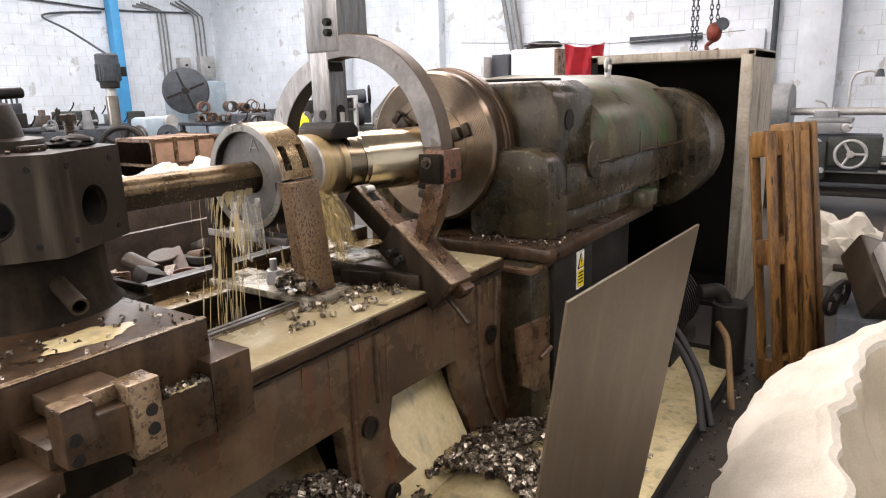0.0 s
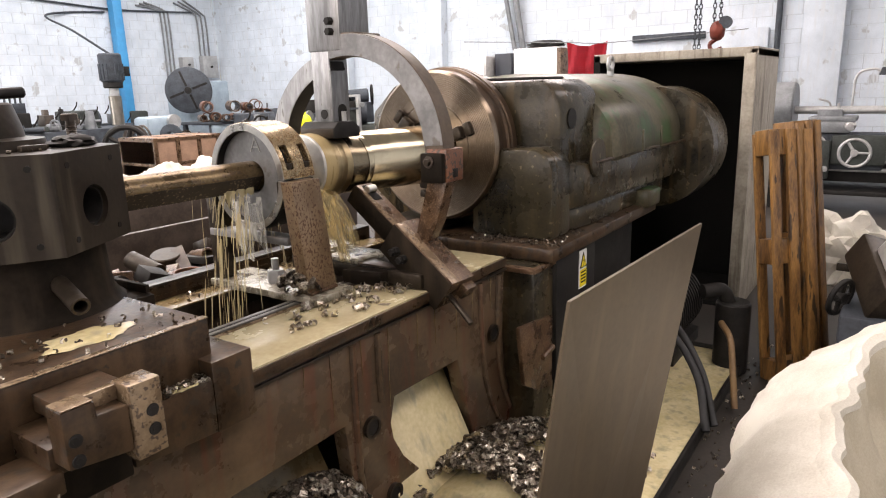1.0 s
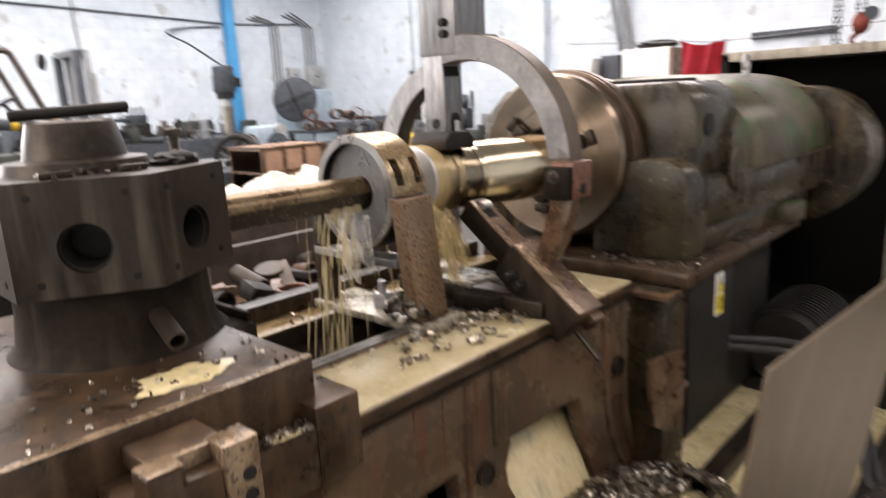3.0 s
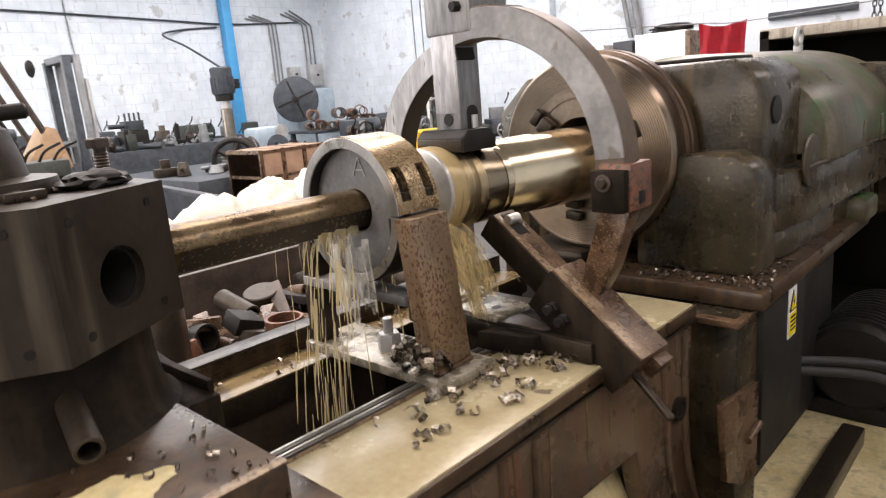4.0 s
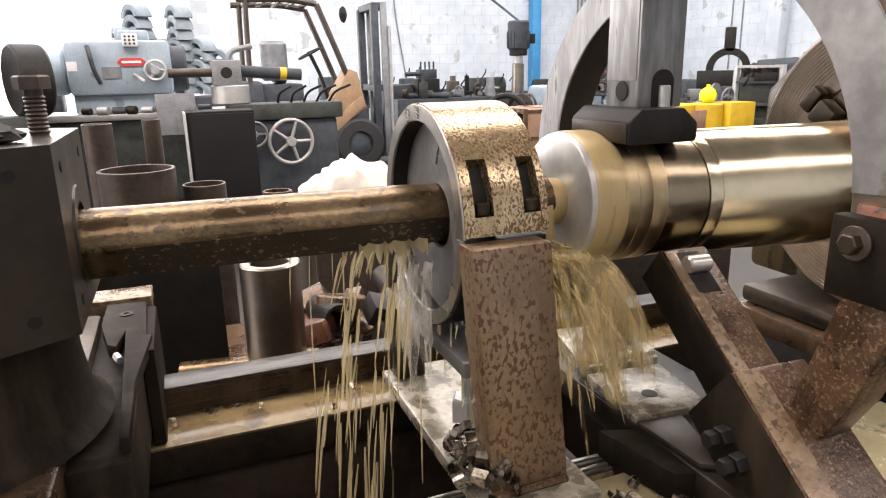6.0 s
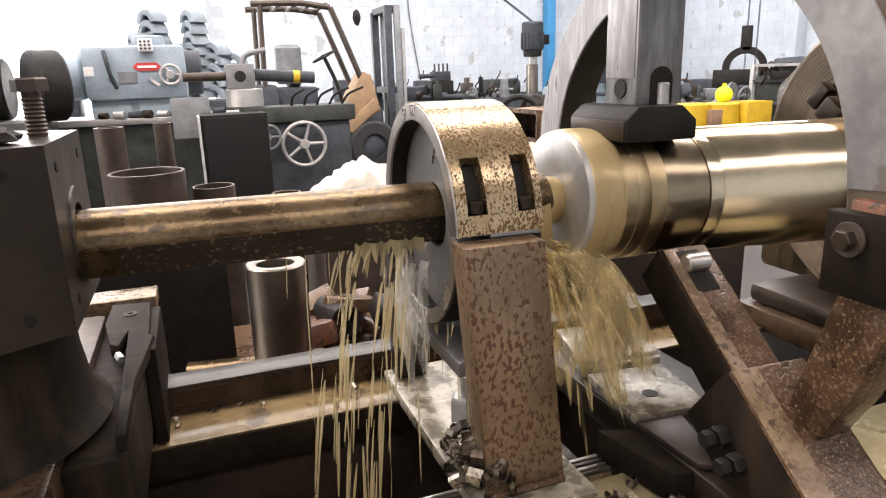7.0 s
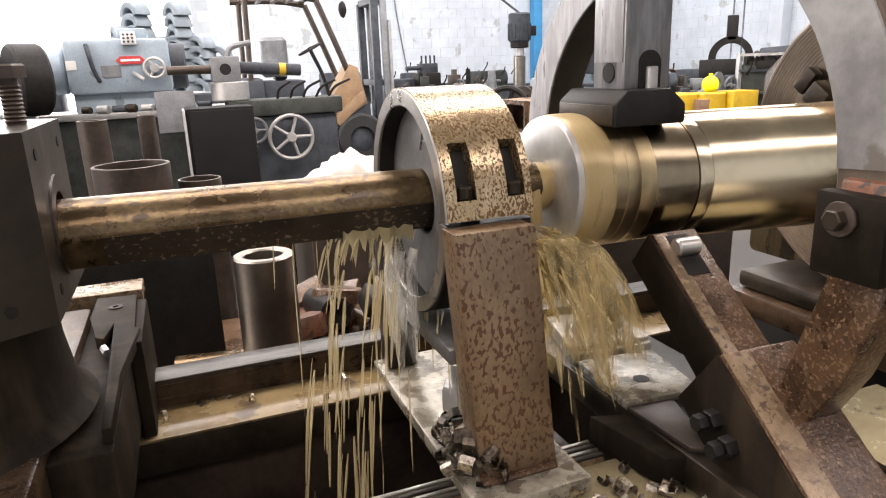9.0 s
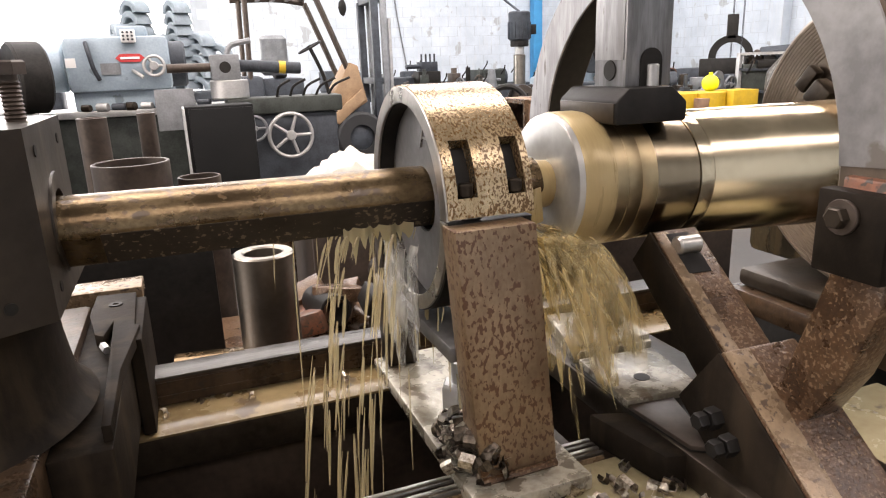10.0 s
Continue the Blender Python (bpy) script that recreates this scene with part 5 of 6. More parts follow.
# milky sheets running off the foot of the ring
for k in range(7):
    spray_sheet(1.40 + 0.022 * k, 2.026 - 0.004 * (k % 3), rnd.uniform(-0.03, 0.0), 0.006, rnd.uniform(0.010, 0.022), 1.24 - 0.02 * (k % 2), rnd.uniform(0.95, 1.10), 40 + k, "splash_sheet", milky, "milky sheet of falling coolant")
# ragged web of coolant where the bar meets the ring
b = B()
web_rows = []
for i in range(33):
    q = i / 32
    dz = 0.01 + 0.05 * abs(noise.noise(Vector((q * 9, 4, 1)))) + 0.05 * max(0, noise.noise(Vector((q * 17, 7, 2))))
    web_rows.append([b.verts.new((1.925 + 0.11 * q, AY - 0.028 + 0.01 * math.sin(q * 17), 1.268 - dz * s)) for s in (0, 0.35, 0.7, 1)])
for r0, r1 in zip(web_rows, web_rows[1:]):
    for j in range(3):
        b.faces.new((r0[j], r0[j + 1], r1[j + 1], r1[j]))
bmesh.ops.solidify(b, geom=b.faces[:], thickness=0.004)
part("drip_web", b, glassy, coolant, "ragged web of coolant under the bar")

hoses = ([(3.55, 0.95, 0.45), (3.75, 0.62, 0.40), (3.62, 0.40, 0.25), (3.45, 0.30, 0.05)], [(3.60, 0.95, 0.47), (3.82, 0.62, 0.42), (3.68, 0.40, 0.26), (3.52, 0.28, 0.05)])
for h in hoses:
    solid("rubber_hose", sweep(h, 0.018, 10), rubber, "black rubber hose curving out of the plinth", "hose", "hoses by the tray")
solid("tan_hose", sweep([(4.12, 0.40, 0.33), (3.98, 0.325, 0.30), (3.88, 0.285, 0.18), (3.80, 0.25, 0.02)], 0.016, 10), hose_tan, "tan rubber hose hanging to the floor", "hose")
motor = thing("drive_motor", "dark finned electric motor on the floor beside the plinth", "motor", (4.3, 0.7, 0.1))
part("motor_body", cyl((4.05, 0.80, 0.30), (4.62, 0.80, 0.30), 0.19, n=32, bevel=0.02), black_iron, motor)
for k in range(12):
    part("fin", spin([(0, 0.185), (0, 0.205), (0.012, 0.205), (0.012, 0.185)], (4.10 + k * 0.04, 0.80, 0.30), (9, 0.80, 0.30), 32), black_iron, motor)
part("motor_foot", box(4.08, 4.60, 0.62, 0.98, 0.046, 0.12, 0.006), black_iron, motor)
post = thing("dark_floor_stand", "dark iron stand with elbow on the floor", "stand", (4.3, 0.35, 0))
part("stand_post", cyl((4.30, 0.38, 0.0), (4.30, 0.38, 0.40), 0.09, n=20, bevel=0.01), black_iron, post)
part("stand_elbow", sweep([(4.30, 0.40, 0.38), (4.27, 0.44, 0.46), (4.2, 0.52, 0.46)], 0.04, 12), black_iron, post)

# ---------- behind the lathe ----------
tubes = [((1.885, 2.32, 0.745), 0.275, 0.083, 0.03, tube_steel, "bright thick-walled steel tube standing on end"),
         ((1.545, 3.0, 0.0), 1.215, 0.125, 0.012, pipe_steel, "wide dark steel pipe standing on end"),
         ((1.76, 3.05, 0.0), 1.14, 0.075, 0.008, pipe_steel, "dark steel pipe standing on end"),
         ((1.40, 3.45, 0.0), 1.345, 0.055, 0.01, pipe_steel, "tall dark steel tube standing on end"),
         ((1.595, 3.5, 0.0), 1.35, 0.035, 0.008, pipe_steel, "tall narrow steel tube standing on end"),
         ((2.05, 3.3, 0.0), 1.05, 0.06, 0.01, rust, "rusty tube offcut standing on end"),
         ((2.30, 2.25, 0.656), 0.16, 0.07, 0.012, redrust, "red-brown rusty pipe offcut on the stillage")]
for p, h, r, wl, mt, lb in tubes:
    solid("steel_tube", pipe(p, (p[0], p[1], p[2] + h), r, wl, 40), mt, lb, "steel tube", "tubes standing behind the bed")
solid("lying_tube", pipe((1.62, 2.36, 0.70), (2.0, 2.30, 0.70), 0.045, 0.012, 28), bar_steel, "brown steel tube lying on the plate stack", "steel tube")
rack = thing("steel_stillage", "dark steel stillage behind the lathe, loaded with offcuts", "stillage", (1.9, 2.6, 0))
part("stillage_deck", box(1.1, 3.1, 2.12, 3.0 - 0.14, 0.60, 0.655, 0.006), rust, rack)
part("stillage_back", box(1.0, 1.42, 2.55, 2.60, 0.655, 1.0, 0.004), pipe_steel, rack)
for x in (1.12, 3.0):
    for y in (2.15, 2.8):
        part("stillage_leg", box(x, x + 0.07, y, y + 0.05, 0, 0.60, 0.004), rust, rack)
part("stillage_front", box(1.1, 3.1, 2.10, 2.12, 0.35, 0.66, 0.004), castiron, rack)
solid("guard_plate", box(1.28, 1.76, 2.50, 2.52, 0.656, 1.12, 0.003), black_iron, "dark brown steel plate leaning behind the bed", "steel plate")
rnd = random.Random(12)
for k in range(46):
    x, y, z = rnd.uniform(2.0, 3.05), rnd.uniform(2.2, 2.78), 0.665 + 0.13 * rnd.random()
    m = pose(x, y, z, rnd.uniform(-25, 25), rnd.uniform(-25, 25), rnd.uniform(0, 180))
    kind = k % 4
    mt = rnd.choice([rust, redrust, pipe_steel, castiron, rust, black_iron])
    if kind == 0:
        b = box(-rnd.uniform(0.08, 0.2), rnd.uniform(0.08, 0.2), -0.03, 0.03, -0.015, 0.02, 0.004, m)
    elif kind == 1:
        b = pipe((-0.1, 0, 0), (0.1, 0, 0), rnd.uniform(0.03, 0.06), 0.01, 20)
        bmesh.ops.transform(b, matrix=m, verts=b.verts)
    elif kind == 2:
        b = cyl((0, 0, -0.02), (0, 0, 0.03), rnd.uniform(0.05, 0.10), n=28, bevel=0.005)
        bmesh.ops.transform(b, matrix=m, verts=b.verts)
    else:
        b = box(-0.06, 0.06, -0.05, 0.05, -0.03, 0.04, 0.006, m)
    solid("steel_offcut", b, mt, "rusty steel offcut lying in the stillage", "offcut", "offcuts in the stillage")
solid("guard_plate", box(2.42, 2.80, 2.20, 2.21, 0.656, 1.10, 0.003), pipe_steel, "dark steel plate standing on the stillage", "steel plate")
sb = thing("scrap_bin", "dark rusty open steel bin full of scrap", "bin", (3.0, 3.3, 0))
for q in ((2.15, 4.3, 3.05, 3.09), (2.15, 4.3, 3.75, 3.79), (2.15, 2.19, 3.09, 3.75), (4.26, 4.3, 3.09, 3.75)):
    part("bin_wall", box(*q, 0.05, 0.86, 0.004), pipe_steel, sb)
part("bin_floor", box(2.19, 4.26, 3.09, 3.75, 0.0, 0.6), pipe_steel, sb)
for x, y, sx, sy, z, sd in ((2.75, 4.75, 0.42, 0.35, 0.62, 1), (3.30, 4.55, 0.45, 0.38, 0.62, 2), (3.85, 4.70, 0.42, 0.40, 0.66, 3), (4.2, 4.5, 0.4, 0.4, 0.7, 6)):
    solid("white_sack", lump((x, y, z - 0.2), (sx, sy, 0.53), sd, 0.13, 5, 1.7, 0.0, 0.10), sackmat, "slumped white woven sack of swarf", "sack", "white sacks behind the lathe")
solid("steel_channel", box(-0.6, 0.6, -0.05, 0.05, -0.02, 0.02, 0.004, pose(3.75, 5.3, 0.86, 0, 14, -52)), darkgrey, "dark steel channel lying across the sacks", "steel bar")
cr = thing("wooden_crate", "reddish boarded crate with dark steel straps", "crate", (5.6, 7.2, 0))
part("crate_body", box(5.2, 6.15, 7.0, 7.7, 0.42, 1.08, 0.01, pose(0, 0, 0)), cratewood, cr)
for z in (0.48, 0.75, 1.04):
    part("strap", box(5.19, 6.16, 6.99, 7.71, z, z + 0.035), rust, cr)
for x in (5.2, 5.50, 5.80, 6.09):
    part("strap", box(x, x + 0.05, 6.985, 7.715, 0.42, 1.085), rust, cr)
part("crate_foot", box(5.25, 6.1, 7.05, 7.65, 0, 0.42), cratewood, cr)


def simple_machine(at, w, d, h, mat, seed, label, turn=0):
    """A distant machine tool: base, bed, head with bosses, carriage, wheel and levers."""
    r = random.Random(seed)
    t = thing("machine_tool", label, "machine tool", at, "machines along the wall")
    m = Matrix.Translation(at) @ pose(0, 0, 0, 0, 0, turn)
    part("base", box(-w / 2, -w / 4, -d / 2, d / 2, 0, h * 0.5, 0.02, m), mat, t)
    part("base", box(w / 4, w / 2, -d / 2, d / 2, 0, h * 0.5, 0.02, m), mat, t)
    part("bed", box(-w / 2, w / 2, -d * 0.4, d * 0.4, h * 0.5, h * 0.68, 0.015, m), mat, t)
    part("head", box(-w / 2, -w / 5, -d / 2, d / 2, h * 0.68, h, 0.03, m), mat, t)
    q = lambda x, y, z: m @ Vector((x, y, z))
    part("chuck", cyl(q(-w / 5, 0, h * 0.85), q(-w / 5 + 0.16, 0, h * 0.85), h * 0.16, n=28, bevel=0.01), darkgrey, t)
    part("carriage", box(0, w / 5, -d * 0.55, d * 0.45, h * 0.55, h * 0.75, 0.02, m), darkgrey, t)
    part("tool_post", box(0.05, w / 7, -0.1, 0.1, h * 0.75, h * 0.92, 0.01, m), midgrey, t)
    part("tailstock", box(w * 0.34, w * 0.48, -d * 0.25, d * 0.25, h * 0.68, h * 0.95, 0.04, m), mat, t)
    part("handwheel", wheel_mesh(q(w * 0.1, -d * 0.6, h * 0.6), (m.to_3x3() @ Vector((0, -1, 0))), 0.13, 0.013, 4, 0.03), galv, t)
    for k in range(4):
        x, z = r.uniform(-w / 2, w / 2), h * r.uniform(0.75, 1.05)
        part("lever", sweep([q(x, -d / 2, z), q(x + 0.05, -d * 0.6, z + 0.12), q(x + 0.06, -d * 0.62, z + 0.2)], 0.014, 8), black_iron, t)
    return t


def clutter(n, x0, x1, y0, y1, z0, seed, label, top=0.25):
    """Loose workshop parts: blocks, rings, shafts and gears, each one a thing."""
    r = random.Random(seed)
    for k in range(n):
        x, y = r.uniform(x0, x1), r.uniform(y0, y1)
        m = pose(x, y, z0, 0, 0, r.uniform(0, 180))
        s = r.uniform(0.06, 0.2)
        mt = r.choice([darkgrey, castiron, midgrey, black_iron, greygreen, pipe_steel])
        kind = r.randrange(5)
        if kind == 0:
            b = box(-s, s, -s * 0.6, s * 0.6, 0, r.uniform(0.08, top), 0.012, m)
            box(-s * 0.4, s * 0.4, -s * 0.3, s * 0.3, top * 0.3, top * 1.3, 0.01, m, b)
        elif kind == 1:
            b = spin([(0, s * 0.4), (0, s), (0.03, s), (0.035, s * 0.8), (0.09, s * 0.78), (0.09, s * 0.4)], m @ Vector((0, 0, s)), m @ Vector((1, 0, s)), 24)
        elif kind == 2:
            b = cyl(m @ Vector((-s * 2, 0, 0.05)), m @ Vector((s * 2, 0, 0.05)), 0.05, n=16, bevel=0.006)
            cyl(m @ Vector((-s * 0.5, 0, 0.07)), m @ Vector((s * 0.3, 0, 0.07)), 0.07, n=16, bm=b)
        elif kind == 3:
            b = cyl(m @ Vector((0, 0, 0)), m @ Vector((0, 0, top * r.uniform(0.6, 1.5))), s * 0.6, s * 0.4, n=20, bevel=0.01)
            cyl(m @ Vector((-s, 0, top * 0.5)), m @ Vector((s, 0, top * 0.5)), 0.025, n=10, bm=b)
        else:
            b = wheel_mesh(m @ Vector((0, 0, s)), (math.cos(k), math.sin(k), 0.1), s * 0.9, 0.018, 4, 0.04)
        solid("workshop_part", b, mt, label, "machine part", "loose parts")


# pale blue lathe with its headstock, and the turret lathe in front of it
bl = thing("blue_lathe", "pale blue-grey painted lathe headstock on a dark bed", "lathe", (1.3, 7.7, 0))
part("bed_foot", box(0.3, 0.9, 7.4, 7.95, 0.0, 0.36, 0.02), greygreen, bl)
part("bed_foot", box(2.6, 3.1, 7.4, 7.95, 0.0, 0.36, 0.02), greygreen, bl)
part("lathe_bed", box(0.2, 3.17, 7.35, 8.0, 0.35, 1.13, 0.02), greygreen, bl)
part("bed_way", box(0.2, 3.17, 7.3, 8.05, 1.13, 1.19, 0.01), galv, bl)
part("head_base", box(0.88, 1.62, 7.35, 8.0, 1.19, 1.40, 0.02), bluegrey, bl)
part("head_body", box(0.86, 1.72, 7.28, 8.05, 1.35, 1.83, 0.05), bluegrey, bl)
part("head_cap", box(1.3, 1.55, 7.4, 7.9, 1.82, 1.92, 0.02), bluegrey, bl)
part("end_drum", cyl((0.52, 7.66, 1.58), (0.83, 7.66, 1.58), 0.22, n=36, bevel=0.02), bluegrey, bl)
part("spindle_chuck", cyl((1.69, 7.66, 1.58), (1.86, 7.66, 1.58), 0.21, n=36, bevel=0.02), darkgrey, bl)
part("name_plate", prism([(1.27, 1.64), (1.31, 1.675), (1.47, 1.675), (1.51, 1.64), (1.47, 1.605), (1.31, 1.605)], "y", 7.265, 7.279), red_paint, bl, "red name plate")
part("plate_stripe", box(1.31, 1.47, 7.258, 7.264, 1.63, 1.65), sign_white, bl)
part("speed_wheel", wheel_mesh((1.58, 7.22, 1.565), (0, -1, 0), 0.085, 0.014, 3, 0.04), galv, bl)
part("speed_lever", sweep([(1.40, 7.27, 1.53), (1.43, 7.2, 1.51), (1.48, 7.17, 1.47)], 0.016), galv, bl)
part("head_lever", sweep([(1.05, 7.27, 1.78), (1.07, 7.2, 1.68), (1.09, 7.2, 1.56), (1.12, 7.25, 1.46)], 0.018), darkgrey, bl)
part("data_plate", box(0.87, 0.95, 7.27, 7.279, 1.57, 1.65), sign_white, bl)
part("head_panel", box(1.14, 1.30, 7.27, 7.279, 1.50, 1.60), midgrey, bl)
part("switch_box", box(1.34, 1.46, 7.2, 7.28, 1.77, 1.88, 0.008), sign_white, bl)
for i in range(3):
    for j in range(3):
        part("button", cyl((1.365 + i * 0.035, 7.2, 1.795 + j * 0.03), (1.365 + i * 0.035, 7.19, 1.795 + j * 0.03), 0.010, n=10), darkgrey, bl)
solid("drum_stand", box(0.2, 0.6, 6.8, 7.3, 0, 1.22, 0.02), greygreen, "dark stand under the machine drum", "stand")
solid("drum_stand", box(-0.1, 0.26 - 0.07, 7.2, 7.6, 0, 1.23, 0.02), greygreen, "dark stand under the machine drum", "stand")
solid("black_drum", cyl((0.50, 6.95, 1.50), (0.72, 7.05, 1.50), 0.29, n=40, bevel=0.02), black_iron, "dark round machine drum on edge", "drum")
solid("black_drum", cyl((0.1, 7.4, 1.48), (0.26, 7.4, 1.48), 0.26, n=40, bevel=0.02), black_iron, "dark round machine drum on edge", "drum")
rings = ((1.25, 8.95, 6, 20), (1.44, 8.9, 8, 35), (1.63, 9.0, 5, 15), (1.86, 8.9, 8, 30), (2.05, 8.85, 5, 50), (2.23, 8.9, 4, 62))
for x, y, n, turn in rings:
    for k in range(n):
        b = arc_ring(-0.10, 0.10, 0, 0, 0.08, 0.15, 2, 178, 20, 0.012)
        bmesh.ops.transform(b, matrix=pose(x + rnd.uniform(-0.015, 0.015), y, 1.30 + 0.118 * k, rnd.uniform(-4, 4), 0, turn + rnd.uniform(-8, 8)), verts=b.verts)
        solid("bearing_shell", b, hazy_blue, "half-round bearing casting in a stack, grey-blue with haze in its colour", "casting", "stacked castings")
solid("casting_table", box(1.05, 2.5, 8.5, 9.3, 0.0, 1.28, 0.02), darkgrey, "dark steel table under the stacked castings", "table")
tl = thing("turret_lathe", "dark grey turret lathe carriage with a large spoked handwheel", "lathe", (2.6, 6.9, 0))
part("carriage_body", box(2.28, 3.15, 6.95, 7.3, 0.0, 1.10, 0.03), darkgrey, tl)
part("cross_slide", box(2.15, 3.2, 6.9, 7.3, 1.10, 1.25, 0.02), greygreen, tl)
part("turret_post", cyl((2.20, 7.1, 1.25), (2.20, 7.1, 1.42), 0.17, n=32, bevel=0.01), galv, tl)
part("turret_cube", box(2.05, 2.30, 6.97, 7.22, 1.42, 1.64, 0.012), midgrey, tl)
# shade of the bore painted as a black disc
part("cube_bore", cyl((2.17, 6.965, 1.53), (2.17, 6.972, 1.53), 0.05, n=24), black_iron, tl)
part("tool_bar", cyl((1.68, 7.1, 1.535), (2.06, 7.1, 1.535), 0.04, n=20, bevel=0.005), pipe_steel, tl)
part("tail_bar", cyl((2.30, 7.1, 1.54), (2.86, 7.1, 1.50), 0.055, n=20, bevel=0.005), darkgrey, tl)
part("bar_band", cyl((2.66, 7.1, 1.515), (2.72, 7.1, 1.51), 0.058, n=20), yellow, tl)
part("clamp_handle", sweep([(2.2, 7.05, 1.64), (2.25, 7.05, 1.72), (2.42, 7.05, 1.76)], 0.025), midgrey, tl)
part("handwheel", wheel_mesh((2.68, 6.86, 0.90), (0.05, -1, 0), 0.20, 0.018, 5, 0.045), galv, tl, "bright five-spoked handwheel")
part("small_wheel", wheel_mesh((2.36, 6.88, 0.98), (0.05, -1, 0), 0.11, 0.013, 4, 0.03), midgrey, tl)
for k in range(5):
    part("lever", sweep([(2.6 + k * 0.12, 6.95, 1.25), (2.62 + k * 0.13, 6.9, 1.34), (2.72 + k * 0.14, 6.88, 1.40)], 0.012), black_iron, tl)
nc = thing("navy_cabinet", "near-black steel cabinet with a pale worn edge", "cabinet", (2.0, 6.4, 0))
part("cabinet_body", box(1.775, 2.30, 6.22, 6.6, 0.0, 1.235, 0.008), sign_black, nc)
part("cabinet_door", box(1.80, 2.29, 6.205, 6.219, 0.1, 1.215, 0.004), sign_black, nc)
part("cabinet_edge", box(1.755, 1.774, 6.20, 6.6, 0.0, 1.225, 0.003), galv, nc, "pale worn edge")
solid("guard_sheet", box(1.55, 1.88, 7.0, 7.04, 1.0, 1.36, 0.006), midgrey, "flat grey guard panel on the lathe bed", "panel")
for k in range(9):
    x = 0.95 + 0.12 * k
    solid("small_fitting", cyl((x, 7.2, 1.225), (x + 0.07 + 0.02 * (k % 3), 7.16, 1.225), 0.03 + 0.008 * (k % 2), n=16, bevel=0.004), [castiron, galv, darkgrey][k % 3], "small turned fitting lying on the lathe bed", "fitting", "fittings on the bed")

# forklift
fk = thing("forklift_truck", "old forklift truck with tan bodywork, overhead guard and tall mast", "forklift", (4.0, 11.5, 0))
part("chassis", box(2.6, 4.6, 11.0, 12.1, 0.35, 1.0, 0.05), darkgrey, fk)
part("tan_cowl", prism([(3.95, 1.0), (4.30, 1.55), (4.42, 1.5), (4.55, 0.95), (4.3, 0.8)], "y", 10.98, 11.5, 0.01), tan, fk)
part("step_panel", prism([(3.95, 0.75), (4.45, 1.15), (4.52, 1.0), (4.05, 0.62)], "y", 10.9, 11.0, 0.01), tan, fk)
part("counterweight", box(2.3, 3.0, 11.0, 12.1, 0.4, 1.4, 0.08), darkgrey, fk)
part("engine_cover", box(2.95, 3.6, 11.1, 12.0, 1.0, 1.35, 0.04), darkgrey, fk)
part("seat_back", box(3.2, 3.38, 11.25, 11.75, 1.35, 1.92, 0.05), rubber, fk)
for y in (11.05, 12.0):
    part("rear_post", sweep([(2.80, y, 1.3), (2.82, y, 2.2), (2.83, y, 2.54)], 0.04), pipe_steel, fk)
    part("front_post", sweep([(4.45, y, 1.0), (4.12, y, 1.85), (3.86, y, 2.50)], 0.045), pipe_steel, fk)
    part("guard_rail", sweep([(2.70, y, 2.55), (3.4, y, 2.56), (3.86, y, 2.50)], 0.045), pipe_steel, fk)
for k in range(5):
    part("guard_bar", box(2.85 + k * 0.23, 2.91 + k * 0.23, 11.05, 12.0, 2.52, 2.57, 0.005), pipe_steel, fk)
part("steering_wheel", wheel_mesh((3.78, 11.4, 1.80), (-0.5, 0, 1), 0.19, 0.016, 3, 0.035), black_iron, fk)
part("steering_column", sweep([(3.78, 11.4, 1.80), (3.95, 11.4, 1.4), (4.05, 11.4, 1.0)], 0.03), black_iron, fk)
for y in (11.15, 11.95):
    part("mast_rail", box(4.72, 4.84, y - 0.05, y + 0.05, 0.15, 2.50, 0.01), darkgrey, fk)
    part("mast_inner", box(4.88, 4.98, y - 0.04, y + 0.04, 0.15, 2.55, 0.01), midgrey, fk)
    part("lift_ram", cyl((5.02, y, 0.2), (5.02, y, 2.2), 0.03, n=16), galv, fk)
    tyre = part("front_wheel", spin([(-0.13, 0.2), (-0.13, 0.36), (-0.09, 0.40), (0.09, 0.40), (0.13, 0.36), (0.13, 0.2)], (4.40, y - 0.15, 0.40), (4.40, 20, 0.40), 40), rubber, fk)
    part("rim", spin([(-0.1, 0), (-0.1, 0.1), (-0.06, 0.2), (0.06, 0.2), (0.06, 0)], (4.40, y - 0.15, 0.40), (4.40, 20, 0.40), 24, closed=False), darkgrey, tyre)
    part("rear_wheel", spin([(-0.1, 0.0), (-0.1, 0.24), (-0.07, 0.28), (0.07, 0.28), (0.1, 0.24), (0.1, 0)], (2.75, y - 0.1, 0.28), (2.75, 20, 0.28), 32, closed=False), rubber, fk)
for z in (0.3, 1.2, 2.45):
    part("mast_cross", box(4.74, 4.98, 11.15, 11.95, z, z + 0.1, 0.01), darkgrey, fk)
part("fork", box(5.0, 5.06, 11.2, 11.9, 0.1, 0.8, 0.01), darkgrey, fk)
part("mirror", lump((4.25, 11.0, 2.35), (0.06, 0.04, 0.12), 3, 0.1), black_iron, fk)
part("gas_bottle", cyl((3.2, 11.3, 1.4), (3.2, 11.3, 1.98), 0.21, n=24, bevel=0.05), midgrey, fk)

# pillar pump, blue post, wall services
dr = thing("vertical_pump", "tall vertical pump with dark finned motor and bright column", "pump", (8.6, 13.55, 0))
part("column", cyl((8.6, 13.55, 0.0), (8.6, 13.55, 1.60), 0.125, n=28, bevel=0.01), tube_steel, dr, "bright steel column")
part("coupling", cyl((8.6, 13.55, 1.60), (8.6, 13.55, 1.80), 0.10, n=20, bevel=0.01), galv, dr)
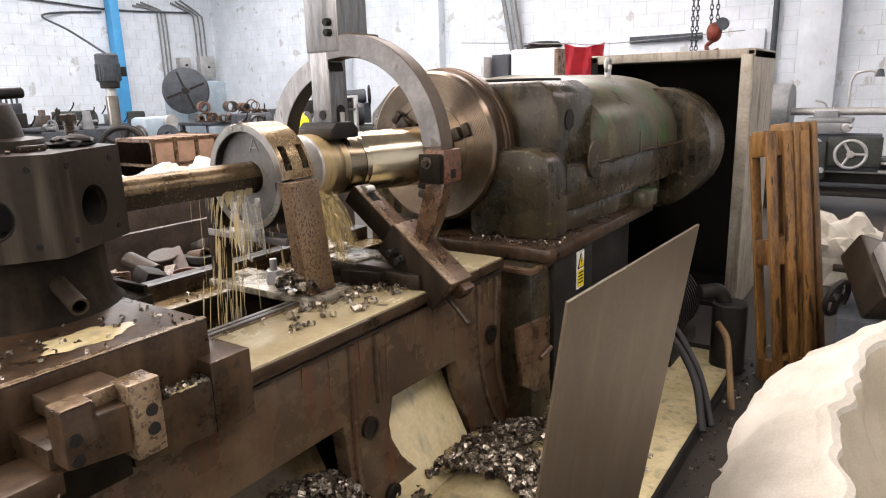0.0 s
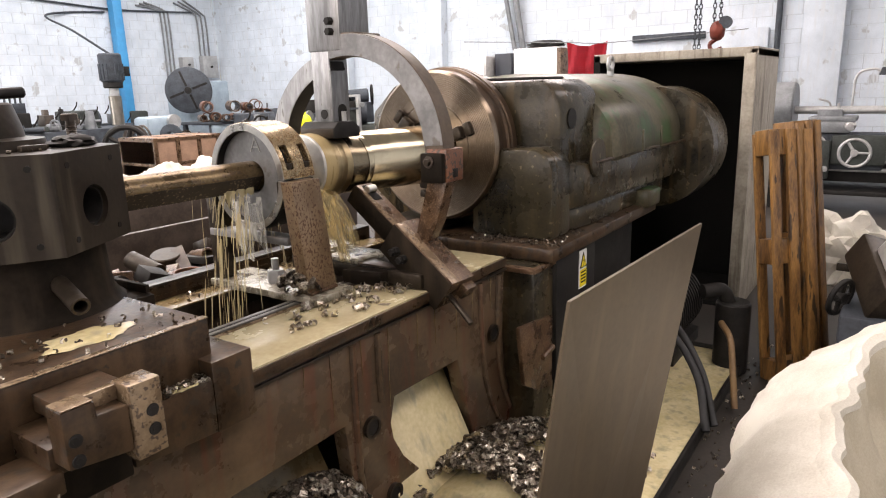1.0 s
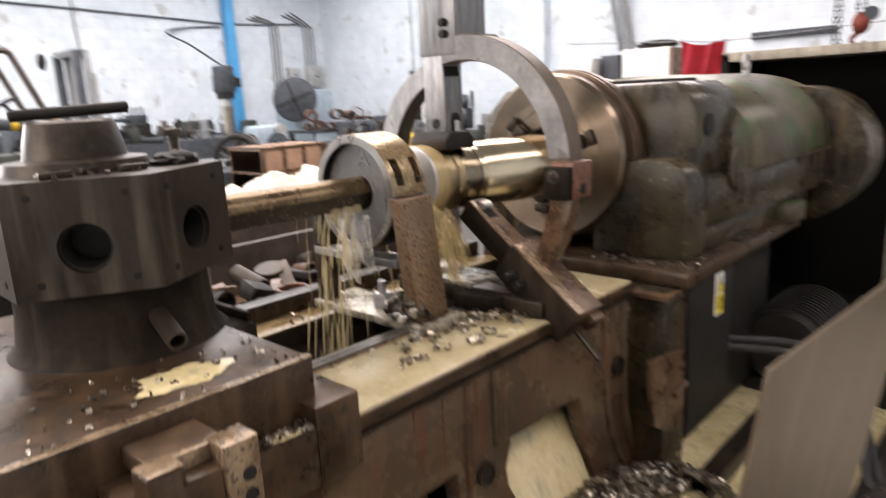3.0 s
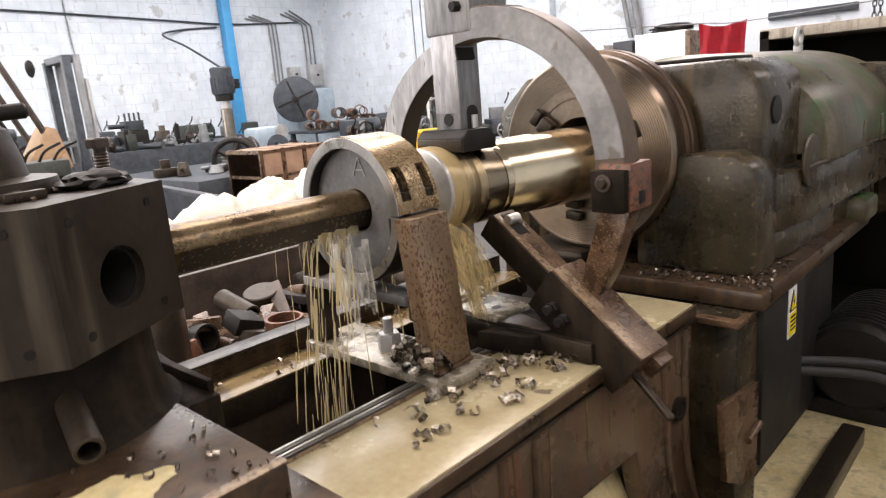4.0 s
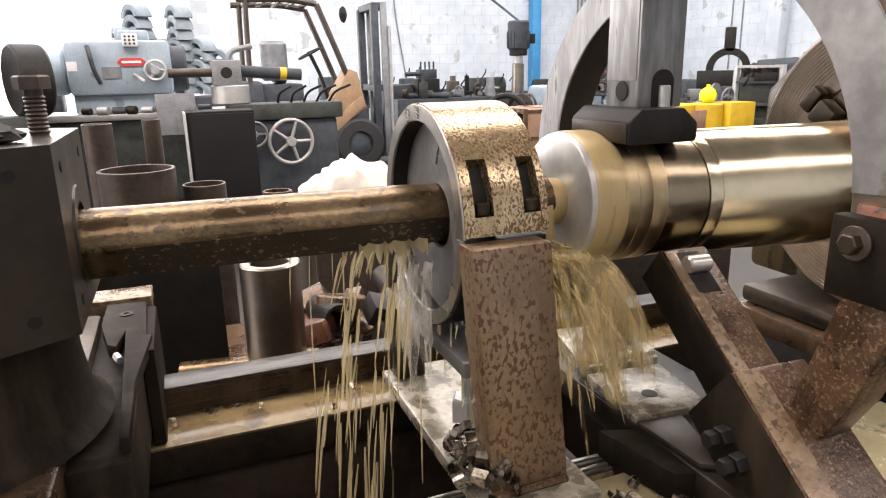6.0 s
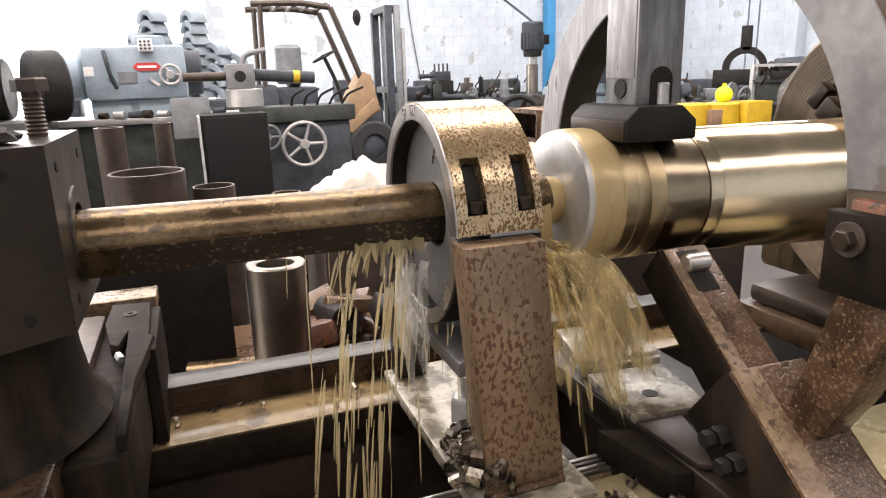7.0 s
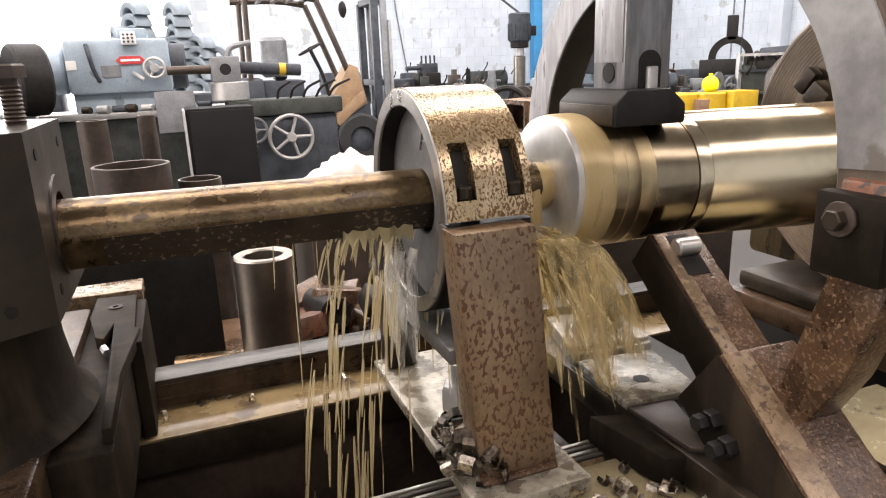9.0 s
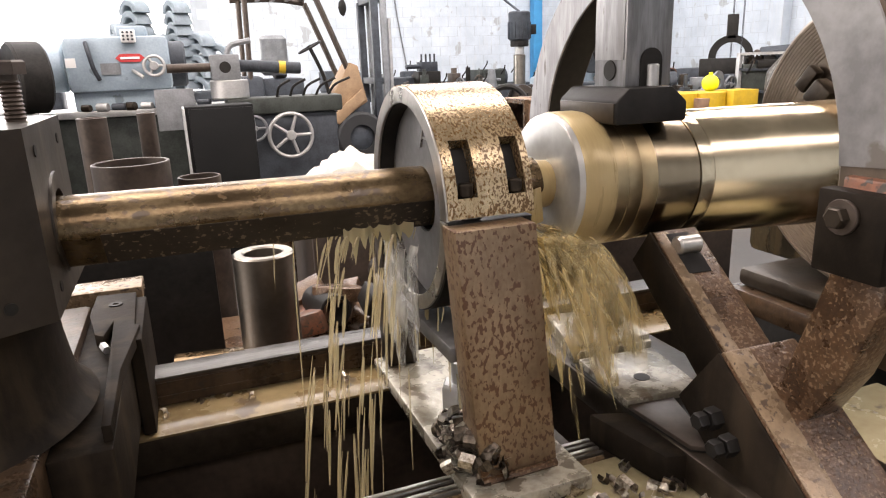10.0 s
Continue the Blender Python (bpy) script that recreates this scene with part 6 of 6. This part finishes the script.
part("lantern", cyl((8.6, 13.55, 1.76), (8.6, 13.55, 1.90), 0.19, n=24, bevel=0.02), black_iron, dr)
part("motor", cyl((8.6, 13.55, 1.88), (8.6, 13.55, 2.46), 0.225, n=36, bevel=0.03), darkgrey, dr)
for k in range(18):
    a = 2 * math.pi * k / 18
    part("fin", box(0.215, 0.245, -0.008, 0.008, 1.92, 2.25, 0.002, pose(8.6, 13.55, 0, 0, 0, math.degrees(a))), darkgrey, dr)
part("terminal_box", box(8.80, 8.95, 13.45, 13.6, 2.0, 2.2, 0.01), black_iron, dr)
part("pump_base", box(8.4, 8.8, 13.35, 13.75, 0, 0.12, 0.01), castiron, dr)
solid("blue_post", box(10.70, 10.94, 16.70, 16.95, 0, ROOF, 0.01), bluepaint, "bright blue painted steel post against the wall", "post", kind="structure")
solid("wall_pipe", sweep([(-6, 16.95, 4.1), (0, 16.95, 4.05), (5, 16.95, 4.02), (9, 16.95, 3.86), (11, 16.95, 3.78), (13.2, 16.95, 3.86)], 0.022), darkgrey, "grey conduit sagging along the wall", "conduit")
solid("wall_pipe", sweep([(8.6, 13.55, 2.46), (8.58, 14.8, 3.0), (8.9, 16.5, 3.45), (9.6, 16.95, 3.62), (10.6, 16.95, 3.7)], 0.025), darkgrey, "dark supply cable to the pump motor", "cable")
solid("wall_cable", sweep([(6.95, 16.97, 4.5), (7.0, 16.97, 3.0), (7.2, 16.97, 1.6), (7.3, 16.97, 1.0)], 0.018), midgrey, "thin cable hanging down the wall", "cable")
for k, x in enumerate((12.2, 12.32, 12.44, 13.35, 13.5, 13.65)):
    solid("conduit", sweep([(x, 16.96, 1.6 if k < 3 else 2.3), (x, 16.96, 3.6), (x - 0.12, 16.96, 3.85), (x - 0.7, 16.96, 3.93 + 0.05 * k)], 0.025), midgrey, "grey conduit pipe on the wall", "conduit", "conduits on the wall")
for x, z, w, h in ((13.3, 2.05, 0.5, 0.62), (12.62, 2.2, 0.36, 0.42)):
    eb = thing("switch_box", "grey electrical switch box on the wall", "switch box", (x, 16.9, z), "switch boxes")
    part("box", box(x, x + w, 16.80, 16.99, z, z + h, 0.01), galv, eb)
    part("box_lid", box(x + 0.03, x + w - 0.03, 16.785, 16.80, z + 0.03, z + h - 0.03, 0.005), galv, eb)
    part("box_knob", cyl((x + w / 2, 16.78, z + h / 2), (x + w / 2, 16.74, z + h / 2), 0.03, n=14), black_iron, eb)
fp = thing("faceplate_lathe", "blue-grey lathe with a large slotted round faceplate", "lathe", (11.0, 14.0, 0))
part("head", box(10.7, 11.9, 14.0, 14.9, 0.6, 1.9, 0.05), bluegrey, fp)
part("pedestal", box(10.8, 11.8, 14.05, 14.85, 0, 0.6, 0.03), darkgrey, fp)
fd = Vector((-0.72, -0.69, 0))
fc = Vector((10.5, 13.7, 1.68))
plate = part("faceplate", spin([(0, 0), (0, 0.50), (0.02, 0.53), (0.08, 0.53), (0.08, 0)], fc, fc - fd, 56, closed=False), darkgrey, fp)
side = Vector((-fd.y, fd.x, 0))
for k in range(4):
    a = radians(20 + 90 * k)
    u = side * math.cos(a) + Vector((0, 0, math.sin(a)))
    v = side * -math.sin(a) + Vector((0, 0, math.cos(a)))
    b = B()
    c = fc + fd * 0.004
    q = [b.verts.new(c + u * s + v * w) for s, w in ((0.1, -0.025), (0.46, -0.025), (0.46, 0.025), (0.1, 0.025))]
    f = b.faces.new(q)
    bmesh.ops.extrude_face_region(b, geom=[f])
    bmesh.ops.translate(b, verts=b.verts[4:], vec=fd * 0.003)
    part("slot", b, black_iron, plate)
part("hub", cyl(fc, fc + fd * 0.05, 0.08, n=24), black_iron, fp)
tb = thing("parts_table", "steel table stacked with rusty tubes", "table", (9.9, 11.4, 0))
part("table_top", box(9.0, 11.0, 11.0, 12.0, 0.98, 1.04, 0.01), darkgrey, tb)
part("table_apron", box(9.05, 10.95, 11.02, 11.06, 0.72, 0.98, 0.01), bluegrey, tb)
for x in (9.05, 10.9):
    for y in (11.05, 11.9):
        part("table_leg", box(x, x + 0.08, y, y + 0.08, 0, 0.98, 0.005), darkgrey, tb)
rnd = random.Random(77)
for k in range(20):
    x, y, r = 9.2 + 1.6 * rnd.random(), 11.15 + 0.5 * rnd.random(), rnd.uniform(0.06, 0.12)
    z = 1.04 + r + (0.18 if k > 12 else 0)
    solid("rusty_tube", pipe((x, y, z), (x - 0.2, y - 0.22 - 0.2 * rnd.random(), z), r, 0.02, 24), redrust if k % 3 else rust, "rusty tube lying on the parts table", "tube", "tubes on the table")
pm = thing("small_pump_set", "blue-grey pump set on a frame", "pump", (8.0, 11.3, 0))
part("pump_body", box(7.8, 8.5, 11.2, 11.7, 0.8, 1.2, 0.08), bluegrey, pm)
part("pump_flange", cyl((8.3, 11.18, 1.1), (8.3, 11.1, 1.1), 0.13, n=24), galv, pm)
part("pump_frame", box(7.75, 8.6, 11.15, 11.75, 0, 0.8, 0.02), darkgrey, pm)
solid("belt_wheel", wheel_mesh((5.75, 8.5, 0.90), (-0.6, -0.8, 0), 0.27, 0.04, 5, 0.07), black_iron, "large dark belt wheel standing on edge", "wheel")

for k, (x, y, w, h, mt, tn) in enumerate(((6.3, 13.2, 1.9, 1.25, darkgrey, 8), (7.0, 12.9, 1.6, 1.1, greygreen, 0), (5.9, 15.6, 2.2, 1.4, darkgrey, 0), (9.4, 15.4, 2.0, 1.3, greygreen, 0),
                                   (9.9, 9.9, 1.8, 1.2, darkgrey, -30), (11.3, 8.6, 2.2, 1.3, greygreen, -40), (12.3, 11.5, 2.0, 1.2, darkgrey, -60), (7.4, 9.6, 1.8, 0.92, darkgrey, -20),
                                   (12.0, 6.6, 2.2, 1.45, darkgrey, -90), (-0.6, 9.3, 2.4, 1.5, darkgrey, 0), (-2.6, 7.5, 2.2, 1.5, greygreen, 20))):
    simple_machine((x, y, 0), w, 0.8, h, mt, k, "dark old machine tool with levers and handwheel", tn)
clutter(24, 5.6, 7.5, 12.4, 13.6, 1.0, 3, "dark machine part on a bench by the wall", 0.3)
clutter(18, 8.8, 10.2, 8.9, 10.4, 0.852, 4, "dark machine part among the benches", 0.25)
clutter(16, 5.0, 8.0, 8.0, 10.5, 0.752, 5, "dark machine part stacked behind the crates", 0.18)
solid("work_bench", box(5.5, 8.5, 12.35, 13.7, 0.0, 1.0, 0.02), darkgrey, "long dark bench along the wall", "bench")
solid("work_bench", box(8.75, 10.3, 8.85, 10.5, 0.0, 0.85, 0.02), darkgrey, "dark bench piled with parts", "bench")
solid("work_bench", box(4.9, 8.1, 7.95, 10.6, 0.0, 0.75, 0.02), darkgrey, "low dark bench piled with parts", "bench")
vs = thing("tool_post_stand", "dark tool post with four screws on a stand", "tool post", (6.15, 12.6, 1.0))
part("stand", box(5.95, 6.4, 12.5, 12.8, 1.0, 1.35, 0.02), black_iron, vs)
part("post", box(6.02, 6.35, 12.52, 12.78, 1.35, 1.52, 0.01), darkgrey, vs)
part("arm", cyl((5.75, 12.6, 1.44), (6.1, 12.6, 1.44), 0.04), darkgrey, vs)
for k in range(4):
    part("screw", cyl((6.06 + k * 0.085, 12.6, 1.52), (6.06 + k * 0.085, 12.6, 1.66), 0.018, n=10), darkgrey, vs)
for x, y in ((9.13, 8.55), (8.72, 8.7)):
    dm = solid("yellow_drum", spin([(0, 0), (0, 0.26), (0.3, 0.265), (0.31, 0.275), (0.33, 0.265), (0.62, 0.26), (0.93, 0.25), (0.95, 0.22), (0.95, 0)], (x, y, 0), (x, y, 1), 36, closed=False), yellow, "bright yellow plastic drum", "drum", "yellow drums")
bl2 = lump((9.20, 8.60, 1.06), (0.125, 0.125, 0.125), 1, 0.02, 3)
cyl((9.20, 8.60, 1.15), (9.20, 8.60, 1.22), 0.03, n=12, bm=bl2)
solid("yellow_float", bl2, yellowgreen, "yellow-green round float with a stub on the drum", "float")
solid("yellow_box", box(9.28, 9.75, 8.2, 8.6, 0.0, 0.96, 0.01), yellow, "yellow steel box beside the drums", "box")
solid("carton", box(8.78, 9.0, 8.35, 8.5, 0.6, 0.86, 0.004, pose(0, 0, 0)), cratewood, "tan carton leaning on the drums", "carton")
rk = thing("grey_rack", "pale grey steel rack holding dark parts", "rack", (10.4, 8.75, 0))
for x, y in ((10.14, 9.02), (10.60, 8.55), (10.5, 9.3), (10.95, 8.85)):
    part("upright", box(x, x + 0.07, y, y + 0.07, 0, 1.48, 0.004), galv, rk)
for z in (0.5, 0.85, 1.2, 1.44):
    b = prism([(10.14, 9.02), (10.60, 8.55), (11.02, 8.92), (10.56, 9.37)], "z", z, z + 0.04)
    part("shelf", b, galv if z > 1.4 else darkgrey, rk)
clutter(12, 10.35, 10.8, 8.75, 9.15, 1.24, 6, "dark part on the grey rack", 0.14)
sr = thing("hanging_steady", "dark steady ring standing behind the rack", "steady rest", (10.8, 9.9, 1.2))
b = arc_ring(-0.09, 0.09, 0, 0, 0.24, 0.36, -20, 200, 40, 0.01)
bmesh.ops.transform(b, matrix=pose(10.8, 9.9, 1.42, 0, 0, 45), verts=b.verts)
part("ring", b, black_iron, sr)
part("ring_head", box(-0.09, 0.09, -0.09, 0.09, 1.7, 2.12, 0.02, pose(10.8, 9.9, 0, 0, 0, 45)), black_iron, sr)
part("ring_base", box(-0.12, 0.12, -0.5, 0.5, 1.0, 1.4, 0.02, pose(10.8, 9.9, 0, 0, 0, 45)), black_iron, sr)
ts = thing("tailstock_unit", "dark tailstock with handwheel on the bench", "tailstock", (11.3, 9.3, 1.2))
part("barrel", cyl((11.05, 9.5, 1.42), (11.5, 9.05, 1.46), 0.14, n=24, bevel=0.02), darkgrey, ts)
part("tailstock_wheel", wheel_mesh((11.55, 9.0, 1.46), (0.7, -0.7, 0), 0.2, 0.02, 4, 0.04), black_iron, ts)
part("tailstock_base", box(11.0, 11.6, 9.0, 9.6, 0.9, 1.32, 0.03), darkgrey, ts)


def chain(x, y, z0, z1, label):
    """A hanging chain of crossed oval links."""
    b = B()
    k, z = 0, z0
    while z > z1:
        pts = [(x + (0.014 * math.cos(a) if k % 2 else 0), y + (0 if k % 2 else 0.014 * math.cos(a)), z - 0.028 + 0.03 * math.sin(a)) for a in [2 * math.pi * i / 8 for i in range(9)]]
        sweep(pts, 0.005, 5, b, steps=1)
        z -= 0.045
        k += 1
    solid("hoist_chain", b, darkgrey, label, "chain", "hoist chains")


for x, y, z in ((7.40, 1.46, 1.5), (7.40, 1.42, 1.5), (7.42, 1.30, 2.0), (7.44, 1.25, 2.0)):
    chain(x, y, ROOF - 0.02, z, "dark steel hoist chain hanging from the roof")
for x, y in ((10.75, 9.85), (10.85, 9.72)):
    chain(x, y, ROOF - 0.02, 1.3, "dark steel hoist chain hanging from the roof")
hk = thing("hoist_hook", "red-brown hoist block and hook on a chain", "hook", (7.43, 1.27, 1.95))
part("hook_block", lump((7.43, 1.27, 2.0), (0.06, 0.07, 0.09), 3, 0.15), orange_hook, hk)
part("hook", sweep([(7.43, 1.27, 1.93), (7.43, 1.33, 1.88), (7.43, 1.30, 1.82), (7.43, 1.22, 1.84)], 0.02), orange_hook, hk)
part("hook_pulley", cyl((7.40, 1.20, 2.07), (7.46, 1.20, 2.07), 0.055, n=20), darkgrey, hk)

# ---------- by the east wall ----------
cl = B()
n1, n2 = 14, 10
gv = [[cl.verts.new((9.75 + 0.19 * i / n1 + 0.05 * math.sin(i * 1.1 + j * 0.3), 3.82 - 0.52 * i / n1, 2.13 - 0.03 * math.sin(math.pi * i / n1) * 2 - 0.60 * j / n2)) for j in range(n2 + 1)] for i in range(n1 + 1)]
for i in range(n1):
    for j in range(n2):
        cl.faces.new((gv[i][j], gv[i + 1][j], gv[i + 1][j + 1], gv[i][j + 1]))
bmesh.ops.solidify(cl, geom=cl.faces[:], thickness=0.006)
solid("red_cloth", cl, cloth_red, "red cloth hung by its corners, folded", "cloth")
solid("cloth_line", sweep([(9.2, 5.2, 2.2), (9.75, 3.82, 2.13), (9.94, 3.30, 2.10), (10.6, 1.6, 2.2)], 0.006, 6), midgrey, "thin line that holds the cloth", "line")
wb = thing("white_locker", "white steel wall locker beside a dark open one", "locker", (10.4, 4.7, 0))
part("locker_body", box(10.35, 10.95, 4.25, 5.0, 0, 2.12, 0.01, pose(0, 0, 0)), white_paint, wb)
part("locker_side", box(10.34, 10.96, 4.18, 4.25, 0, 2.10, 0.005), rust, wb)
solid("dark_locker", box(10.3, 10.9, 5.02, 5.32, 0, 2.06, 0.01), navy, "dark blue steel locker", "locker")
pf = thing("pale_cupboard", "pale grey cupboard with framed door", "cupboard", (10.2, 5.7, 0))
part("cupboard_body", box(10.1, 10.7, 5.36, 5.9, 0, 2.03, 0.01), galv, pf)
part("cupboard_door", box(10.08, 10.10, 5.40, 5.86, 0.1, 1.98, 0.004), white_paint, pf)
solid("oily_rag", lump((10.5, 4.5, 2.17), (0.16, 0.3, 0.06), 4, 0.4, 3, 3), black_iron, "dark rags lying on the locker", "rag")
bw = thing("wall_board", "pale scuffed board fixed to the wall with a dark rail", "board", (13.9, 3.4, 2.3))
part("board", box(13.93, 13.99, 1.9, 4.7, 1.5, 2.42, 0.01), whitewall, bw)
part("board_rail", box(13.84, 13.93, 2.95, 4.3, 2.30, 2.42, 0.01), darkgrey, bw)
solid("wall_strut", sweep([(13.8, 7.0, 4.4), (13.9, 6.7, 2.3)], 0.07), midgrey, "steel strut leaning on the wall", "strut")
solid("wall_strut", sweep([(13.8, 7.25, 4.4), (13.9, 6.9, 2.3)], 0.05), midgrey, "steel strut leaning on the wall", "strut")
solid("wall_pier", box(13.75, 14.0, 0.75, 1.35, 0, ROOF, 0.01), whitewall, "painted block pier", "pier", kind="structure")
solid("drain_pipe", cyl((13.9, 1.75, 0), (13.9, 1.75, ROOF), 0.05, n=16), darkgrey, "dark pipe running up the wall", "pipe")
for y in (8.7, 11.6):
    solid("wall_pier", box(13.75, 14.0, y, y + 0.35, 0, ROOF, 0.01), whitewall, "painted block pier", "pier", kind="structure")
el = thing("centre_lathe", "dark grey centre lathe with bright rod and chrome handwheels", "lathe", (9.7, 0.0, 0))
part("bed", box(9.65, 10.3, -3.0, 1.2, 0.35, 0.62, 0.02), black_iron, el)
part("tray", box(9.45, 10.4, -3.0, 1.2, 0.22, 0.27, 0.01), black_iron, el)
part("apron", box(9.55, 9.8, -0.1, 0.75, 0.5, 0.92, 0.02), darkgrey, el)
part("cross_slide", box(9.5, 10.2, 0.25, 0.65, 0.92, 1.05, 0.02), midgrey, el)
part("tool_post", box(9.65, 9.9, 0.35, 0.6, 1.05, 1.18, 0.01), midgrey, el)
part("bright_rod", cyl((9.75, -3.0, 1.17), (9.75, 0.85, 1.17), 0.045, n=20), galv, el)
part("chuck", cyl((9.8, 0.85, 1.2), (9.8, 1.15, 1.2), 0.3, n=36, bevel=0.02), midgrey, el)
part("head", box(9.6, 10.4, 1.15, 2.0, 0.3, 1.45, 0.04), darkgrey, el)
part("handwheel", wheel_mesh((9.5, 0.18, 0.70), (-1, 0, 0), 0.155, 0.018, 3, 0.04), galv, el, "chrome handwheel")
part("small_handwheel", wheel_mesh((9.48, 0.57, 0.78), (-1, 0, 0), 0.10, 0.014, 4, 0.035), galv, el, "chrome handwheel")
part("lead_screw", cyl((9.6, -3.0, 0.5), (9.6, 1.15, 0.5), 0.025), galv, el)
part("lamp_neck", sweep([(9.9, 0.28, 1.2), (9.9, 0.26, 1.55), (9.88, 0.1, 1.62), (9.88, 0.0, 1.58)], 0.014), galv, el)
for y in (-2.6, 0.9):
    part("pedestal", box(9.6, 10.35, y - 0.3, y + 0.3, 0, 0.35, 0.02), black_iron, el)
part("slide_top", box(9.52, 9.95, 0.20, 0.68, 1.05, 1.10, 0.012), midgrey, el)
part("slide_groove", box(9.512, 9.52, 0.34, 0.60, 0.975, 1.0, 0.002), black_iron, el)
part("post_lever", sweep([(9.75, 0.48, 1.18), (9.72, 0.50, 1.26), (9.66, 0.60, 1.30)], 0.012), galv, el)
part("post_screw", cyl((9.72, 0.40, 1.18), (9.72, 0.40, 1.25), 0.016, n=10), galv, el)
part("slide_crank", join(cyl((9.52, 0.26, 1.0), (9.42, 0.24, 1.0), 0.05, n=18, bevel=0.008), cyl((9.44, 0.20, 1.0), (9.36, 0.20, 1.03), 0.014, n=10)), galv, el)
part("gear_box", box(9.44, 9.56, 0.42, 0.80, 0.40, 0.84, 0.03), greygreen, el)
for y, z in ((0.46, 0.52), (0.58, 0.46), (0.70, 0.58), (0.66, 0.72)):
    part("gear_knob", cyl((9.44, y, z), (9.38, y - 0.01, z), 0.032, n=16, bevel=0.006), galv, el)
part("clutch_lever", sweep([(9.46, -0.24, 0.90), (9.40, -0.26, 0.94), (9.36, -0.32, 0.99)], 0.012), galv, el)
part("apron_lug", box(9.50, 9.56, -0.12, 0.42, 0.56, 0.90, 0.02), greygreen, el)
part("feed_rod", cyl((9.58, -3.0, 0.60), (9.58, 0.0, 0.60), 0.018, n=12), galv, el)
part("rack_rail", box(9.60, 9.66, -3.0, 1.0, 0.62, 0.66, 0.004), midgrey, el)
part("lamp_shade", spin([(0, 0.015), (0, 0.05), (0.08, 0.03), (0.09, 0.015)], (9.88, 0.0, 1.55), (9.88, -0.02, 1.9), 18), darkgrey, el)
solid("white_sack", lump((6.6, 0.05, 0.18), (0.30, 0.38, 0.32), 8, 0.35, 4, 2.4, 0.0), sackmat, "crumpled white sack on the floor", "sack")
solid("white_sack", lump((6.2, -0.5, 0.12), (0.3, 0.35, 0.2), 9, 0.35, 4, 2.4, 0.0), sackmat, "crumpled white sack on the floor", "sack")
vm = thing("bench_vice_cart", "grimy grey tool slide with handle on the floor pile", "tool slide", (4.3, -0.3, 0))
V = pose(4.3, -0.30, 0.60, 20, -28, 20)
part("slide_body", box(-0.22, 0.22, -0.13, 0.13, -0.08, 0.09, 0.015, V), castiron, vm)
part("slide_top", box(-0.15, 0.10, -0.10, 0.10, 0.09, 0.16, 0.01, V), galv, vm)
part("slide_screw", cyl(V @ Vector((-0.22, 0, 0)), V @ Vector((-0.52, 0.02, -0.06)), 0.02, n=14), rust, vm)
part("slide_wheel", wheel_mesh(V @ Vector((-0.06, 0.18, -0.12)), (0.4, 0.8, 0.2), 0.085, 0.014, 4, 0.03), black_iron, vm)
part("slide_block", box(4.05, 4.6, -0.62, -0.12, 0, 0.48, 0.02), darkgrey, vm)
for k in range(6):
    solid("steel_offcut", box(-0.3, 0.3, -0.04, 0.04, 0, 0.05, 0.006, pose(4.9 + 0.25 * k, -0.5 + 0.1 * (k % 3), 0.35 + 0.1 * (k % 2), 10, -20 + 12 * k, 35 * k)), castiron, "dark steel bar in the floor pile", "offcut", "offcuts by the wall")
clutter(14, 4.7, 7.2, -1.2, -0.3, 0.0, 14, "dark part lying on the floor", 0.4)
